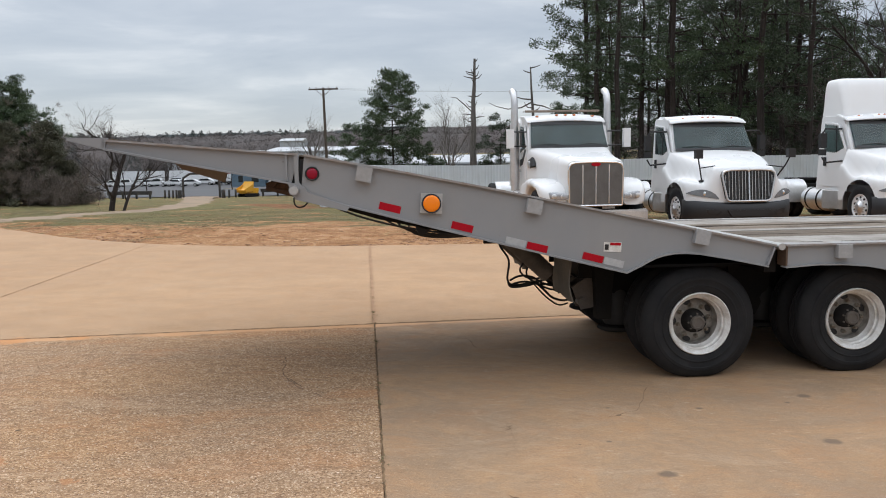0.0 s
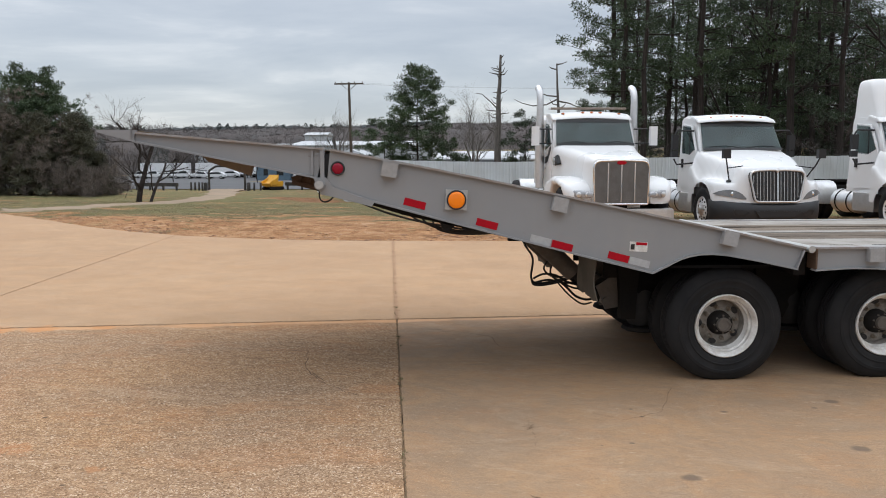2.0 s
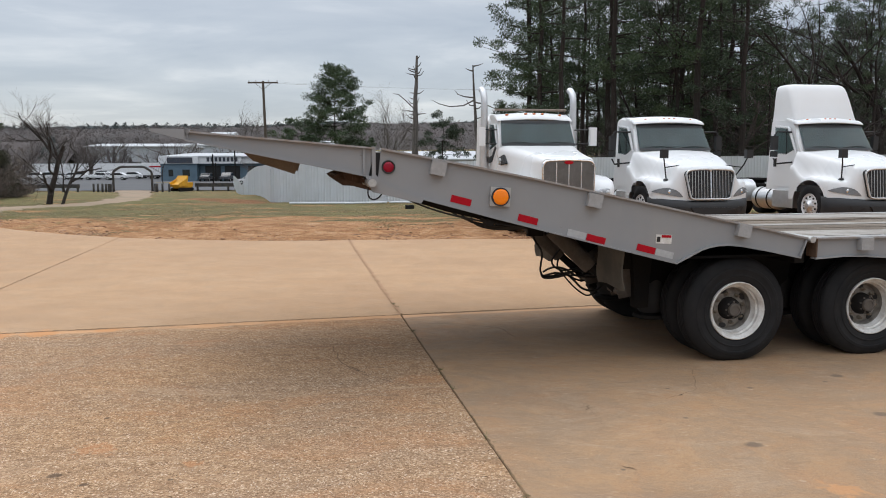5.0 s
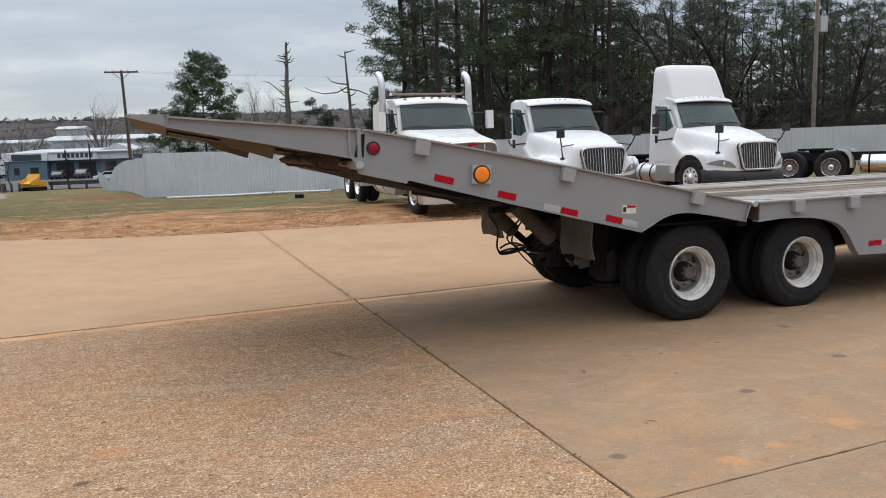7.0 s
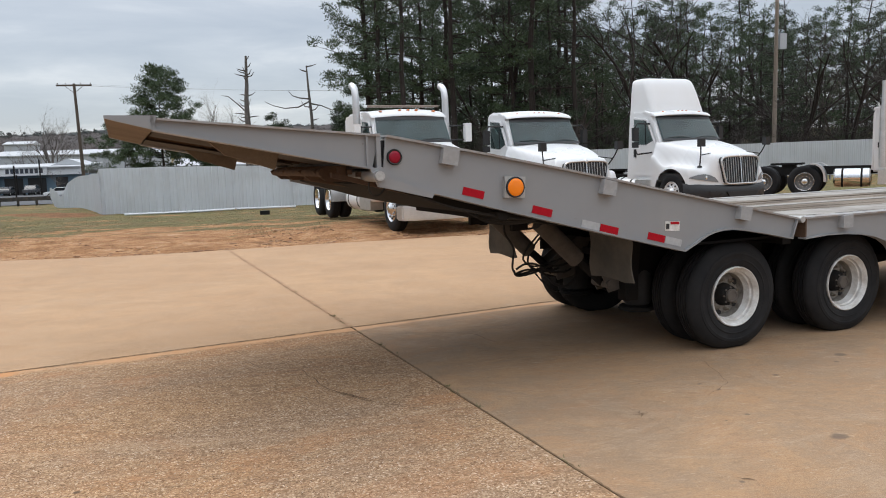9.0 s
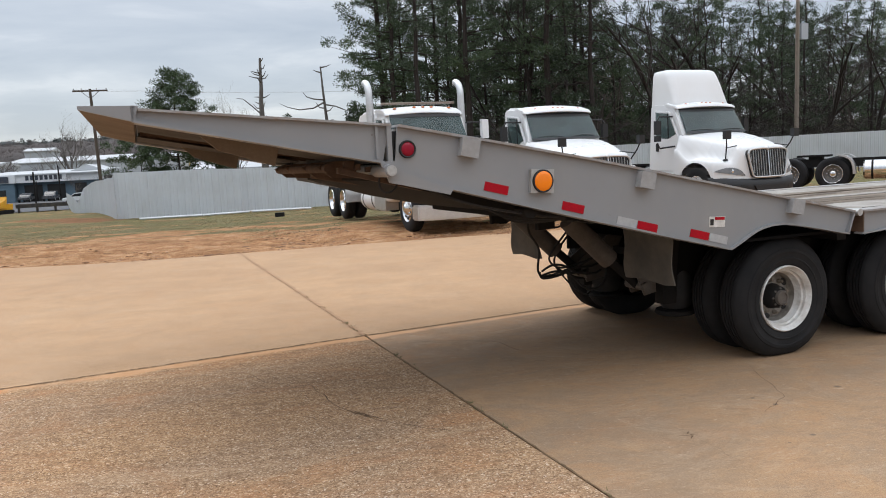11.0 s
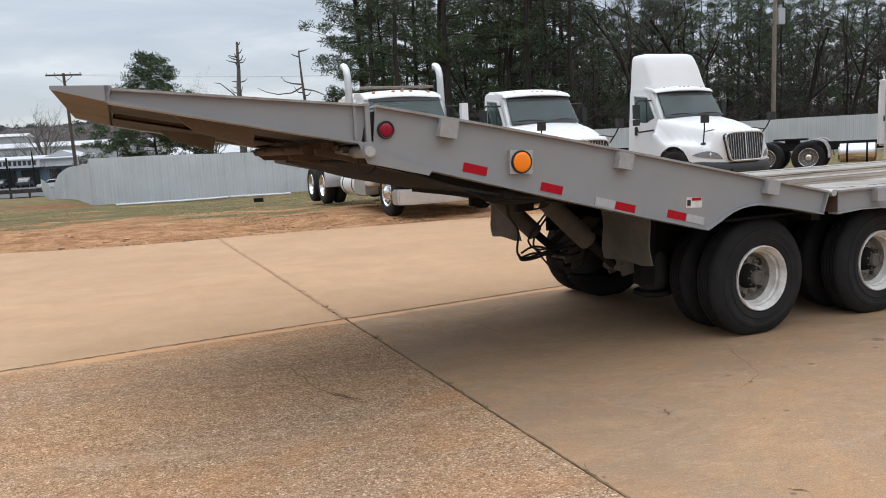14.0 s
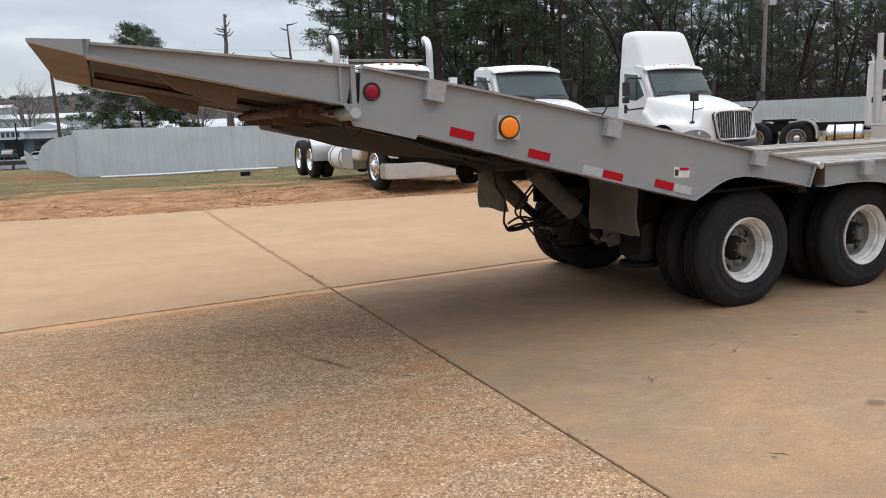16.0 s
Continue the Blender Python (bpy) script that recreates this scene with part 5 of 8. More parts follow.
def side_panel(outline, x, t, s):
    """A flat panel on the truck's side: (y, z) outline at x, t thick outwards."""
    return prism(bmesh.new(), outline, s * x, s * (x + t), "x")


def chassis(T, length, axles, rim="satin", tank_mat="satin", tank=(2.6, 3.9)):
    for x in (-0.42, 0.36):
        part("frame_rail", boxed((x, 0.5, 0.72), (x + 0.06, length, 0.98), 0.01), "iron", T)
    part("engine_block", boxed((-0.36, 0.7, 0.45), (0.36, 2.3, 1.0), 0.06), "iron", T)
    part("front_axle", tube(bmesh.new(), [(-0.95, axles[0], 0.52), (0.95, axles[0], 0.52)], 0.06, 10), "iron", T)
    for s in (-1, 1):
        road_wheel(T, s * 1.20, axles[0], 0.52, s, False, rim)
        for y in axles[1:]:
            road_wheel(T, s * 1.22, y, 0.52, s, True, rim)
        tk = part("fuel_tank", tube(bmesh.new(), [(s * 0.86, tank[0], 0.62), (s * 0.86, tank[0] + 0.04, 0.62), (s * 0.86, tank[1] - 0.04, 0.62), (s * 0.86, tank[1], 0.62)], [0.26, 0.30, 0.30, 0.26], 24), tank_mat, T)
        for y in (tank[0] + 0.25, tank[1] - 0.25):
            part("tank_strap", tube(bmesh.new(), [(s * 0.86, y - 0.03, 0.62), (s * 0.86, y + 0.03, 0.62)], 0.306, 24), "iron", tk)
    for y in axles[1:]:
        part("rear_axle", tube(bmesh.new(), [(-0.95, y, 0.52), (0.95, y, 0.52)], 0.10, 10), "iron", T)
    mid = sum(axles[1:]) / len(axles[1:])
    fw = part("fifth_wheel", prism(bmesh.new(), [(-0.48, mid - 0.5), (0.48, mid - 0.5), (0.50, mid + 0.1), (0.35, mid + 0.5), (0.10, mid + 0.55), (0.06, mid + 0.1), (-0.06, mid + 0.1), (-0.10, mid + 0.55), (-0.35, mid + 0.5), (-0.50, mid + 0.1)], 1.06, 1.12, "z"), "iron", T)
    part("pedestal", boxed((-0.4, mid - 0.25, 0.98), (0.4, mid + 0.15, 1.06), 0.01), "iron", fw)
    for s in (-1, 1):
        y = axles[1]
        arc = [(y - 0.15, 1.115), (y - 0.36, 1.09), (y - 0.50, 1.00), (y - 0.60, 0.84), (y - 0.64, 0.66), (y - 0.65, 0.50)]
        fd = part("quarter_fender", prism(bmesh.new(), arc + [(a + 0.012, b - 0.012) for a, b in arc[::-1]], s * 0.62, s * 1.25, "x"), "satin", T, "bright quarter fender ahead of the wheels")
        part("fender_lip", prism(bmesh.new(), arc + [(y - 0.57, 0.50), (y - 0.56, 0.72), (y - 0.52, 0.86), (y - 0.44, 0.98), (y - 0.32, 1.05), (y - 0.15, 1.08)], s * 1.25, s * 1.262, "x"), "satin", fd)
        part("tail_lamp", boxed((s * 0.6 - 0.1, length - 0.01, 0.75), (s * 0.6 + 0.1, length + 0.03, 0.87), 0.01), "redlens", T)


def hood_mirror(T, foot, head, inner):
    """A small black mirror on a leaning stalk with a short brace."""
    x, y, z = head
    p = part("hood_mirror", bevel(box(bmesh.new(), (x - 0.08, y - 0.06, z - 0.10), (x + 0.08, y + 0.06, z + 0.10)), 0.055, 5), "black", T, "black mirror on bent stalks")
    mid = Vector(foot).lerp(Vector((x, y, z - 0.08)), 0.55)
    part("stalk", tube(bmesh.new(), [(x, y + 0.02, z - 0.06), tuple(Vector((x, y, z - 0.08)).lerp(Vector(foot), 0.3) + Vector((0, 0, -0.02))), foot], 0.017, 8), "black", p)
    part("stalk", tube(bmesh.new(), [tuple(mid), tuple(mid.lerp(Vector(inner), 0.75)), inner], 0.013, 7), "black", p)
    part("foot", lathe(bmesh.new(), [(0.0, 0.03), (0.04, 0.02), (0.065, 0.0), (0.065, -0.03), (0.0, -0.03)], 14, "z", pose(*foot)), "black", p)


# one-piece hood whose fenders swell out of its flanks
NOSE_HALF = 1.22


def nose_field(x, y):
    """Height of the hood and fenders at a place seen from above."""
    x = abs(x)
    top = float(np.interp(y, (0.1, 0.35, 0.7, 1.2, 1.84, 2.2), (1.475, 1.56, 1.67, 1.81, 1.955, 2.03)))
    half = float(np.interp(y, (0.1, 0.5, 1.0, 1.84), (0.58, 0.70, 0.85, 0.985)))
    over = max(0.0, x - half)
    hood = top - 0.05 * (x / 0.8) ** 2 - 0.66 * min(1.25, over / 0.23) ** 1.7
    crest = float(np.interp(y, (0.1, 0.35, 0.7, 1.15, 1.6, 1.95), (1.06, 1.13, 1.22, 1.27, 1.22, 1.10)))
    swell = crest - 0.25 * (abs(x - 0.96) / 0.26) ** 3 * 0.22 - (0.5 * max(0.0, 0.80 - x))
    k = 0.20
    h = max(k - abs(hood - swell), 0) / k
    return max(hood, swell) + h * h * k * 0.25


def nose_bow(x):
    return 0.46 * (abs(x) / NOSE_HALF) ** 3.6


def nose_front(x, z):
    """How far back the nose's front face lies at a height."""
    xx = min(abs(x), 1.14)
    peak = nose_field(xx, 0.28 + nose_bow(xx))
    s = min(1.0, max(0.0, (z - 0.66) / (peak - 0.66))) ** (1 / 0.55)
    return nose_bow(x) + 0.28 * (1 - max(0.0, 1 - s * s) ** 0.275)


def nose_shell():
    cols = [(1.14 * i / 19, None) for i in range(20)] + [(1.18, 0.018), (1.205, 0.055), (1.22, 0.12), (1.222, 0.22), (1.222, 9.0)]
    cols = [(-x, d) for x, d in cols[:0:-1]] + cols
    stations = [("front", k / 9) for k in range(10)] + [("top", 0.28 + (1.95 - 0.28) * (k + 1) / 34) for k in range(34)]
    rings = []
    for kind, w in stations:
        row = []
        for x, down in cols:
            bow = nose_bow(x)
            xx = min(abs(x), 1.14)
            if kind == "front":
                a = w * math.pi / 2
                peak = nose_field(xx, 0.28 + bow)
                z = 0.66 + (peak - 0.66) * math.sin(a) ** 0.55
                y = bow + 0.28 * (1 - max(0.0, math.cos(a)) ** 0.55)
            else:
                y = w + bow * max(0.0, 1 - (w - 0.28) / 1.5)
                z = nose_field(xx, y)
            if down is not None:
                arch = 0.52 + math.sqrt(max(0.0, 0.64 ** 2 - (y - 1.15) ** 2)) if abs(y - 1.15) < 0.64 else 0.0
                z = max(max(0.66, arch), z - down)
            row.append((x, y, z))
        rings.append(row)
    bm = loft(bmesh.new(), rings, closed=False)
    bmesh.ops.remove_doubles(bm, verts=bm.verts, dist=1e-4)
    bmesh.ops.recalc_face_normals(bm, faces=bm.faces)
    return bm


def sloped_nose_truck(m, label, fairing, group):
    """Aerodynamic day cab: sloping hood, dark bumper, upright barred grille."""
    T = thing("semi_truck", m, label, "truck", group)
    chassis(T, 6.6, (1.15, 4.9, 6.15), "white", "satin", (2.75, 3.75))
    # hood and nose
    part("hood", nose_shell(), "white", T, "smooth white hood with swelling fenders", smooth=60)
    for s in (-1, 1):
        # almond headlamp that follows the nose's curve
        bm = bmesh.new()
        grid = []
        for i in range(13):
            t = i / 12
            x = 0.64 + 0.58 * t ** 0.8
            low = 0.80 + 0.115 * t
            tall = 0.165 * math.sin(math.pi * min(1, 0.03 + 0.96 * t ** 0.7)) ** 0.8
            row = []
            for j in range(5):
                z = low + tall * j / 4
                row.append(bm.verts.new((s * (x + 0.012 * t), nose_front(x, z) - 0.012 - 0.02 * t, z)))
            grid.append(row)
        for p, q in zip(grid, grid[1:]):
            for j in range(4):
                bm.faces.new((p[j], p[j + 1], q[j + 1], q[j]))
        bmesh.ops.remove_doubles(bm, verts=bm.verts, dist=1e-4)
        bmesh.ops.recalc_face_normals(bm, faces=bm.faces)
        lamp_ob = part("headlamp", bm, "headlamp", T, "smoky almond headlamp", smooth=60)
        part("bulb", lathe(bmesh.new(), [(0.0, -0.012), (0.035, -0.008), (0.05, 0.0), (0.05, 0.02)], 16, "y", pose(s * 0.90, nose_front(0.90, 0.92) - 0.012, 0.92)), "chrome", lamp_ob)
        part("splash_liner", boxed((s * 0.98 - 0.20, 0.62, 0.85), (s * 0.98 + 0.20, 1.68, 1.03), 0.06), "black", T)
    # grille, leaning back with the nose
    zc, hh = 1.10, 0.345
    lean = Matrix(((1, 0, 0, 0), (0, 1, 0.10, -0.131), (0, 0, 1, 0), (0, 0, 0, 1)))
    half = [(0.40, -1.0), (0.465, -0.955), (0.50, -0.86), (0.545, -0.3), (0.60, 0.48), (0.605, 0.66), (0.58, 0.83), (0.52, 0.93), (0.40, 0.98), (0.16, 1.0)]
    out = [(x, zc + hh * k) for x, k in half] + [(-x, zc + hh * k) for x, k in half[::-1]]
    g = part("grille", prism(bmesh.new(), out, -0.02, 0.14, "y", lean), "black", T, "tall chrome-framed grille with upright bars")
    bm = bmesh.new()
    for a, b in zip(out, out[1:] + out[:1]):
        tube(bm, [lean @ Vector((a[0], -0.035, a[1])), lean @ Vector((b[0], -0.035, b[1]))], 0.024, 8)
    part("surround", bm, "satin", g)
    for k in range(15):
        if k == 7:
            continue
        x = -0.532 + 0.076 * k
        top = zc + hh - 0.03 - (0.09 if abs(x) > 0.5 else 0)
        low = zc - hh + 0.03 + max(0.0, (abs(x) - 0.44) * 4.0)
        part("grille_bar", bevel(box(bmesh.new(), (x - 0.005, -0.038, low), (x + 0.005, -0.022, top), lean), 0.003), "satin", g)
    part("centre_bar", bevel(box(bmesh.new(), (-0.012, -0.048, zc - hh + 0.02), (0.018, -0.022, zc + hh), lean), 0.006), "chrome", g)
    part("emblem", lathe(bmesh.new(), [(0.0, -0.07), (0.035, -0.066), (0.055, -0.055), (0.058, -0.02)], 4, "y", lean @ pose(0, 0, zc + hh - 0.005)), "satin", g)
    # bumper: wraps round the corners
    rim_line = [(1.24 * k / 12, -0.12 + 0.56 * (abs(k) / 12) ** 3.6) for k in range(-12, 13)]
    plan = [(-1.245, 0.62)] + rim_line + [(1.245, 0.62), (1.05, 0.62), (0.95, 0.42), (-0.95, 0.42), (-1.05, 0.62)]
    bm = loft(bmesh.new(), [[(x * 0.97, y + 0.10, 0.27) for x, y in plan], [(x, y + 0.03, 0.36) for x, y in plan], [(x, y, 0.56) for x, y in plan], [(x, y + 0.02, 0.67 + 0.07 * (abs(x) / 1.24) ** 2) for x, y in plan], [(x * 0.985, y + 0.06, 0.70 + 0.08 * (abs(x) / 1.24) ** 2) for x, y in plan]])
    b = part("bumper", bm, "bumper", T, "dark grey plastic bumper", smooth=50)
    part("intake", prism(bmesh.new(), [(-0.50, 0.56), (-0.40, 0.42), (0.40, 0.42), (0.50, 0.56)], -0.135, -0.02, "y"), "black", b)
    for s in (-1, 1):
        pocket = [(0.60, 0.52), (0.76, 0.58), (0.92, 0.57), (0.88, 0.47), (0.70, 0.44)]
        bm = loft(bmesh.new(), [[(s * x, -0.12 + 0.56 * (x / 1.24) ** 3.6 + 0.15 * max(0.0, 0.56 - z) + d, z) for x, z in pocket] for d in (-0.008, 0.05)])
        part("fog_lamp_recess", bm, "black", b)
    # cab
    prof = [(1.74, 0.78, 1.00), (1.78, 1.88, 1.03), (2.20, 2.60, 0.95), (2.36, 2.73, 0.92), (3.15, 2.80, 0.92), (3.28, 2.70, 0.95), (3.30, 0.78, 1.03)]
    cab = part("cab", shell(prof, 0.06, 3), "white", T, smooth=50)
    part("screen_trim", curved_pane((1.775, 1.90), (2.185, 2.575), 0.96, 0.89, 0.03, 0.024), "interior", cab)
    part("windscreen", curved_pane((1.772, 1.90), (2.18, 2.575), 0.96, 0.89, 0.07, 0.05), "glass", cab, "greenish tinted windscreen")
    # black band along the windscreen's top edge
    part("screen_shade", curved_pane((2.125, 2.487), (2.185, 2.58), 0.905, 0.885, 0.075, 0.056, 10, 1), "black", cab)
    part("cowl", curved_pane((1.755, 1.905), (1.80, 1.965), 0.965, 0.96, 0.07, 0.058, 12, 1), "black", cab)
    part("sun_visor", bowed_visor([(1.97, 2.605), (1.985, 2.645), (2.08, 2.70), (2.45, 2.795), (2.50, 2.74), (2.22, 2.65)], 0.97, 0.13, 0.045), "white", cab, smooth=50)
    for k in range(5):
        x = (-0.62, -0.14, 0.0, 0.14, 0.62)[k]
        part("marker_lamp", lathe(bmesh.new(), [(0.0, 0.026), (0.014, 0.022), (0.027, 0.01), (0.03, 0.0)], 12, "z", pose(x, 2.13 + 0.13 * (x / 0.97) ** 2, 2.712 - 0.045 * (x / 0.97) ** 2)), "marker", cab)
    for s in (-1, 1):
        part("wiper", tube(bmesh.new(), [(s * 0.10, 1.69, 1.97), (s * 0.45, 1.71, 2.01), (s * 0.80, 1.745, 1.985)], 0.010, 6), "black", cab)
        d = part("door", bevel(side_panel([(1.92, 0.95), (1.95, 1.78), (2.02, 1.92), (2.34, 2.52), (2.95, 2.60), (2.98, 0.95)], 0.985, 0.052, s), 0.02, 2), "white", cab)
        part("door_window", bevel(side_panel([(2.10, 1.93), (2.38, 2.46), (2.90, 2.53), (2.90, 1.86), (2.40, 1.82)], 1.036, 0.006, s), 0.002), "glass", d, "dark door window")
        part("window_trim", side_panel([(2.08, 1.92), (2.37, 2.48), (2.92, 2.55), (2.92, 1.84), (2.40, 1.80)], 1.034, 0.003, s), "interior", d)
        part("quarter_bar", side_panel([(2.36, 1.82), (2.385, 2.46), (2.42, 2.47), (2.40, 1.82)], 1.040, 0.008, s), "black", d)
        part("door_handle", boxed((s * 1.05 - 0.025, 2.80, 1.48), (s * 1.05 + 0.025, 2.88, 1.70), 0.015), "black", d)
        part("door_gap", boxed((s * 1.036 - 0.004, 1.915, 0.95), (s * 1.036 + 0.004, 1.93, 1.80), 0.001), "black", d)
        mr = part("side_mirror", bevel(box(bmesh.new(), (s * 1.47 - 0.075, 2.22, 1.92), (s * 1.47 + 0.075, 2.34, 2.28)), 0.035, 3), "black", cab, "black cab mirror")
        part("small_mirror", bevel(box(bmesh.new(), (s * 1.47 - 0.075, 2.23, 1.74), (s * 1.47 + 0.075, 2.34, 1.89)), 0.03, 2), "black", mr)
        part("mirror_arm", tube(bmesh.new(), [(s * 1.04, 2.12, 1.60), (s * 1.40, 2.28, 1.56), (s * 1.48, 2.28, 1.70)], 0.022, 7), "black", mr)
        part("mirror_arm", tube(bmesh.new(), [(s * 1.0, 2.25, 2.38), (s * 1.40, 2.28, 2.39), (s * 1.48, 2.28, 2.28)], 0.022, 7), "black", mr)
        hood_mirror(T, (s * 0.86, 0.46, nose_field(0.86, 0.46) + 0.01), (s * 1.07, 0.17, 1.80), (s * 0.60, 0.36, nose_field(0.60, 0.36)))
        part("step_box", bevel(box(bmesh.new(), (s * 1.0 - 0.16, 1.85, 0.42), (s * 1.0 + 0.16, 2.72, 0.86)), 0.03, 2), "satin", T)
    part("rear_deck", boxed((-0.45, 3.4, 0.98), (0.45, 4.2, 1.03), 0.01), "plate", T)
    if fairing:
        def slice_at(z, y0, y1, hw, r, seg=5):
            pts = []
            for sx, sy, a0 in ((1, 1, 0), (-1, 1, 90), (-1, -1, 180), (1, -1, 270)):
                rr = r if sy < 0 else r * 0.4
                for k in range(seg + 1):
                    a = radians(a0 + 90 * k / seg)
                    pts.append((sx * (hw - rr) + rr * math.cos(a), (y1 - rr if sy > 0 else y0 + rr) + rr * math.sin(a), z))
            return pts
        levels = [(2.70, 2.27, 3.28, 0.90, 0.10), (2.95, 2.35, 3.28, 0.885, 0.14), (3.25, 2.46, 3.28, 0.875, 0.18), (3.47, 2.56, 3.28, 0.86, 0.20), (3.57, 2.62, 3.275, 0.84, 0.20), (3.62, 2.68, 3.265, 0.81, 0.19), (3.65, 2.75, 3.25, 0.76, 0.18), (3.665, 2.84, 3.2, 0.68, 0.15)]
        part("roof_fairing", loft(bmesh.new(), [slice_at(*lv) for lv in levels]), "white", T, "tall white roof fairing", smooth=60)
    return T


def long_nose_truck(m, label, group, sleeper=True, body="white", axles=(0.82, 6.3, 7.6), tank=(3.3, 4.6)):
    """Square-nosed conventional: tall mesh grille, twin stacks, chrome."""
    T = thing("semi_truck", m, label, "truck", group)
    chassis(T, axles[-1] + 0.7, axles, "chrome", "white" if sleeper else "chrome", tank)
    rings = [(0.02, 0.60, 0.72, 1.66, 0.10), (0.10, 0.64, 0.70, 1.70, 0.14), (0.6, 0.70, 0.75, 1.78, 0.20), (1.3, 0.82, 0.85, 1.88, 0.22), (2.0, 0.96, 0.9, 1.98, 0.2), (2.4, 1.02, 0.9, 2.02, 0.16)]
    part("hood", loft(bmesh.new(), [rr_ring(hw, z0, z1, r, y) for y, hw, z0, z1, r in rings]), body, T, smooth=50)
    g = part("grille", bevel(prism(bmesh.new(), [(-0.57, 0.71), (0.57, 0.71), (0.59, 1.48), (0.53, 1.59), (0.45, 1.615), (-0.45, 1.615), (-0.53, 1.59), (-0.59, 1.48)], -0.03, 0.06, "y"), 0.01), "mesh", T, "tall bright mesh grille with chrome surround")
    bm = bmesh.new()
    ring = [(-0.58, 0.70), (0.58, 0.70), (0.60, 1.48), (0.585, 1.55), (0.54, 1.60), (0.46, 1.625), (0.0, 1.64), (-0.46, 1.625), (-0.54, 1.60), (-0.585, 1.55), (-0.60, 1.48)]
    for a, b in zip(ring, ring[1:] + ring[:1]):
        tube(bm, [(a[0], -0.03, a[1]), (b[0], -0.03, b[1])], 0.024, 8)
    part("surround", bm, "chrome", g)
    for x in (-0.29, 0.0, 0.29):
        part("grille_bar", boxed((x - 0.014, -0.045, 0.74), (x + 0.014, -0.02, 1.58), 0.004), "chrome", g)
    for k in range(22):
        z = 0.76 + 0.038 * k
        part("mesh_wire", boxed((-0.56, -0.036, z - 0.004), (0.56, -0.030, z + 0.004), 0.001), "mesh", g)
    part("badge", lathe(bmesh.new(), [(0.0, -0.02), (0.075, -0.018), (0.09, 0.0)], 20, "y", pose(0, -0.035, 1.585) @ Matrix.Diagonal((1.2, 1, 0.5, 1))), "red", g, "red oval badge")
    part("bumper", bevel(prism(bmesh.new(), [(-1.24, 0.35), (-1.20, 0.05), (-0.95, -0.10), (0.95, -0.10), (1.20, 0.05), (1.24, 0.35), (1.1, 0.35), (0.9, 0.05), (-0.9, 0.05), (-1.1, 0.35)], 0.28, 0.60, "z"), 0.03, 2), "satin", T, "bright metal bumper")
    for s in (-1, 1):
        f = [(0.05, 0.84, 0.70, 0.96, 0.20), (0.12, 0.86, 0.70, 1.04, 0.27), (0.24, 0.88, 0.80, 1.12, 0.31), (0.42, 0.90, 1.02, 1.19, 0.33), (0.8, 0.93, 1.10, 1.26, 0.33), (1.2, 0.95, 1.08, 1.28, 0.32), (1.5, 0.96, 0.80, 1.25, 0.30), (1.75, 0.98, 0.62, 1.20, 0.26), (2.3, 1.0, 0.60, 1.15, 0.2)]
        part("fender", loft(bmesh.new(), [rr_ring(hw, z0, z1, 0.11, y, s * cx) for y, cx, z0, z1, hw in f]), body, T, smooth=50)
        rings = []
        for k in range(9):
            t = k / 8
            x, tall = s * (0.62 + 0.50 * t), 0.085 * math.sin(math.pi * (0.12 + 0.80 * t)) ** 0.6
            y = -0.055 + 0.30 * t ** 3
            rings.append([(x, y - 0.03 * math.cos(a), 0.90 + 0.03 * t + tall * math.sin(a)) for a in (q * math.tau / 12 for q in range(12))])
        hl = part("headlamp", loft(bmesh.new(), rings), "clearlamp", T, "clear almond headlamp wrapped round the fender", smooth=60)
        for dx in (-0.10, 0.08):
            part("bulb", lathe(bmesh.new(), [(0.0, -0.012), (0.04, -0.008), (0.052, 0.0), (0.055, 0.02)], 16, "y", pose(s * (0.84 + dx), -0.068, 0.91)), "satin", hl)
        ac = part("air_cleaner_intake", bevel(side_panel([(1.75, 1.55), (1.95, 1.78), (2.35, 1.72), (2.30, 1.50)], 0.90, 0.12, s), 0.03, 2), "black", T, "black hood-side air intake")
        part("intake_ring", lathe(bmesh.new(), [(0.075, 0.0), (0.075, s * 0.03), (0.05, s * 0.04), (0.0, s * 0.02)], 20, "x", pose(s * 1.02, 2.12, 1.62)), "satin", ac)
        tip = [(3.12, 3.10), (3.14, 3.24), (3.20, 3.36), (3.30, 3.44), (3.42, 3.47)] if sleeper else [(3.12, 3.30), (3.12, 3.62)]
        line = [(s * 1.20, y, z) for y, z in [(3.12, 0.95), (3.12, 2.2)] + tip]
        st = part("exhaust_pipe", tube(bmesh.new(), line, [0.10, 0.10] + [0.085] * len(tip), 16), "satin", T, "chrome exhaust stack with curved tip" if sleeper else "straight bright exhaust stack")
        part("heat_shield", tube(bmesh.new(), [(s * 1.20, 3.12, 1.2), (s * 1.20, 3.12, 2.45 if sleeper else 2.85)], 0.12, 16), "satin", st)
    prof = [(2.26, 0.80, 1.00), (2.30, 2.00, 1.03), (2.62, 2.66, 0.97), (2.78, 2.76, 0.95), (3.35, 2.80, 0.95), (3.42, 2.70, 0.98), (3.44, 0.80, 1.03)]
    cab = part("cab", shell(prof, 0.06, 3), body, T, smooth=50)
    part("screen_trim", curved_pane((2.30, 2.03), (2.60, 2.63), 0.95, 0.90, 0.03, 0.024), "interior", cab)
    part("windscreen", curved_pane((2.298, 2.03), (2.598, 2.63), 0.95, 0.90, 0.07, 0.05), "glass", cab, "dark tinted windscreen")
    part("screen_shade", curved_pane((2.562, 2.56), (2.60, 2.635), 0.91, 0.90, 0.078, 0.056, 10, 1), "black", cab)
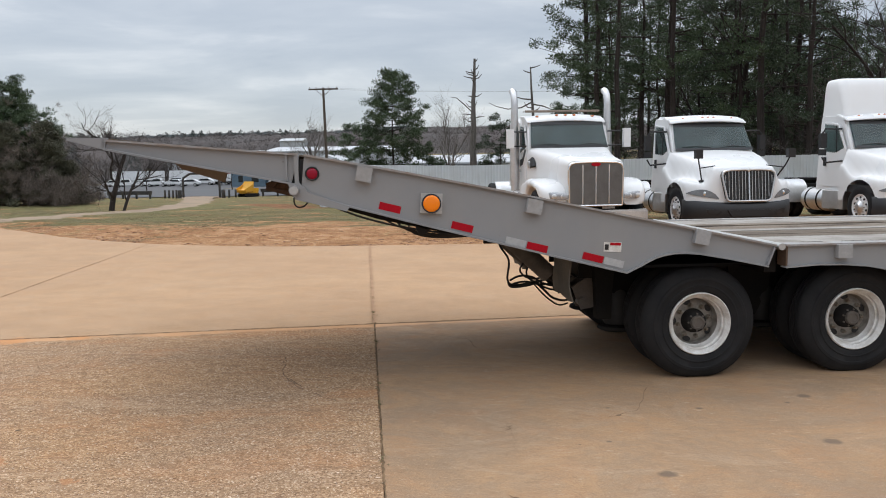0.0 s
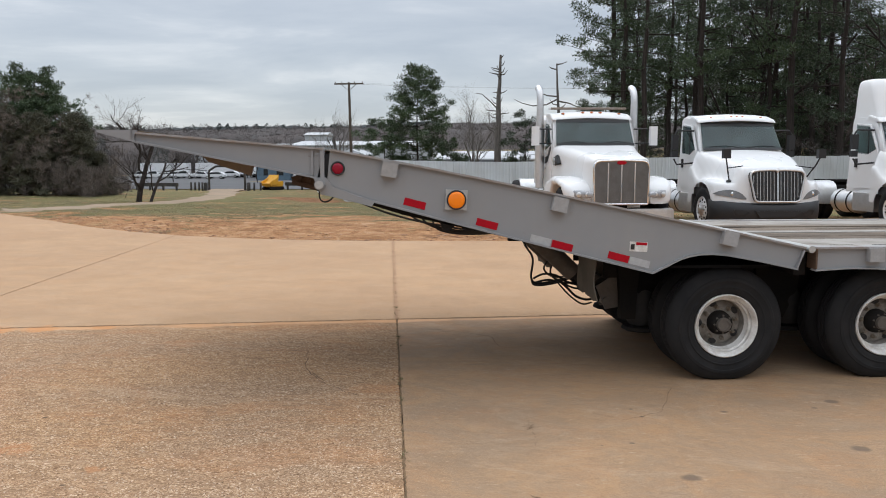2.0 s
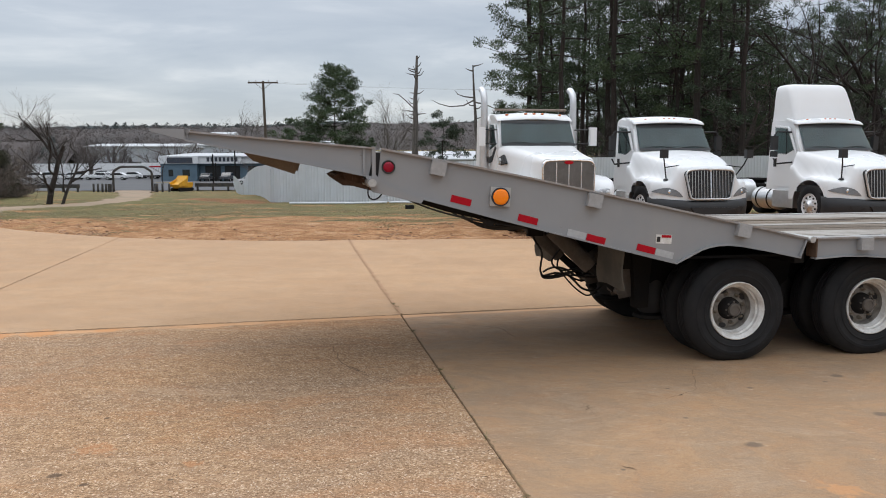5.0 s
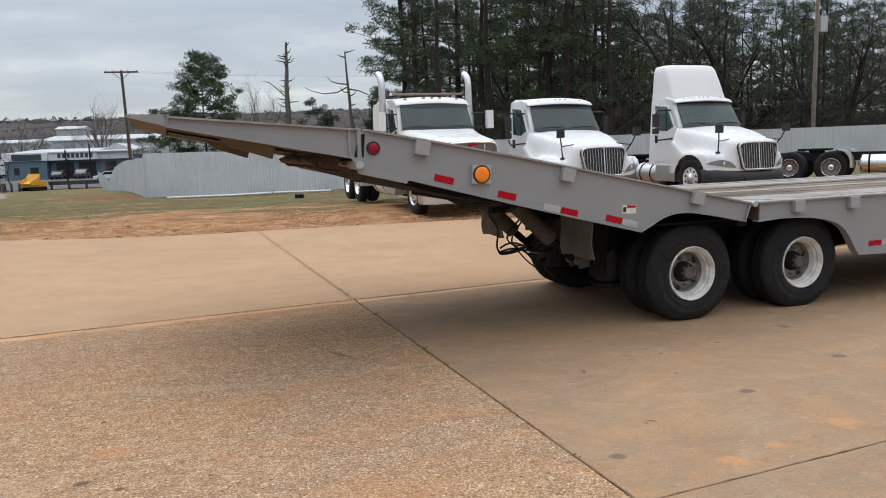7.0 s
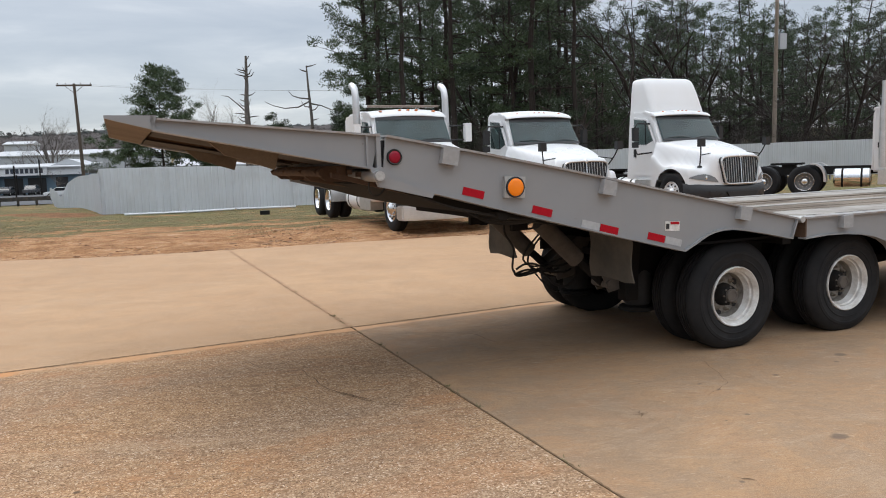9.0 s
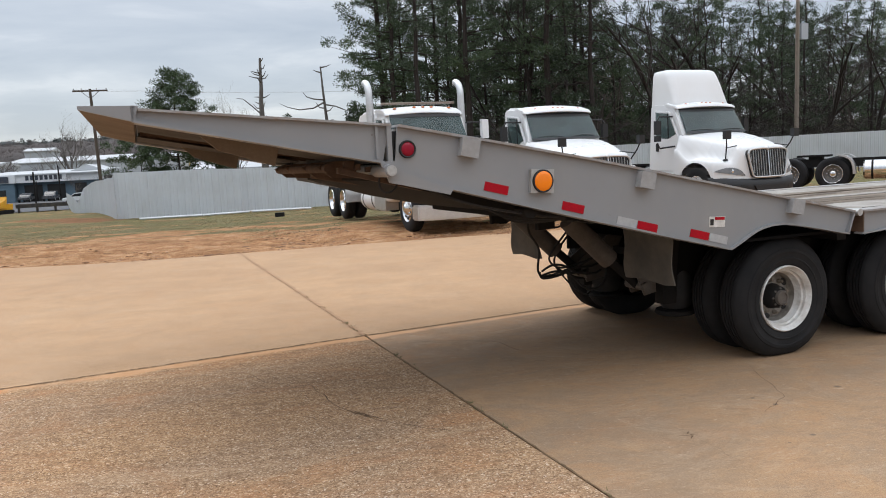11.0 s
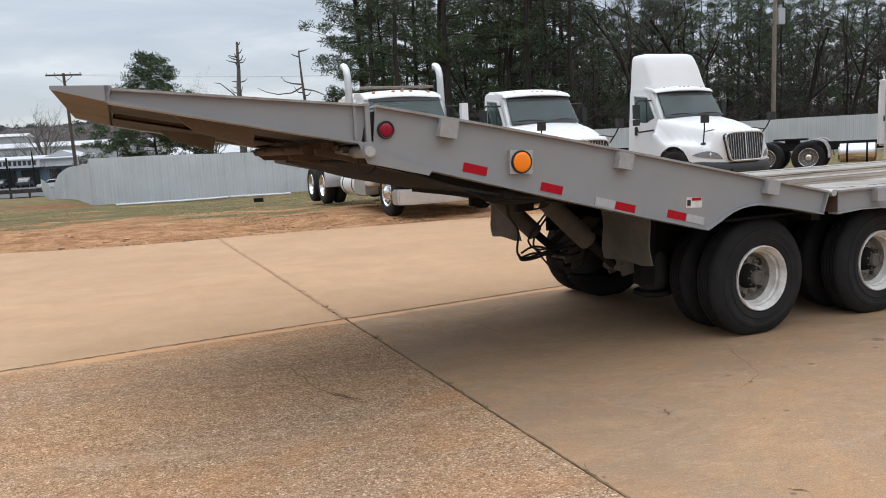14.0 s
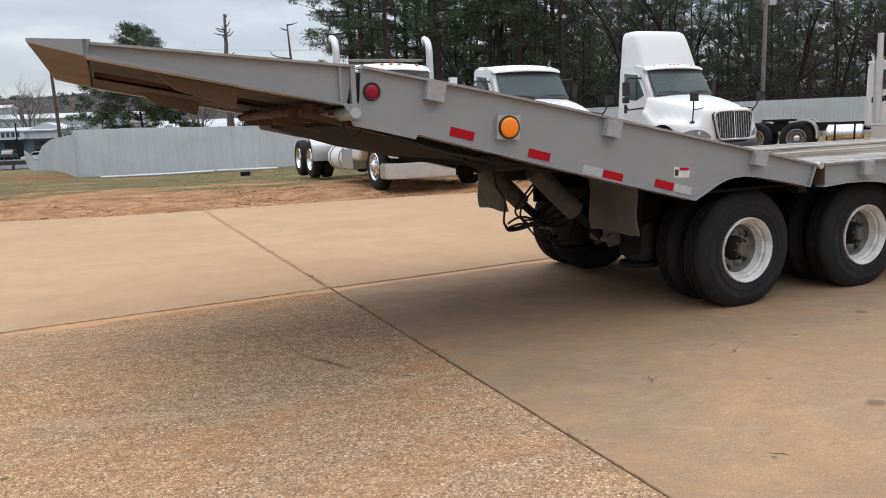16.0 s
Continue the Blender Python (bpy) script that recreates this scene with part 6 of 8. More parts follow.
    part("cowl", curved_pane((2.27, 1.995), (2.30, 2.065), 0.96, 0.95, 0.07, 0.058, 12, 1), "black", cab)
    part("roof_cap", bowed_visor([(2.46, 2.66), (2.475, 2.70), (2.60, 2.775), (2.85, 2.85), (3.30, 2.87), (3.30, 2.79), (2.62, 2.70)], 0.99, 0.12, 0.055), body, cab, smooth=50)
    for x in (-0.7, -0.22, 0.0, 0.22, 0.7):
        part("marker_lamp", lathe(bmesh.new(), [(0.0, -0.04), (0.018, -0.035), (0.027, -0.015), (0.028, 0.06), (0.0, 0.08)], 12, "y", pose(x, 2.66 + 0.12 * x * x, 2.815 - 0.055 * x * x) @ Matrix.Diagonal((1.3, 1, 0.85, 1))), "marker", cab)
    part("roof_rack", tube(bmesh.new(), [(-0.95, 3.0, 2.93), (0.95, 3.0, 2.93)], 0.03, 8), "palepole", cab, "weathered rail across the roof")
    part("roof_rack", tube(bmesh.new(), [(-0.95, 3.3, 2.95), (0.95, 3.3, 2.95)], 0.03, 8), "satin", cab)
    for s in (-1, 1):
        part("wiper", tube(bmesh.new(), [(s * 0.10, 2.20, 2.05), (s * 0.50, 2.21, 2.10), (s * 0.80, 2.25, 2.07)], 0.010, 6), "black", cab)
        d = part("door", bevel(side_panel([(2.42, 0.95), (2.45, 2.0), (2.70, 2.56), (3.28, 2.62), (3.30, 0.95)], 0.99, 0.045, s), 0.02, 2), body, cab)
        part("window_trim", side_panel([(2.50, 2.02), (2.73, 2.52), (3.22, 2.57), (3.22, 1.90)], 1.034, 0.003, s), "interior", d)
        part("door_window", bevel(side_panel([(2.52, 2.03), (2.74, 2.50), (3.20, 2.55), (3.20, 1.92)], 1.036, 0.006, s), 0.002), "glass", d)
        part("door_stripe", side_panel([(2.44, 1.95), (2.90, 1.60), (3.28, 1.55), (3.28, 1.72), (2.95, 1.75), (2.60, 2.0)], 1.036, 0.003, s), "black", d, "black vent panel on the door")
        part("door_handle", boxed((s * 1.045 - 0.02, 3.10, 1.42), (s * 1.045 + 0.02, 3.24, 1.48), 0.01), "chrome", d)
        mr = part("side_mirror", bevel(box(bmesh.new(), (s * 1.45 - 0.085, 2.26, 2.0), (s * 1.45 + 0.085, 2.40, 2.46)), 0.04, 3), body, cab, "white mirror housing")
        for z in (2.05, 2.40):
            part("mirror_arm", tube(bmesh.new(), [(s * 1.02, 2.5, z), (s * 1.36, 2.36, z)], 0.018, 7), "black", mr)
        part("step", bevel(box(bmesh.new(), (s * 1.02 - 0.16, 2.35, 0.40), (s * 1.02 + 0.16, 3.25, 0.85)), 0.03, 2), "satin", T)
    if sleeper:
        sl = part("sleeper", shell([(3.50, 0.95, 1.04), (3.50, 2.70, 1.02), (3.70, 2.86, 0.98), (4.75, 2.84, 0.98), (4.90, 2.70, 1.02), (4.90, 0.95, 1.04)], 0.07, 3), body, T)
        for s in (-1, 1):
            part("side_vent", side_panel([(3.95, 2.0), (3.95, 2.42), (4.05, 2.42), (4.05, 2.0)], 1.03, 0.012, s), "black", sl)
    return T


TURN_ROW = 8.5
long_nose_truck(pose(2.39, 16.73, land(1.5, 18), 0, 0, TURN_ROW), "white square-nosed semi truck with twin chrome stacks", "row of white trucks")
sloped_nose_truck(pose(5.82, 17.37, 0.0, 0, 0, TURN_ROW), "white sloped-nose day-cab truck with dark bumper", False, "row of white trucks")
sloped_nose_truck(pose(10.10, 17.50, 0.0, 0, 0, TURN_ROW), "white day-cab truck with a tall roof fairing", True, "row of white trucks")
long_nose_truck(pose(20.44, 19.08, -0.03, 0, 0, 45), "semi truck chassis with chrome tanks, stack and bare fifth wheel", "row of white trucks", False, "white", (0.82, 5.35, 6.62), (3.45, 4.5))

# ---- sheet-metal fence behind the trucks ----
def fence_sheet(p, q, h0, h1, base0, base1, rng, back=0.0):
    """One ribbed sheet between two ground points, with its own top and foot."""
    p, q = Vector((*p, 0)), Vector((*q, 0))
    d = (q - p).normalized()
    s = Vector((-d.y, d.x, 0))
    n, bm = 24, bmesh.new()
    p, q = p - d * 0.006 + s * back, q + d * 0.006 + s * back
    lo, hi = [], []
    for i in range(n + 1):
        t = i / n
        rib = 0.015 if i % 8 == 4 else (0.006 if i % 8 == 0 else 0.0)
        at = p.lerp(q, t) - s * rib
        lo.append(bm.verts.new(at + Vector((0, 0, base0 + (base1 - base0) * t))))
        hi.append(bm.verts.new(at + Vector((0, 0, h0 + (h1 - h0) * t)) + s * rng.uniform(-0.004, 0.004)))
    for i in range(n):
        bm.faces.new((lo[i], lo[i + 1], hi[i + 1], hi[i]))
    return solid(bm, 0.003)


fence = thing("fence", Matrix.Identity(4), "weathered white corrugated sheet-metal fence with a bent wing", "fence", kind="structure")
frng = random.Random(11)
FENCE = [(-8.4, 38.0), (46.0, 40.5)]
steps = 58
for k in range(steps):
    t0, t1 = k / steps, (k + 1) / steps
    a = (FENCE[0][0] + (FENCE[1][0] - FENCE[0][0]) * t0, FENCE[0][1] + (FENCE[1][1] - FENCE[0][1]) * t0)
    b = (FENCE[0][0] + (FENCE[1][0] - FENCE[0][0]) * t1, FENCE[0][1] + (FENCE[1][1] - FENCE[0][1]) * t1)
    top = lambda t: 1.72 + 0.38 * t - 0.16 * math.exp(-((t - 0.15) / 0.08) ** 2)
    part("sheet", fence_sheet(a, b, top(t0), top(t1) + frng.uniform(-0.012, 0.012), float(lay(np.float64(a[0]), np.float64(a[1]))) - 0.03, float(lay(np.float64(b[0]), np.float64(b[1]))) - 0.03, frng, 0.004 * (k % 2)), "fence", fence, smooth=0)
wing = [(-8.42, 38.02, 1.72, -0.47), (-8.62, 38.75, 1.50, -0.47), (-9.2, 40.8, 1.50, -0.47), (-10.05, 44.06, 1.42, -0.47), (-11.0, 47.2, 1.38, -0.48), (-11.6, 48.9, 1.28, -0.48), (-12.15, 49.42, 0.96, -0.48), (-12.41, 49.5, 0.43, -0.48), (-12.62, 49.8, 0.13, -0.48), (-13.0, 50.5, 0.45, -0.48), (-13.3, 51.1, 0.62, -0.40), (-13.58, 51.5, 0.74, 0.15)]
for a, b in zip(wing, wing[1:]):
    part("sheet", fence_sheet(a[:2], b[:2], a[2], b[2], a[3], b[3], frng), "fence", fence, smooth=0)
for k in range(0, steps + 1, 3):
    t = k / steps
    x, y = FENCE[0][0] + (FENCE[1][0] - FENCE[0][0]) * t, FENCE[0][1] + (FENCE[1][1] - FENCE[0][1]) * t + 0.15
    part("fence_post", tube(bmesh.new(), [(x, y, -0.6), (x, y, 1.66 + 0.36 * t)], 0.03, 8), "iron", fence)
for z in (0.2, 1.3):
    part("fence_rail", tube(bmesh.new(), [(FENCE[0][0], FENCE[0][1] + 0.14, z), (FENCE[1][0], FENCE[1][1] + 0.14, z + 0.3)], 0.022, 6), "iron", fence)
for pts in ([(-7.3, 36.8), (-4.2, 36.5)], [(-4.6, 36.3), (-2.6, 37.2)], [(-2.5, 37.3), (0.2, 37.0)]):
    p = [(x, y, land(x, y) + 0.05) for x, y in pts]
    tagged(part("fence_pipe", tube(bmesh.new(), p, 0.045, 8), "fence"), "loose white pipe lying in the grass by the fence", "pipe", "loose pipes")
tagged(part("crate", boxed((-1.55, 30.1, land(-1.4, 30.2) - 0.02), (-1.2, 30.4, land(-1.4, 30.2) + 0.16), 0.01), "iron"), "small dark box lying in the grass", "box")


# ---- trees ----
def blades(centres, radii, per, width, rng, up=0.25):
    """Tufts: thin triangles that spread out from each centre."""
    n = len(centres)
    c = np.repeat(np.asarray(centres, float), per, axis=0)
    r = np.repeat(np.asarray(radii, float), per)
    d = rng.normal(size=(n * per, 3))
    d[:, 2] += up
    d /= np.linalg.norm(d, axis=1)[:, None]
    s = np.cross(d, rng.normal(size=(n * per, 3)))
    s /= np.linalg.norm(s, axis=1)[:, None] + 1e-9
    start = c + d * (r * rng.uniform(0.0, 0.35, n * per))[:, None]
    tip = c + d * (r * rng.uniform(0.7, 1.15, n * per))[:, None]
    half = (s * width) * (0.5 + rng.uniform(0, 0.7, n * per))[:, None]
    v = np.stack([start - half, start + half, tip], axis=1).reshape(-1, 3)
    f = np.arange(n * per * 3).reshape(-1, 3)
    return v, f


def clumps(centres, radii, per, length, width, rng, flat=0.6):
    """Soft flattened pads of short needles, thickest towards their rims."""
    n = len(centres)
    c = np.repeat(np.asarray(centres, float), per, axis=0)
    r = np.repeat(np.asarray(radii, float), per)
    d = rng.normal(size=(n * per, 3))
    d /= np.linalg.norm(d, axis=1)[:, None]
    off = d * (r * rng.uniform(0, 1, n * per) ** 0.5)[:, None]
    off[:, 2] *= flat
    g = d * 0.8 + rng.normal(size=(n * per, 3)) * 0.5
    g[:, 2] += 0.35
    g /= np.linalg.norm(g, axis=1)[:, None]
    s = np.cross(g, rng.normal(size=(n * per, 3)))
    s /= np.linalg.norm(s, axis=1)[:, None] + 1e-9
    base = c + off
    tip = base + g * (length * rng.uniform(0.6, 1.3, n * per))[:, None]
    v = np.stack([base - s * width, base + s * width, tip], axis=1).reshape(-1, 3)
    return v, np.arange(n * per * 3).reshape(-1, 3)


def limb_mesh(tubes):
    """Many thin tapered limbs as one mesh: (points, radii, sides)."""
    bm = bmesh.new()
    for pts, rs, seg in tubes:
        rings, last = [], None
        P = [Vector(p) for p in pts]
        for i, p in enumerate(P):
            d = (P[min(i + 1, len(P) - 1)] - P[max(i - 1, 0)]).normalized()
            s, u = frame_of(d)
            rings.append([bm.verts.new(p + (s * math.cos(k * math.tau / seg) + u * math.sin(k * math.tau / seg)) * rs[i]) for k in range(seg)])
        for a, b in zip(rings, rings[1:]):
            for k in range(seg):
                bm.faces.new((a[k], a[(k + 1) % seg], b[(k + 1) % seg], b[k]))
    return bm


def pine(seed, height, crown_base, crown_r, mat="needles", tufts=0.7, name="pine_tree", label="tall pine with a bare trunk and ragged dark green crown", round_top=True, trunk_r=None, per=95, width=0.037, even=False):
    rng, prng = np.random.default_rng(seed), random.Random(seed)
    T = thing(name, Matrix.Identity(4), label, "tree", "pine stand")
    bend = [(prng.uniform(-0.25, 0.25) * height / 18, prng.uniform(-0.25, 0.25) * height / 18) for _ in range(9)]
    tr = trunk_r or height * 0.0105
    trunk = [(bend[k][0] * k / 8, bend[k][1] * k / 8, height * k / 8) for k in range(9)]
    tubes = [(trunk, [tr * (1 - 0.88 * k / 8) for k in range(9)], 8)]
    centres, radii = [], []
    z = crown_base
    lobes = [prng.uniform(0, math.tau) for _ in range(3)]
    while z < height * 0.985:
        f = (z - crown_base) / (height - crown_base)
        if round_top:
            reach = crown_r * (max(0.05, math.sin(math.pi * (0.20 + 0.76 * f))) ** 0.7)
        else:
            reach = crown_r * (1 - f) ** 0.75
        if even:
            reach = crown_r * float(np.interp(f, (0, 0.10, 0.28, 0.55, 0.8, 0.93, 1), (0.62, 0.95, 1.0, 0.80, 0.52, 0.30, 0.12)))
        bx = float(np.interp(z, [p[2] for p in trunk], [p[0] for p in trunk]))
        by = float(np.interp(z, [p[2] for p in trunk], [p[1] for p in trunk]))
        turn = prng.uniform(0, math.tau)
        boughs = 4 if even else prng.choice((2, 2, 3))
        for j in range(boughs):
            a = turn + math.tau * j / boughs + prng.uniform(-0.4, 0.4) if even else prng.uniform(0, math.tau)
            uneven = 0.86 + 0.24 * math.cos(2 * (a - lobes[0]) + 3 * f) * math.cos(a - lobes[1] - 4 * f)
            if even:
                uneven = prng.uniform(0.90, 1.0)
            L = reach * uneven * (prng.uniform(0.62, 1.04) if even else prng.uniform(0.6, 1.2)) + 0.25
            rise = L * (prng.uniform(0.05, 0.40) if even else prng.uniform(-0.12, 0.45))
            p0 = Vector((bx, by, z))
            p1 = p0 + Vector((math.cos(a) * L * 0.5, math.sin(a) * L * 0.5, rise * 0.25))
            p2 = p0 + Vector((math.cos(a + 0.2) * L, math.sin(a + 0.2) * L, rise))
            tubes.append(([p0, p1, p2], [tr * 0.22 * (1 - 0.6 * f) + 0.008, tr * 0.13, 0.008], 4))
            m = max(1, round(L * 1.1 * tufts))
            for k in range(m):
                t = 0.42 + 0.58 * (k + prng.random()) / m
                q = p0.lerp(p1, t * 2) if t < 0.5 else p1.lerp(p2, min(1, t * 2 - 1))
                spread = 0.08 + 0.16 * L * t
                centres.append((q.x + prng.gauss(0, spread * 0.6), q.y + prng.gauss(0, spread * 0.6), q.z + prng.gauss(0.12, 0.14)))
                radii.append(prng.uniform(0.34, 0.62))
            # a pad of needles closes the bough
            centres.append((p2.x, p2.y, p2.z + 0.12))
            radii.append(prng.uniform(0.40, 0.68))
        z += (prng.uniform(0.40, 0.70) if tufts > 0.9 else prng.uniform(0.62, 1.15)) * height / 18
    for k in range(5):
        a = prng.uniform(0, math.tau)
        zz = prng.uniform(crown_base * 0.35, crown_base)
        L = prng.uniform(0.5, 1.8)
        tubes.append(([(0, 0, zz), (math.cos(a) * L, math.sin(a) * L, zz + prng.uniform(-0.2, 0.3))], [0.03, 0.008], 4))
    part("trunk", limb_mesh(tubes), "bark", T)
    v, f = clumps(centres, [r * min(1.08, 0.66 + height / 44) for r in radii], per, 0.17, width, rng, 0.62)
    part_mesh("crown", raw_mesh("crown", v, f), mat, T, smooth=0)
    return T


def grow(p, d, length, r, depth, prng, tubes, twigs, spread=0.55, droop=0.0):
    """A branch that forks until it is thin."""
    pts, rs = [Vector(p)], [r]
    dd = Vector(d).normalized()
    n = 4 if depth > 0 else 2
    for k in range(n):
        dd = (dd + Vector((prng.gauss(0, 0.16), prng.gauss(0, 0.16), prng.gauss(0.06 - droop, 0.08)))).normalized()
        pts.append(pts[-1] + dd * length / n)
        rs.append(r * (1 - 0.42 * (k + 1) / n))
    (tubes if depth > 1 else twigs).append((pts, rs, 6 if r > 0.08 else (4 if r > 0.02 else 3)))
    if depth == 0:
        return
    kids = prng.choice((3, 4, 4)) if depth > 1 else prng.choice((3, 4, 5))
    for i in range(kids):
        t = 0.35 + 0.65 * (i + prng.random()) / kids
        q = pts[min(n, int(t * n))]
        side = Vector((prng.gauss(0, 1), prng.gauss(0, 1), prng.gauss(0.25, 0.5))).normalized()
        grow(q, dd * (1 - spread) + side * spread, length * prng.uniform(0.55, 0.8), rs[-1] * prng.uniform(0.62, 0.86), depth - 1, prng, tubes, twigs, spread, droop)


def bare_tree(seed, height, lean=(0, 0), name="bare_tree", label="leafless grey tree with fine spreading twigs", depth=4, mat="greybark", twig="twigs", forks=1, r=None, spread=0.55):
    prng = random.Random(seed)
    T = thing(name, Matrix.Identity(4), label, "tree", "bare trees")
    tubes, twigs = [], []
    for k in range(forks):
        grow((k * 0.35, 0, -0.1), (lean[0] + prng.gauss(0, 0.05), lean[1], 1), height * 0.42, r or height * 0.016, depth, prng, tubes, twigs, spread)
    part("trunk", limb_mesh(tubes), mat, T)
    part("twig_crown", limb_mesh(twigs), twig, T)
    return T


def put(T, x, y, rz=0.0, s=1.0, first=False, z=None):
    m = pose(x, y, land(x, y) - 0.05 if z is None else z, 0, 0, rz) @ Matrix.Scale(s, 4)
    if first:
        T.matrix_basis = m
        return T
    c = copy_thing(T, m)
    c.scale = (s, s, s)
    return c


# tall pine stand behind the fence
PINES = [pine(101, 21, 6.5, 3.1), pine(102, 19, 4.2, 3.4), pine(103, 23, 7.5, 2.8), pine(104, 18, 3.2, 3.4), pine(105, 20, 4.2, 2.8, "needles_shaded"), pine(106, 17, 2.0, 3.2, "needles_shaded")]
prng = random.Random(77)
spots = []
for k in range(1600):
    x, y = prng.uniform(6, 84), prng.uniform(48, 92)
    left = 5.5 + (y - 60) * 0.12
    open_edge = (x / y < 0.30 and prng.random() < 0.6) or (x / y > 0.60 and prng.random() < 0.35) or (x / y > 0.3 and y > 78)
    apart = 2.35 if 0.25 < x / y < 0.55 else (3.3 if x / y <= 0.25 else 2.7)
    if x < left + 1.2 or open_edge or y < 47 + 0.10 * max(0, 30 - x) * 1.0 or any(math.hypot(x - a, y - b) < apart for a, b in spots):
        continue
    spots.append((x, y))
    if len(spots) > 150:
        break
spots = [(7.6, 60.5), (9.8, 63.0), (11.6, 59.0)] + spots
used = set()
for i, (x, y) in enumerate(spots):
    k = i % 6 if y > 66 or i < 6 else prng.choice((0, 1, 2, 3, 4, 5))
    ratio = x / y
    size = prng.uniform(0.85, 1.15)
    if ratio > 0.41:
        # the wood is younger towards its far end, with a dip in its top
        size *= (0.58 if ratio < 0.50 else 0.68) * math.sqrt(y / 55)
    put(PINES[k], x, y, prng.uniform(0, 360), size, k not in used)
    used.add(k)

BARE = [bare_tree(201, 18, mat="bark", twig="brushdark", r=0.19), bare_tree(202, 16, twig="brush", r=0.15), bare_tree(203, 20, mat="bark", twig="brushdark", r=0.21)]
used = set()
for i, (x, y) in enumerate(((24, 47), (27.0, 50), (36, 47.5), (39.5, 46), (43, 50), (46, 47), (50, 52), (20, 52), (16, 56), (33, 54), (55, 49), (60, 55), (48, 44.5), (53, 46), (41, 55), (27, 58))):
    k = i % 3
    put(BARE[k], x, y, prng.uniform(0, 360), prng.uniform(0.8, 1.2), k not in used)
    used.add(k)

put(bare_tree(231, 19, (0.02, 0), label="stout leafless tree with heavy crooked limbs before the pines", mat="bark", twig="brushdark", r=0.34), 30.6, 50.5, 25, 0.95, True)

# brown brush and vines under the stand, and more of the wood behind it
def brush_mesh(region, count, zmax, rng, size=(0.8, 1.9), width=0.045, per=26):
    x0, x1, y0, y1 = region
    c, r = [], []
    for k in range(count):
        x, y = rng.uniform(x0, x1), rng.uniform(y0, y1)
        z = land(x, y) + abs(rng.normal(0, zmax * 0.5))
        c.append((x, y, z))
        r.append(rng.uniform(*size))
    return blades(c, r, per, width, rng, 0.7)


rng = np.random.default_rng(5)
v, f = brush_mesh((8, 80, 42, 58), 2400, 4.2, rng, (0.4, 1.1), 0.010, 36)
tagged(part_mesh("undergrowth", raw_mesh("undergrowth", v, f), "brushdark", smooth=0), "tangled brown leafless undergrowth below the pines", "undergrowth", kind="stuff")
v, f = brush_mesh((17, 110, 60, 100), 2400, 4.6, rng, (0.6, 1.3), 0.022, 40)
tagged(part_mesh("undergrowth", raw_mesh("undergrowth", v, f), "cedar", smooth=0), "dark evergreen undergrowth deep in the wood", "undergrowth", kind="stuff")

v, f = brush_mesh((19, 46, 60, 84), 1500, 9.0, rng, (0.6, 1.4), 0.026, 34)
tagged(part_mesh("undergrowth", raw_mesh("undergrowth", v, f), "cedar", smooth=0), "dark evergreen thicket deep in the wood", "undergrowth", kind="stuff")

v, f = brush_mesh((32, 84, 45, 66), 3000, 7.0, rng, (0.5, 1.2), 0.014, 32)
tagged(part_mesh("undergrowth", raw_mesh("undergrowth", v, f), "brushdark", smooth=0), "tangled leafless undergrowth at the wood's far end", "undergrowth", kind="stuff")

# lone pine with a bushy companion, a small pine
put(pine(301, 10.8, 3.6, 3.1, "needles", 0.95, label="lone bushy pine beside the utility pole", even=True), -8.5, 68, 30, 1.0, True)
put(pine(302, 6.2, 0.4, 2.7, "needles", 0.85, label="short dense pine with low branches"), -11.4, 67, 80, 1.0, True)
put(pine(303, 4.4, 0.4, 2.2, "needles", 0.85, label="short dense pine with low branches"), -6.1, 70, 10, 1.0, True)
put(pine(304, 7.2, 1.0, 2.4, "needles_shaded", 0.8, label="small dark pine with upright boughs"), 1.1, 72, 10, 1.0, True)
put(pine(305, 7.0, 0.8, 2.6, "needles_shaded", 1.0, label="small dark pine at the edge of the wood", round_top=False), 6.3, 66, 10, 1.0, True)

# dead trees
def snag(seed, x, y, height, r, stubs, lean=(0.0, 0.0), long_limbs=()):
    prng = random.Random(seed)
    T = thing("dead_tree", pose(x, y, land(x, y) - 0.1), "dead grey tree trunk with broken stubs of limbs", "tree", "dead trees")
    pts = [(lean[0] * k / 10 + prng.gauss(0, 0.05), lean[1] * k / 10, height * k / 10) for k in range(11)]
    rs = [r * (1 - 0.75 * k / 10) for k in range(11)]
    part("trunk", limb_mesh([(pts, rs, 8)]), "dead", T)
    for k in range(stubs):
        z = height * prng.uniform(0.45, 0.98)
        a = prng.uniform(0, math.tau)
        L = prng.uniform(0.35, 1.2)
        bx = float(np.interp(z, [p[2] for p in pts], [p[0] for p in pts]))
        part("limb", limb_mesh([([(bx, 0, z), (bx + math.cos(a) * L * 0.6, math.sin(a) * L * 0.6, z + 0.1), (bx + math.cos(a) * L, math.sin(a) * L, z + prng.uniform(0.1, 0.6))], [0.07, 0.05, 0.02], 5)]), "dead", T)
    for z, pp in long_limbs:
        bx = float(np.interp(z, [p[2] for p in pts], [p[0] for p in pts]))
        part("limb", limb_mesh([([(bx + dx, 0, z + dz) for dx, dz in pp], [0.075 - 0.055 * k / (len(pp) - 1) for k in range(len(pp))], 5)]), "dead", T)
    return T


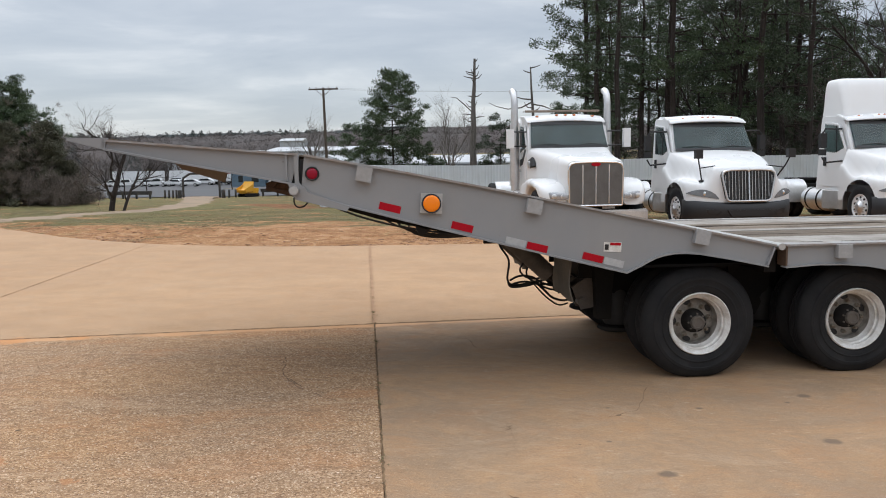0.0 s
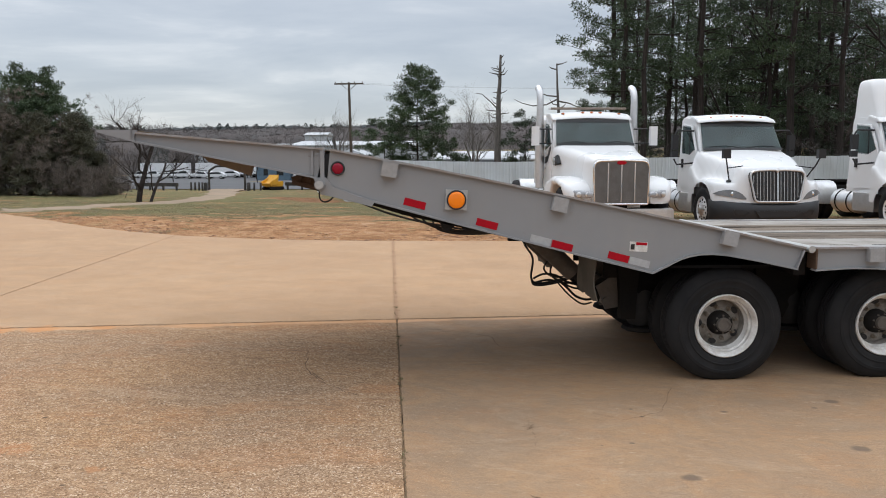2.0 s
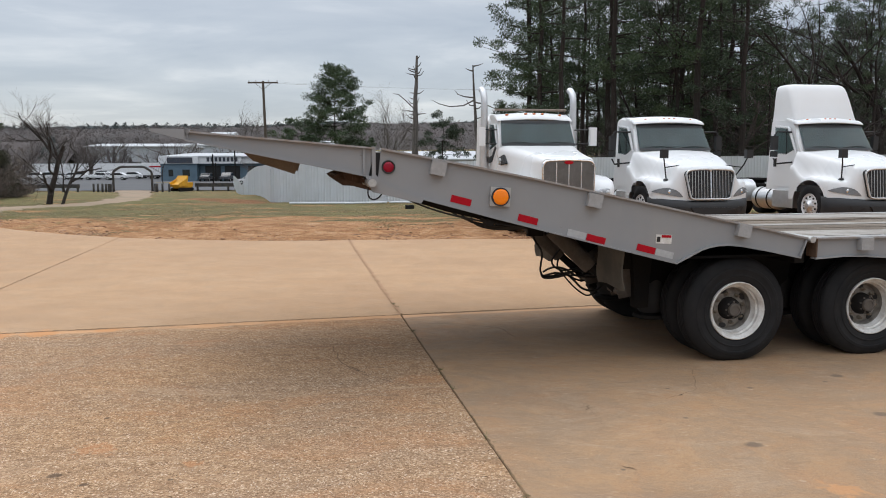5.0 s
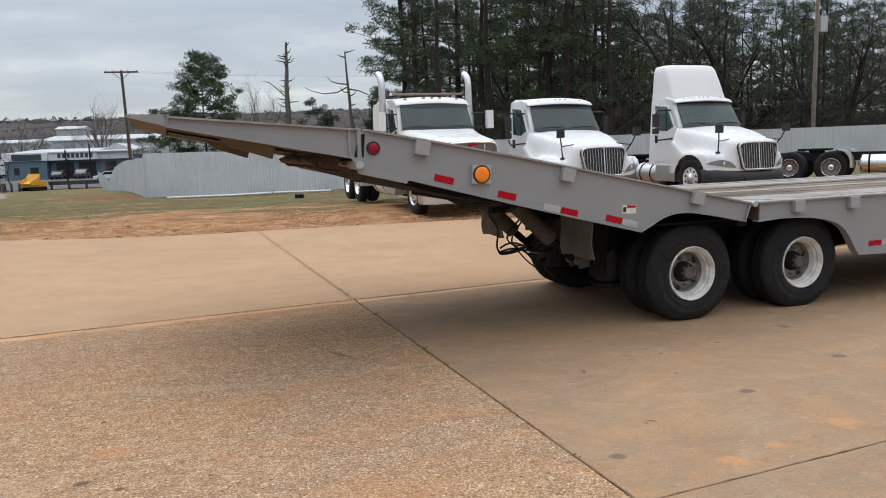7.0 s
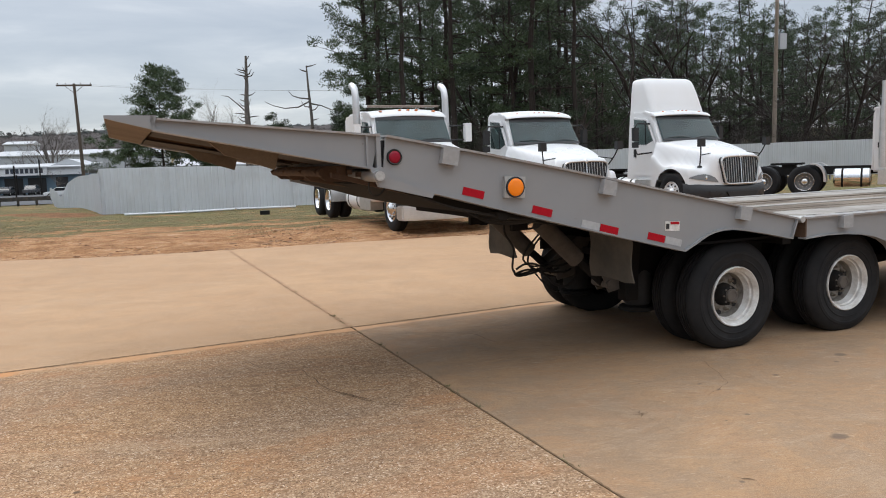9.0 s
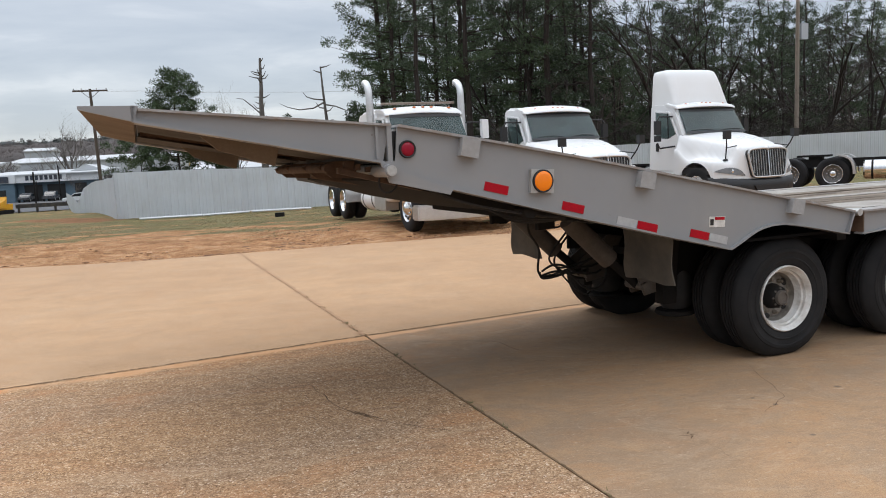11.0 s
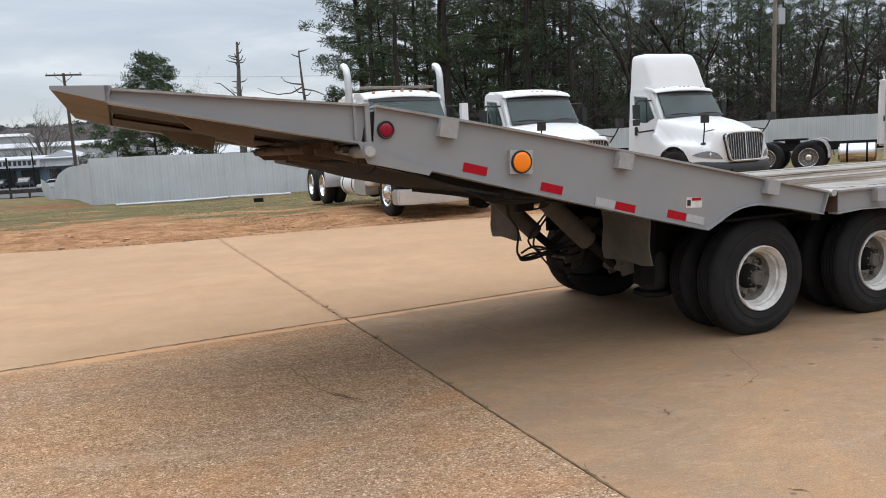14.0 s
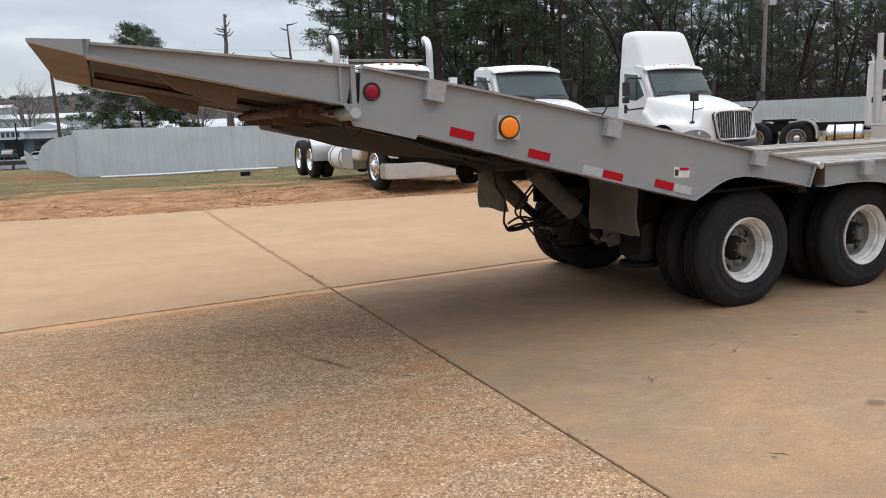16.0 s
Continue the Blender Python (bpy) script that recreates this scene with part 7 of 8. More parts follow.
snag(1, -1.6, 75, 13.2, 0.42, 22, (0.25, 0), ((8.0, [(0, 0), (-0.8, 0.8), (-1.6, 1.5), (-2.2, 1.6)]), (5.6, [(0, 0), (-0.9, 0.6), (-1.5, 1.3)])))
snag(2, 4.4, 70, 11.3, 0.24, 5, (-0.6, 0), ((8.2, [(0, 0), (-1.0, -0.5), (-2.2, -0.6), (-3.2, -0.35), (-3.9, 0.0)]), (8.4, [(0, 0), (-0.9, 0.1), (-1.5, 0.3), (-1.8, 0.7)]), (8.0, [(0, 0), (1.0, -0.2), (1.9, -0.6), (2.6, -0.5)]), (11.2, [(0, 0), (0.5, 0.1), (0.9, 0.25)])))

# leafless trees at the gate, left thicket
put(bare_tree(411, 7.6, (0.0, 0), label="leafless tree with crooked spreading limbs beside the track", depth=5, r=0.155, mat="bark", twig="twigs"), -19.6, 38.45, 40, 1.0, True)
put(bare_tree(412, 6.6, (0.12, 0), label="slim leafless tree beside a stouter one", depth=5, r=0.085, mat="bark", twig="twigs"), -18.95, 38.4, 20, 1.0, True)
put(bare_tree(413, 24, label="tall pale leafless tree behind the shops", depth=5, r=0.42, mat="dead", twig="dead", forks=2, spread=0.40), -45.4, 200, 0, 1.0, True)
put(bare_tree(414, 11.0, label="pale leafless tree in the distance", depth=5, r=0.13, mat="dead", twig="dead", forks=2, spread=0.42), -4.9, 98, 0, 1.45, True)
for i, (x, y, s) in enumerate(((-11, 100, 0.8), (6, 100, 0.8), (-52, 92, 0.8), (-44, 128, 1.0), (-33, 140, 1.0), (-38, 56, 0.9), (-45.5, 74, 0.8), (-57, 70, 1.2), (-46, 60, 1.0), (-60, 130, 1.1), (-68, 120, 1.0), (-26, 135, 0.9))):
    put(BARE[i % 3], x, y, 50 * i, s * 0.5)
for i, (x, y, s) in enumerate(((-29.0, 43.2, 0.40), (-31.8, 43.0, 0.44), (-27.2, 43.4, 0.28), (-34.2, 43.2, 0.42), (-30.2, 44.8, 0.46), (-36.4, 43.6, 0.46))):
    put(BARE[1], x, y, 77 * i, s)
LEFT = [pine(501, 9.0, 2.0, 2.8, "needles", 1.2, label="pine rising out of a thicket"), pine(502, 6.0, 0.3, 2.2, "litcedar", 1.6, label="bronzed cedar with lightened foliage and branches to the ground", round_top=False)]
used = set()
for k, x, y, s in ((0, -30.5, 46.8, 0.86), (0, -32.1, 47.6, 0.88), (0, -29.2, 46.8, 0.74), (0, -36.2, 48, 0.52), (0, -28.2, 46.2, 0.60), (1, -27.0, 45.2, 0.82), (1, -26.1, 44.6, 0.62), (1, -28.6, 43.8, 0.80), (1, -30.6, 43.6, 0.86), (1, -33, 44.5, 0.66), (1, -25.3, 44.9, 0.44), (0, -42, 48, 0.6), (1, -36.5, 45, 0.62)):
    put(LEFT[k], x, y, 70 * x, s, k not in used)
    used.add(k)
rng = np.random.default_rng(8)
c = []
for k in range(6500):
    x, y = rng.uniform(-48, -24.2), rng.uniform(42.2, 47)
    grown = min(1.0, max(0.0, (-24.0 - x) / 6)) * (1.25 if x > -33.5 else 0.85)
    up = min(6.0, abs(rng.normal(0, 1.15)) * (0.6 + 1.75 * grown))
    # gaps let the evergreens show through
    if noise.noise((x * 0.55, y * 0.3, up * 0.5)) < -0.02:
        continue
    c.append((x, y, land(x, y) + up))
v, f = blades(c, [rng.uniform(0.22, 0.62) for _ in c], 44, 0.0065, rng, 1.3)
tagged(part_mesh("thicket", raw_mesh("thicket", v, f), "thicket", smooth=0), "dense brown leafless thicket at the yard's edge", "thicket", kind="stuff")
v, f = blades([(rng.uniform(-41, -38.5) + 6, 62 + rng.uniform(-1, 1), land(-34, 62) + abs(rng.normal(0, 0.5))) for _ in range(30)], [0.5] * 30, 30, 0.02, rng, 0.6)
tagged(part_mesh("shrub", raw_mesh("shrub", v, f), "twigs", smooth=0), "small leafless shrub beside the drive", "shrub")

# far wooded ridge
def far_woods(count, region, hmin, hmax, mat, label, rng, per=60, thin=0.22, gap=0.0):
    x0, x1, y0, y1 = region
    c, r, vs, fs, base = [], [], [], [], 0
    for k in range(count):
        x, y = rng.uniform(x0, x1), rng.uniform(y0, y1)
        h = rng.uniform(hmin, hmax)
        zg = float(lay(np.float64(x), np.float64(y)))
        n = per
        t = rng.uniform(max(0.12, gap), 1, n)
        w = h * (0.30 - 0.10 * gap) * np.sin(np.clip((t - gap) / (1 - gap), 0, 1) * math.pi * 0.86 + 0.25)
        a = rng.uniform(0, math.tau, n)
        q = rng.uniform(0, 1, n) ** 0.5
        for i in range(n):
            c.append((x + math.cos(a[i]) * w[i] * q[i], y + math.sin(a[i]) * w[i] * q[i], zg + t[i] * h))
            r.append(h * rng.uniform(0.07, 0.14))
    v, f = blades(c, r, 2, thin, rng, 0.8)
    return tagged(part_mesh("far_wood", raw_mesh("far_wood", v, f), mat, smooth=0), label, "woods", kind="stuff")


def far_canopy(x0, x1, y0, y1, step, height, mat, twig, label, rng, count, tall):
    """The closed top of far woods: domed crowns side by side over the land, and the thin tops that stand out of them."""
    def top(x, y):
        rise = float(smoothstep(0, 25, min(y - y0, y1 - y)))
        d, _ = noise.voronoi((x * 0.16, y * 0.11, 2.0))
        z = height * (0.72 + 0.35 * noise.noise((x * 0.012, y * 0.012, 1.0))) * (0.78 + 0.32 * float(smoothstep(-260, -120, x))) + 3.0 * (0.55 - d[0]) + 0.8 * noise.noise((x * 0.5, y * 0.5, 5))
        return float(lay(np.float64(x), np.float64(y))) + max(0.0, z) * rise
    xs, ys = np.arange(x0, x1, step), np.arange(y0, y1, step * 1.6)
    verts = [(x, y, top(x, y)) for y in ys for x in xs]
    w = len(xs)
    faces = [(j * w + i, j * w + i + 1, (j + 1) * w + i + 1, (j + 1) * w + i) for j in range(len(ys) - 1) for i in range(w - 1)]
    tagged(part_mesh("far_wood", raw_mesh("far_wood", verts, faces), mat, smooth=180), label, "woods", kind="stuff")
    c = []
    for k in range(count):
        x, y = rng.uniform(max(x0, -330), min(x1, 140)), rng.uniform(y0 + 8, y1 - 8)
        c.append((x, y, top(x, y) - 0.4))
    v, f = blades(c, rng.uniform(tall * 0.5, tall, count), 5, 0.10, rng, 1.1)
    tagged(part_mesh("far_wood", raw_mesh("far_wood", v, f), twig, smooth=0), "fine tops of " + label, "woods", kind="stuff")


rng = np.random.default_rng(21)
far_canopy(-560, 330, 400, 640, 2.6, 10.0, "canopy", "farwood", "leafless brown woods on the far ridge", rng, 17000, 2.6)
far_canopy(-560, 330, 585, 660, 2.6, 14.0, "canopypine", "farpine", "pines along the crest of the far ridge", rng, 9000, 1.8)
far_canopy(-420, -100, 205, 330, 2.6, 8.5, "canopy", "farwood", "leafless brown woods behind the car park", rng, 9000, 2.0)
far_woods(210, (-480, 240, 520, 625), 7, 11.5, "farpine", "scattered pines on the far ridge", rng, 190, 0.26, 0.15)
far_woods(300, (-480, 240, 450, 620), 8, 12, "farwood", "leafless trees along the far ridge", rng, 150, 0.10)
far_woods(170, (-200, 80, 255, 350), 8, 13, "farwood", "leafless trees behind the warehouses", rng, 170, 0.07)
FARBARE = [bare_tree(421, 13, label="leafless tree among the warehouses", r=0.22, mat="farwood", twig="farwood", forks=2, depth=3), bare_tree(422, 12, label="leafless tree among the warehouses", r=0.18, mat="farwood", twig="farwood", forks=2, depth=3)]
trng = random.Random(12)
for i in range(44):
    x, y = trng.uniform(-160, -50), trng.uniform(185.5, 198)
    put(FARBARE[i % 2], x, y, trng.uniform(0, 360), trng.uniform(0.8, 1.4), i < 2)
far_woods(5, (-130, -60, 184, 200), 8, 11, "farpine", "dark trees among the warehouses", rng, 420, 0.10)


# ---- utility poles and wires ----
def utility_pole(x, y, top, r, mat, arm=True, lean=0.0, label="weathered wooden utility pole with a crossarm"):
    z0 = land(x, y)
    T = thing("utility_pole", pose(x, y, z0 - 0.3), label, "pole", "utility poles")
    h = top - z0 + 0.3
    part("pole", tube(bmesh.new(), [(0, 0, 0), (lean * 0.5, 0, h * 0.5), (lean, 0, h)], [r, r * 0.85, r * 0.65], 12), mat, T)
    if arm:
        part("crossarm", boxed((lean - 1.45, -0.06, h - 0.22), (lean + 1.45, 0.06, h - 0.08), 0.01), mat, T)
        for s in (-1, 1):
            part("brace", tube(bmesh.new(), [(lean + s * 0.75, -0.07, h - 0.2), (lean, -0.07, h - 0.85)], 0.025, 6), mat, T)
        for dx in (-1.35, -0.7, 0.55, 1.35):
            part("insulator", lathe(bmesh.new(), [(0.0, 0.16), (0.04, 0.15), (0.06, 0.08), (0.035, 0.04), (0.05, 0.0), (0.0, 0.0)], 10, "z", pose(lean + dx, 0, h - 0.08)), "plate", T)
    return T


utility_pole(-16.0, 75, 9.4, 0.17, "pole", True, -0.2)
p3 = utility_pole(32.5, 45, 14.5, 0.15, "palepole", False, 0.1, "pale wooden pole with a grey lamp box")
part("lamp_box", boxed((0.25, -0.15, 8.6), (0.75, 0.15, 9.6), 0.04), "wallpale", p3, "grey box on the pole")
for x0, x1 in ((-17.35, -17.0), (-14.65, -14.4), (-16.7, -16.4)):
    for q in ((60.0, 82.0, 12.0),):
        p0 = Vector((x0, 75, 9.3))
        p1 = Vector(q) + Vector((0, (x0 + 16) * 0.8, 0))
        pts = [p0.lerp(p1, t / 14) - Vector((0, 0, 1.6 * 4 * (t / 14) * (1 - t / 14))) for t in range(15)]
        tagged(part("wire", tube(bmesh.new(), pts, 0.006, 4), "wire"), "thin overhead wire from the utility pole", "wire", "overhead wires")


# ---- drive, road and the lots beyond ----
def sheet(name, outline, mat, label, lift=0.03, res=2.0, kind="structure"):
    """A thin surface that follows the land inside a convex outline."""
    bm = bmesh.new()
    f = bm.faces.new([bm.verts.new((x, y, 0)) for x, y in outline])
    bmesh.ops.triangulate(bm, faces=[f])
    for _ in range(7):
        long_edges = [e for e in bm.edges if e.calc_length() > res]
        if not long_edges:
            break
        bmesh.ops.subdivide_edges(bm, edges=long_edges, cuts=1)
        bmesh.ops.triangulate(bm, faces=bm.faces[:])
    rim = {w for e in bm.edges if e.is_boundary for w in e.verts} if name == "drive" else ()
    for w in rim:
        w.co.x += 0.9 * noise.noise((w.co.x * 0.35, w.co.y * 0.9, 4.0)) + 0.3 * noise.noise((w.co.x, w.co.y * 2.5, 8.0))
    for w in bm.verts:
        w.co.z = land(w.co.x, w.co.y) + (lift if w not in rim else -0.01) + (0.05 if w.co.y > 60 else 0.0)
    bmesh.ops.recalc_face_normals(bm, faces=bm.faces)
    for fc in bm.faces:
        if fc.normal.z < 0:
            fc.normal_flip()
    return tagged(part(name, bm, mat, smooth=180), label, name, kind=kind)


sheet("drive", [(-19.6, 47.5), (-18.2, 42.4), (-18.6, 38.6), (-19.3, 34.0), (-19.6, 30.0), (-19.5, 26.9), (-17.6, 25.4), (-17.6, 30.0), (-17.3, 34.5), (-16.3, 38.6), (-16.1, 41.6), (-17.4, 47.0), (-33.3, 92), (-35.0, 97.5), (-40.0, 97.5), (-37.8, 92)], "drive", "pale dirt drive running down through a pipe gate", 0.03, 0.9)
sheet("road", [(-140, 97), (8, 97), (8, 120), (-140, 120)], "asphalt", "grey asphalt road", 0.04, 6)
sheet("parking", [(-150, 120), (0, 120), (0, 195), (-150, 195)], "asphalt", "asphalt car park in front of the shops", 0.02, 10)

gate = thing("pipe_gate", pose(0, 92, land(-35.5, 92) - 0.05), "black pipe arch over the drive", "gate")
part("arch", tube(bmesh.new(), [(-37.8, 0, 0), (-37.8, 0, 2.3), (-37.7, 0, 2.6), (-37.0, 0, 3.05), (-36.7, 0, 3.12), (-34.3, 0, 3.12), (-34.0, 0, 3.05), (-33.3, 0, 2.6), (-33.2, 0, 2.3), (-33.2, 0, 0)], 0.14, 10), "steelgate", gate)
for x in (-38.25, -32.75):
    part("gate_post", boxed((x - 0.18, -0.18, 0), (x + 0.18, 0.18, 1.1), 0.03), "steelgate", gate)
for x, y in ((-39.1, 93), (-39.7, 93.4), (-40.4, 93.8), (-41.1, 94.2), (-32.2, 90.5), (-31.5, 90.5), (-30.7, 90.5)):
    z = land(x, y)
    tagged(part("bollard", bevel(tube(bmesh.new(), [(x, y, z - 0.1), (x, y, z + 1.05)], 0.13, 10), 0.02), "steelgate"), "short black wooden bollard beside the drive", "bollard", "bollards")
for x0, x1, y in ((-47.5, -41.8, 92.0), (-29.3, -23.0, 96.0), (-58, -50, 93)):
    z = land((x0 + x1) / 2, y)
    gr = thing("guard_rail", pose(0, y, z), "dark timber guard rail on short posts", "guard rail", "guard rails")
    part("rail", boxed((x0, -0.06, 0.55), (x1, 0.06, 1.0), 0.02), "steelgate", gr)
    for k in range(4):
        x = x0 + (x1 - x0) * (k + 0.15) / 3.3
        part("post", boxed((x - 0.12, -0.02, -0.1), (x + 0.12, 0.12, 0.85), 0.02), "steelgate", gr)
st = part("rock", patch(0, 0, 0.7, 0.4, 0.3, 0.35, 4), "stone")
st.matrix_basis = pose(-28.0, 49.5, land(-28, 49.5) - 0.02)
tagged(st, "pale lump of broken concrete in the grass", "rock")

# shops and warehouses
shop = thing("shop_building", pose(-51.8, 150, -2.1), "low blue shop with a white fascia and metal roof", "building")
part("wall", boxed((0, 0, 0), (7.0, 22, 3.6), 0.02), "blue", shop)
part("wall", boxed((7.05, 1.6, 0), (21.0, 22, 3.5), 0.02), "blue", shop)
part("fascia", boxed((-0.3, -0.3, 3.45), (7.3, 0.1, 4.9), 0.02), "fasciawhite", shop)
part("fascia", boxed((7.3, 0.2, 3.45), (15.6, 0.7, 5.0), 0.02), "fasciawhite", shop, "white fascia that carries dark lettering bars")
part("fascia", boxed((15.6, 0.6, 3.45), (21.3, 1.0, 4.8), 0.02), "fasciawhite", shop)
part("roof", prism(bmesh.new(), [(0.0, 4.75), (22.0, 5.55), (22.0, 5.75), (0.0, 4.92)], -0.3, 21.3, "x"), "roofwhite", shop, "white metal roof")
part("roof_gable", prism(bmesh.new(), [(14.5, 5.0), (18.0, 6.35), (21.5, 5.0)], 6.0, 20.0, "y"), "roofwhite", shop)
part("sign_board", boxed((1.4, -0.42, 3.55), (6.3, -0.28, 4.65), 0.02), "navy", shop, "dark navy sign board")
for k in range(8):
    x = 8.9 + 0.78 * k
    part("lettering_bar", boxed((x, 0.12, 3.85), (x + 0.52, 0.21, 4.65), 0.02), "navy", shop)
for x0, x1 in ((8.2, 11.2), (12.0, 15.0), (16.6, 18.6)):
    part("doorway", boxed((x0, 1.54, 0.02), (x1, 1.66, 3.0), 0.02), "black", shop)
for x0, x1 in ((1.5, 2.4), (4.2, 5.6)):
    part("window", boxed((x0, -0.04, 1.0), (x1, 0.04, 2.3), 0.02), "carglass", shop)
for x, y, h in ((15.4, -4.0, 6.2), (17.2, -26.0, 5.0), (10.9, -1.0, 3.6)):
    tagged(part("sign_pole", tube(bmesh.new(), [(-51.8 + x, 150 + y, -2.2), (-51.8 + x, 150 + y, -2.1 + h)], 0.12, 8), "iron"), "bare dark metal pole beside the road", "pole", "roadside poles")


def warehouse(x, y, z, w, d, h, rise, label, doors=4):
    T = thing("warehouse", pose(x, y, z), label, "building", "warehouses")
    part("wall", boxed((0, 0, 0), (w, d, h), 0.05), "wallpale", T)
    part("roof", prism(bmesh.new(), [(-0.5, h + 0.01), (d * 0.5, h + rise), (d + 0.5, h + 0.01), (d + 0.5, h - 0.25), (-0.5, h - 0.25)], -0.4, w + 0.4, "x"), "roofwhite", T, "white metal roof")
    for k in range(doors):
        u = w * (k + 0.5) / doors
        part("door", boxed((u - 1.6, -0.06, 0), (u + 1.6, 0.05, min(h - 0.8, 3.8)), 0.03), "cargrey" if k % 2 else "wallpale", T)
    for k in range(int(w / 6)):
        part("downpipe", boxed((6 * k + 2, -0.12, 0), (6 * k + 2.2, -0.005, h - 0.3), 0.02), "plate", T)
    return T


warehouse(-72, 240, -1.5, 46, 34, 8.4, 1.7, "long pale warehouse with a white roof", 6)
warehouse(-92, 210, -2.0, 26, 20, 8.0, 0.9, "pale warehouse wall behind bare trees", 3)
warehouse(-89, 320, 4.0, 9.5, 12, 9.0, 1.2, "white warehouse standing higher up the slope", 2)
warehouse(-13, 130, -1.9, 26, 16, 4.0, 1.4, "low white shed behind the small pines", 3)


def van_trailer(x, y, w, h, label):
    T = thing("box_trailer", pose(x, y, land(x, y) + 0.05), label, "trailer", "parked box trailers")
    part("body", boxed((0, 0, 0.9), (w, 2.5, 0.9 + h), 0.05), "carwhite", T)
    part("under_rail", boxed((0.1, 0.2, 0.6), (w - 0.1, 2.3, 0.9), 0.02), "iron", T)
    for u in (0.8, 1.9):
        part("wheel", lathe(bmesh.new(), [(0.0, 0), (0.48, 0), (0.5, 0.1), (0.5, 0.4), (0.0, 0.42)], 18, "y", pose(w - u, 0.1, 0.5)), "tyre", T)
    part("landing_leg", boxed((1.5, 0.4, 0), (1.65, 0.55, 0.8), 0.01), "iron", T)
    return T


van_trailer(-78.3, 182, 12.2, 2.5, "white box trailer parked across the lot")
van_trailer(-92.0, 181, 12.0, 2.5, "white box trailer parked across the lot")
tr = van_trailer(-61.2, 166, 6.2, 2.7, "white box trailer with a red band and dark end")
part("band", boxed((1.6, -0.012, 2.6), (4.4, 0.0, 2.9), 0.002), "red", tr)
part("dark_end", prism(bmesh.new(), [(4.3, 1.3), (6.1, 1.3), (6.1, 3.1), (5.2, 2.4)], -0.012, 0.002, "y"), "black", tr)


def car(x, y, rz, mat, label, pickup=False):
    T = thing("car", pose(x, y, land(x, y) + 0.07, 0, 0, rz), label, "car", "parked cars")
    if pickup:
        prof = [(-2.7, 0.45), (-2.75, 0.95), (-1.3, 1.08), (-0.55, 1.72), (0.9, 1.75), (1.05, 1.08), (2.75, 1.05), (2.8, 0.45)]
        glass = [(-1.15, 1.12), (-0.5, 1.62), (0.82, 1.66), (0.92, 1.14)]
    else:
        prof = [(-2.3, 0.40), (-2.38, 0.80), (-1.35, 0.98), (-0.65, 1.50), (1.1, 1.55), (2.1, 1.05), (2.3, 0.95), (2.32, 0.40)]
        glass = [(-1.15, 1.0), (-0.6, 1.42), (1.0, 1.46), (1.75, 1.04)]
    part("body", bevel(prism(bmesh.new(), prof, -0.9, 0.9, "y"), 0.08, 2), mat, T)
    part("windows", prism(bmesh.new(), glass, -0.915, 0.915, "y"), "carglass", T)
    part("screen", prism(bmesh.new(), [(prof[2][0] + 0.08, prof[2][1] + 0.03), (prof[3][0] - 0.06, prof[3][1] - 0.08), (prof[3][0] - 0.12, prof[3][1] - 0.08), (prof[2][0] - 0.02, prof[2][1] + 0.03)], -0.72, 0.72, "y"), "carglass", T)
    for u in (-1.45, 1.45):
        for s in (-1, 1):
            w = part("wheel", lathe(bmesh.new(), [(0.0, 0.0), (0.2, 0.0), (0.32, -0.02), (0.35, 0.02), (0.35, 0.2), (0.0, 0.22)], 20, "y", pose(u, s * 0.92, 0.33, 0, 0, 0 if s < 0 else 180)), "tyre", T)
            part("hubcap", lathe(bmesh.new(), [(0.0, -0.03), (0.2, -0.025), (0.22, 0.0)], 16, "y", pose(u, s * 0.92, 0.33, 0, 0, 0 if s < 0 else 180)), "plate", w)
    return T


for x, y, rz, mat, pk in ((-71.5, 160, 8, "carwhite", True), (-64.4, 160, 4, "carwhite", False), (-68.3, 163, 172, "carwhite", False), (-70.8, 168, 0, "cargrey", True), (-65.0, 170, 5, "carwhite", False), (-62.0, 173, 175, "carwhite", False), (-75.5, 165, 0, "carwhite", False), (-78.5, 160, 20, "carwhite", True), (-83, 164, 0, "carwhite", False), (-66.8, 175, 0, "cargrey", False), (-72.5, 174, 0, "carwhite", False), (-58.8, 172, 0, "carwhite", False)):
    car(x, y, rz, mat, "white car parked on the asphalt lot" if mat == "carwhite" and not pk else ("white pickup truck parked on the lot" if mat == "carwhite" else "dark car parked on the lot"), pk)
car(-42.4, 148, 90, "cargrey", "dark red car parked before the shop")
car(-38.3, 147.5, 90, "cargrey", "dark van parked before the shop", True)
car(-28.8, 125, 8, "carwhite", "white car on the road")

# small yellow tracked dumper
D = thing("dumper", pose(-30.5, 95, land(-30.5, 95) - 0.02, 0, 0, 62), "small yellow tracked dumper with its skip tipped up", "dumper")
for v in (-0.75, 0.45):
    tk = part("track", bevel(prism(bmesh.new(), [(-1.1, 0.05), (0.9, 0.05), (1.15, 0.28), (0.95, 0.5), (-1.15, 0.5), (-1.35, 0.28)], v, v + 0.32, "y"), 0.04, 2), "tyre", D)
    for k in range(4):
        part("roller", lathe(bmesh.new(), [(0.0, -0.02), (0.13, -0.02), (0.13, 0.34), (0.0, 0.34)], 14, "y", pose(-0.85 + 0.5 * k, v, 0.24)), "iron", tk)
part("chassis", boxed((-1.1, -0.6, 0.45), (1.0, 0.6, 0.7), 0.04), "yellow", D)
part("skip", bevel(prism(bmesh.new(), [(-1.35, 0.60), (-0.15, 0.74), (-0.05, 1.0), (0.10, 1.95), (-0.02, 2.0), (-0.35, 1.25), (-0.75, 0.98), (-1.55, 0.92)], -0.85, 0.85, "y"), 0.04, 2), "yellow", D)
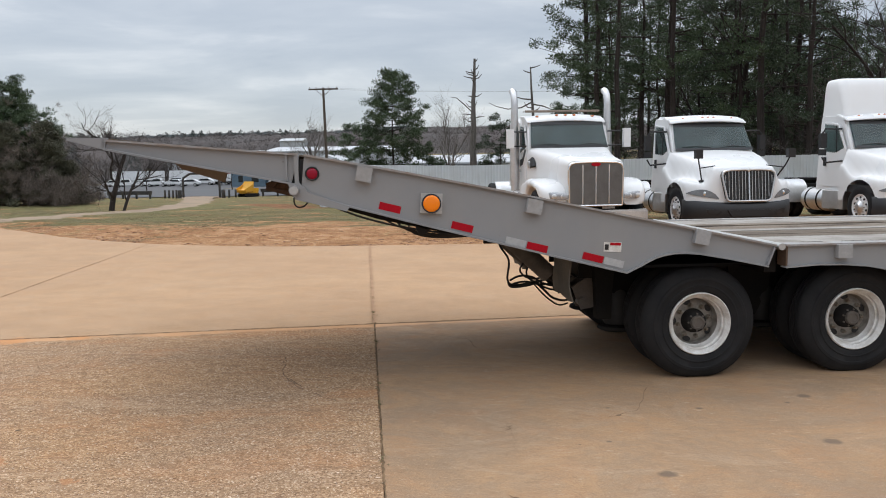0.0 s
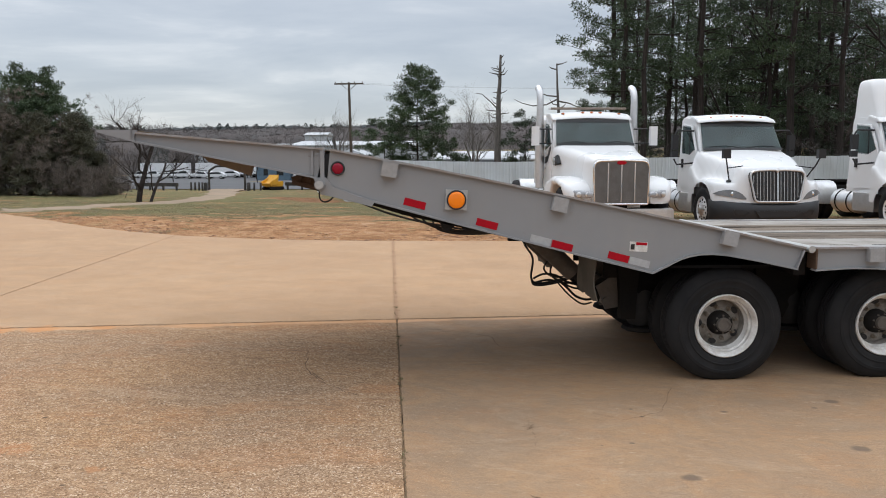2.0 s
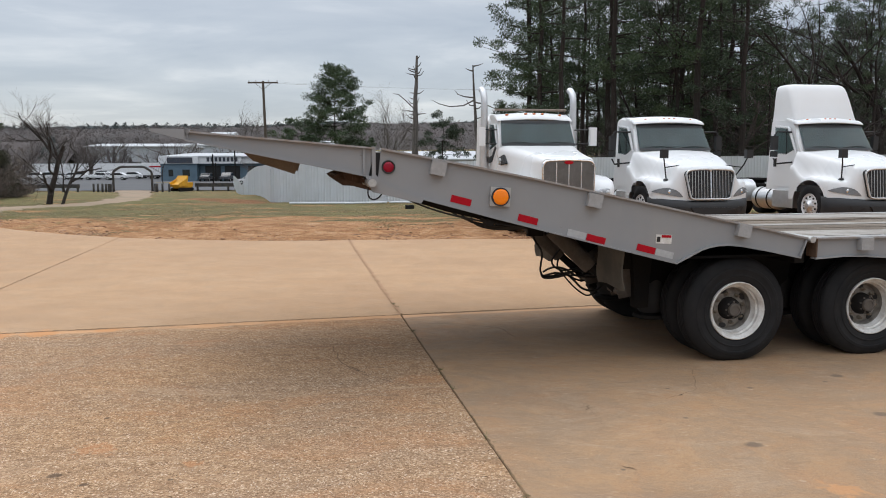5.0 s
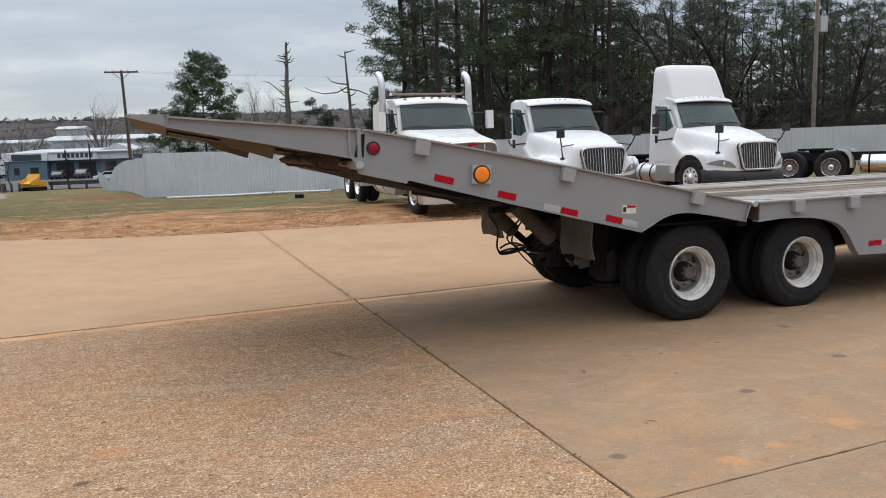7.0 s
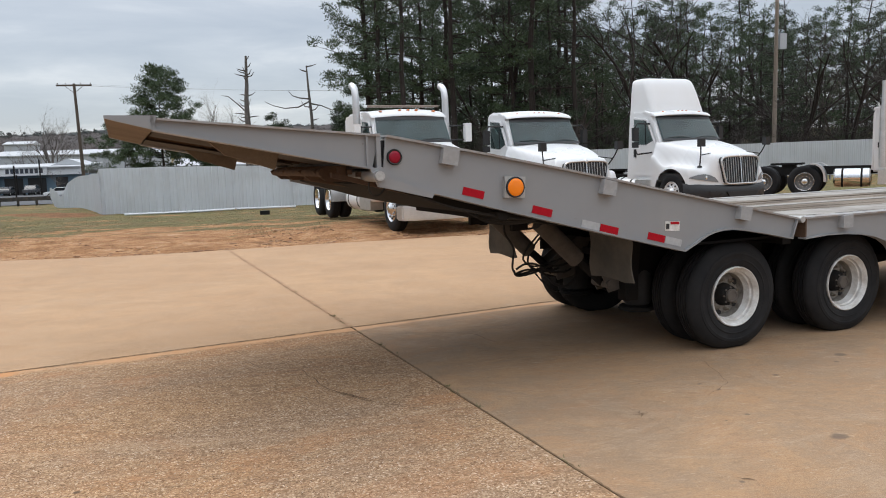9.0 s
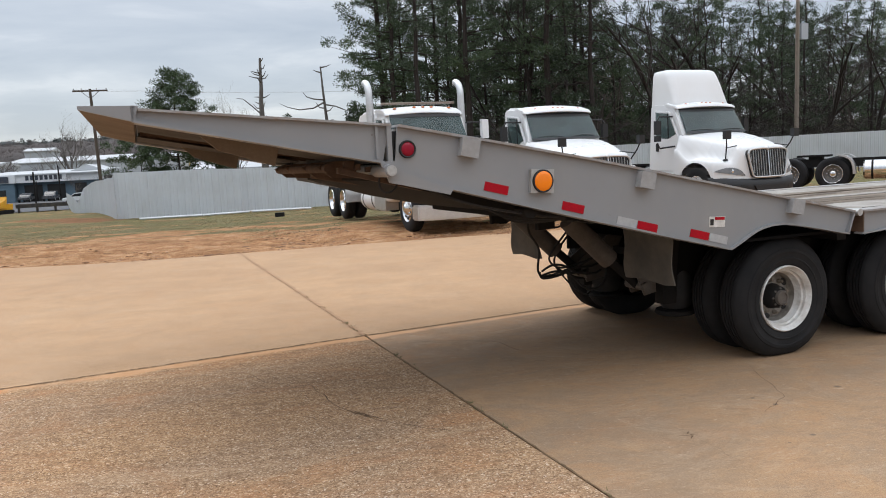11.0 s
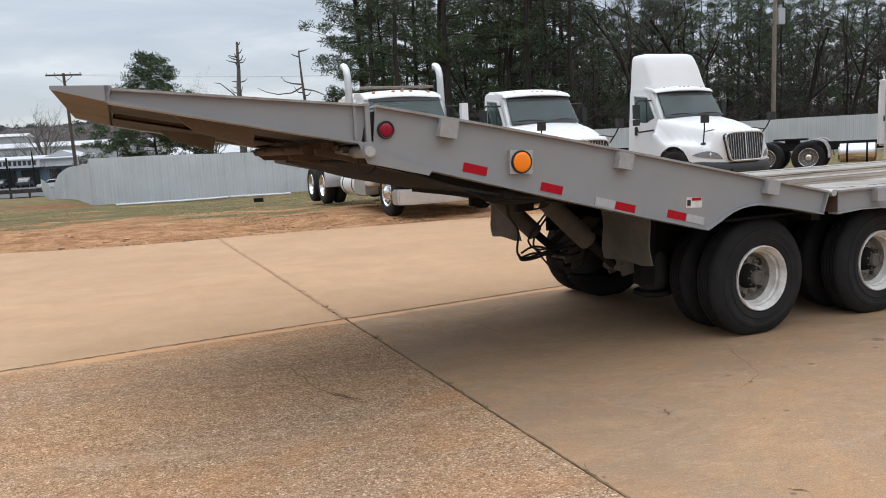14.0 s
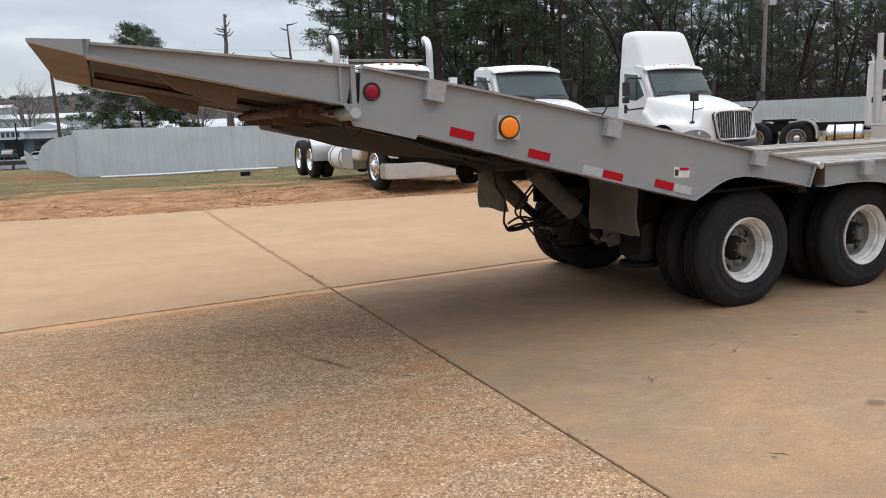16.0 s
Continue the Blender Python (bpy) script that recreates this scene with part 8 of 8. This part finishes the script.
for v in (-0.86, 0.80):
    part("skip_side", bevel(prism(bmesh.new(), [(-1.35, 0.62), (-0.1, 0.76), (0.08, 1.93), (-0.35, 1.55), (-1.5, 1.05)], v, v + 0.06, "y"), 0.015), "yellow", D)
part("engine_cover", bevel(box(bmesh.new(), (0.2, -0.55, 0.68), (1.15, 0.55, 1.15)), 0.08, 3), "yellow", D)
part("seat", bevel(box(bmesh.new(), (0.25, -0.2, 1.15), (0.6, 0.2, 1.40)), 0.04, 2), "black", D)

# lumps of turned red clay along the slab's edge
def clod_mesh(rng):
    p = (1 + 5 ** 0.5) / 2
    base = np.array([(-1, p, 0), (1, p, 0), (-1, -p, 0), (1, -p, 0), (0, -1, p), (0, 1, p), (0, -1, -p), (0, 1, -p), (p, 0, -1), (p, 0, 1), (-p, 0, -1), (-p, 0, 1)], float) / 1.9
    tris = np.array([(0, 11, 5), (0, 5, 1), (0, 1, 7), (0, 7, 10), (0, 10, 11), (1, 5, 9), (5, 11, 4), (11, 10, 2), (10, 7, 6), (7, 1, 8), (3, 9, 4), (3, 4, 2), (3, 2, 6), (3, 6, 8), (3, 8, 9), (4, 9, 5), (2, 4, 11), (6, 2, 10), (8, 6, 7), (9, 8, 1)])
    vs, fs = [], []
    for k in range(11000):
        x = rng.uniform(-15, 9)
        out = rng.exponential(1.5) + 0.05
        a, b = to_grid(x, 17.0)
        q = CROSS + E1 * a + E2 * (yard_edge(a) + out)
        if out > 6 or noise.noise((q.x * 0.5, q.y * 0.9, 6)) + 0.8 * noise.noise((q.x * 1.9, q.y * 1.9, 1)) < 0.0 + 0.08 * out:
            continue
        r = 0.007 + 0.036 * rng.uniform() ** 5
        m = base * rng.uniform(0.65, 1.2, (12, 1)) * np.array((r * rng.uniform(0.9, 1.9), r * rng.uniform(0.8, 1.3), r * 0.5))
        fs.append(tris + 12 * len(vs))
        vs.append(m + np.array((q.x, q.y, land(q.x, q.y) + 0.005)))
    return raw_mesh("clay_clods", np.concatenate(vs), np.concatenate(fs))


tagged(part_mesh("clay_clods", clod_mesh(np.random.default_rng(44)), "clod", smooth=0), "crumbled red and tan clay lumps beside the slab", "clay", kind="stuff")

# grass tufts and dead weeds between the slab and the fence
rng = np.random.default_rng(31)
c = []
for k in range(90000):
    y = 16.4 + 22.5 * rng.uniform() ** 1.3
    x = rng.uniform(-26, 9)
    a, b = to_grid(x, y)
    if ((x + 11.0) / 4.2) ** 2 + ((y - 29.9 + 0.89 * x) / 2.4) ** 2 < 1.0 + 0.7 * noise.noise((x * 0.9, y * 2.2, 3)):
        continue
    if b < yard_edge(a) + 0.3 or noise.noise((x * 0.30, y * 0.8, 2)) + 0.5 * noise.noise((x * 1.3, y * 1.3, 4)) < -0.10 + 0.5 * max(0.0, (23 - y) / 5):
        continue
    c.append((x, y, land(x, y)))
v, f = blades(c, rng.uniform(0.04, 0.09, len(c)), 4, 0.007, rng, 0.5)
low = np.repeat(np.array(c)[:, 2], 12)
v[:, 2] = low + np.abs(v[:, 2] - low) * 0.45
tagged(part_mesh("grass", raw_mesh("grass", v, f), "deadgrass", smooth=0), "thin dry brown and green grass tufts", "grass", kind="stuff")
c = []
for k in range(150):
    b = rng.uniform(-9, 2.5)
    p = CROSS + E2 * b + E1 * rng.normal(0, 0.012)
    if noise.noise((b * 1.4, 0, 0)) > 0.05:
        c.append((p.x, p.y, 0.003))
v, f = blades(c, rng.uniform(0.015, 0.035, len(c)), 7, 0.003, rng, 0.6)
tagged(part_mesh("weeds", raw_mesh("weeds", v, f), "deadgrass", smooth=0), "tiny dry weeds growing in the slab joint", "weeds", kind="stuff")
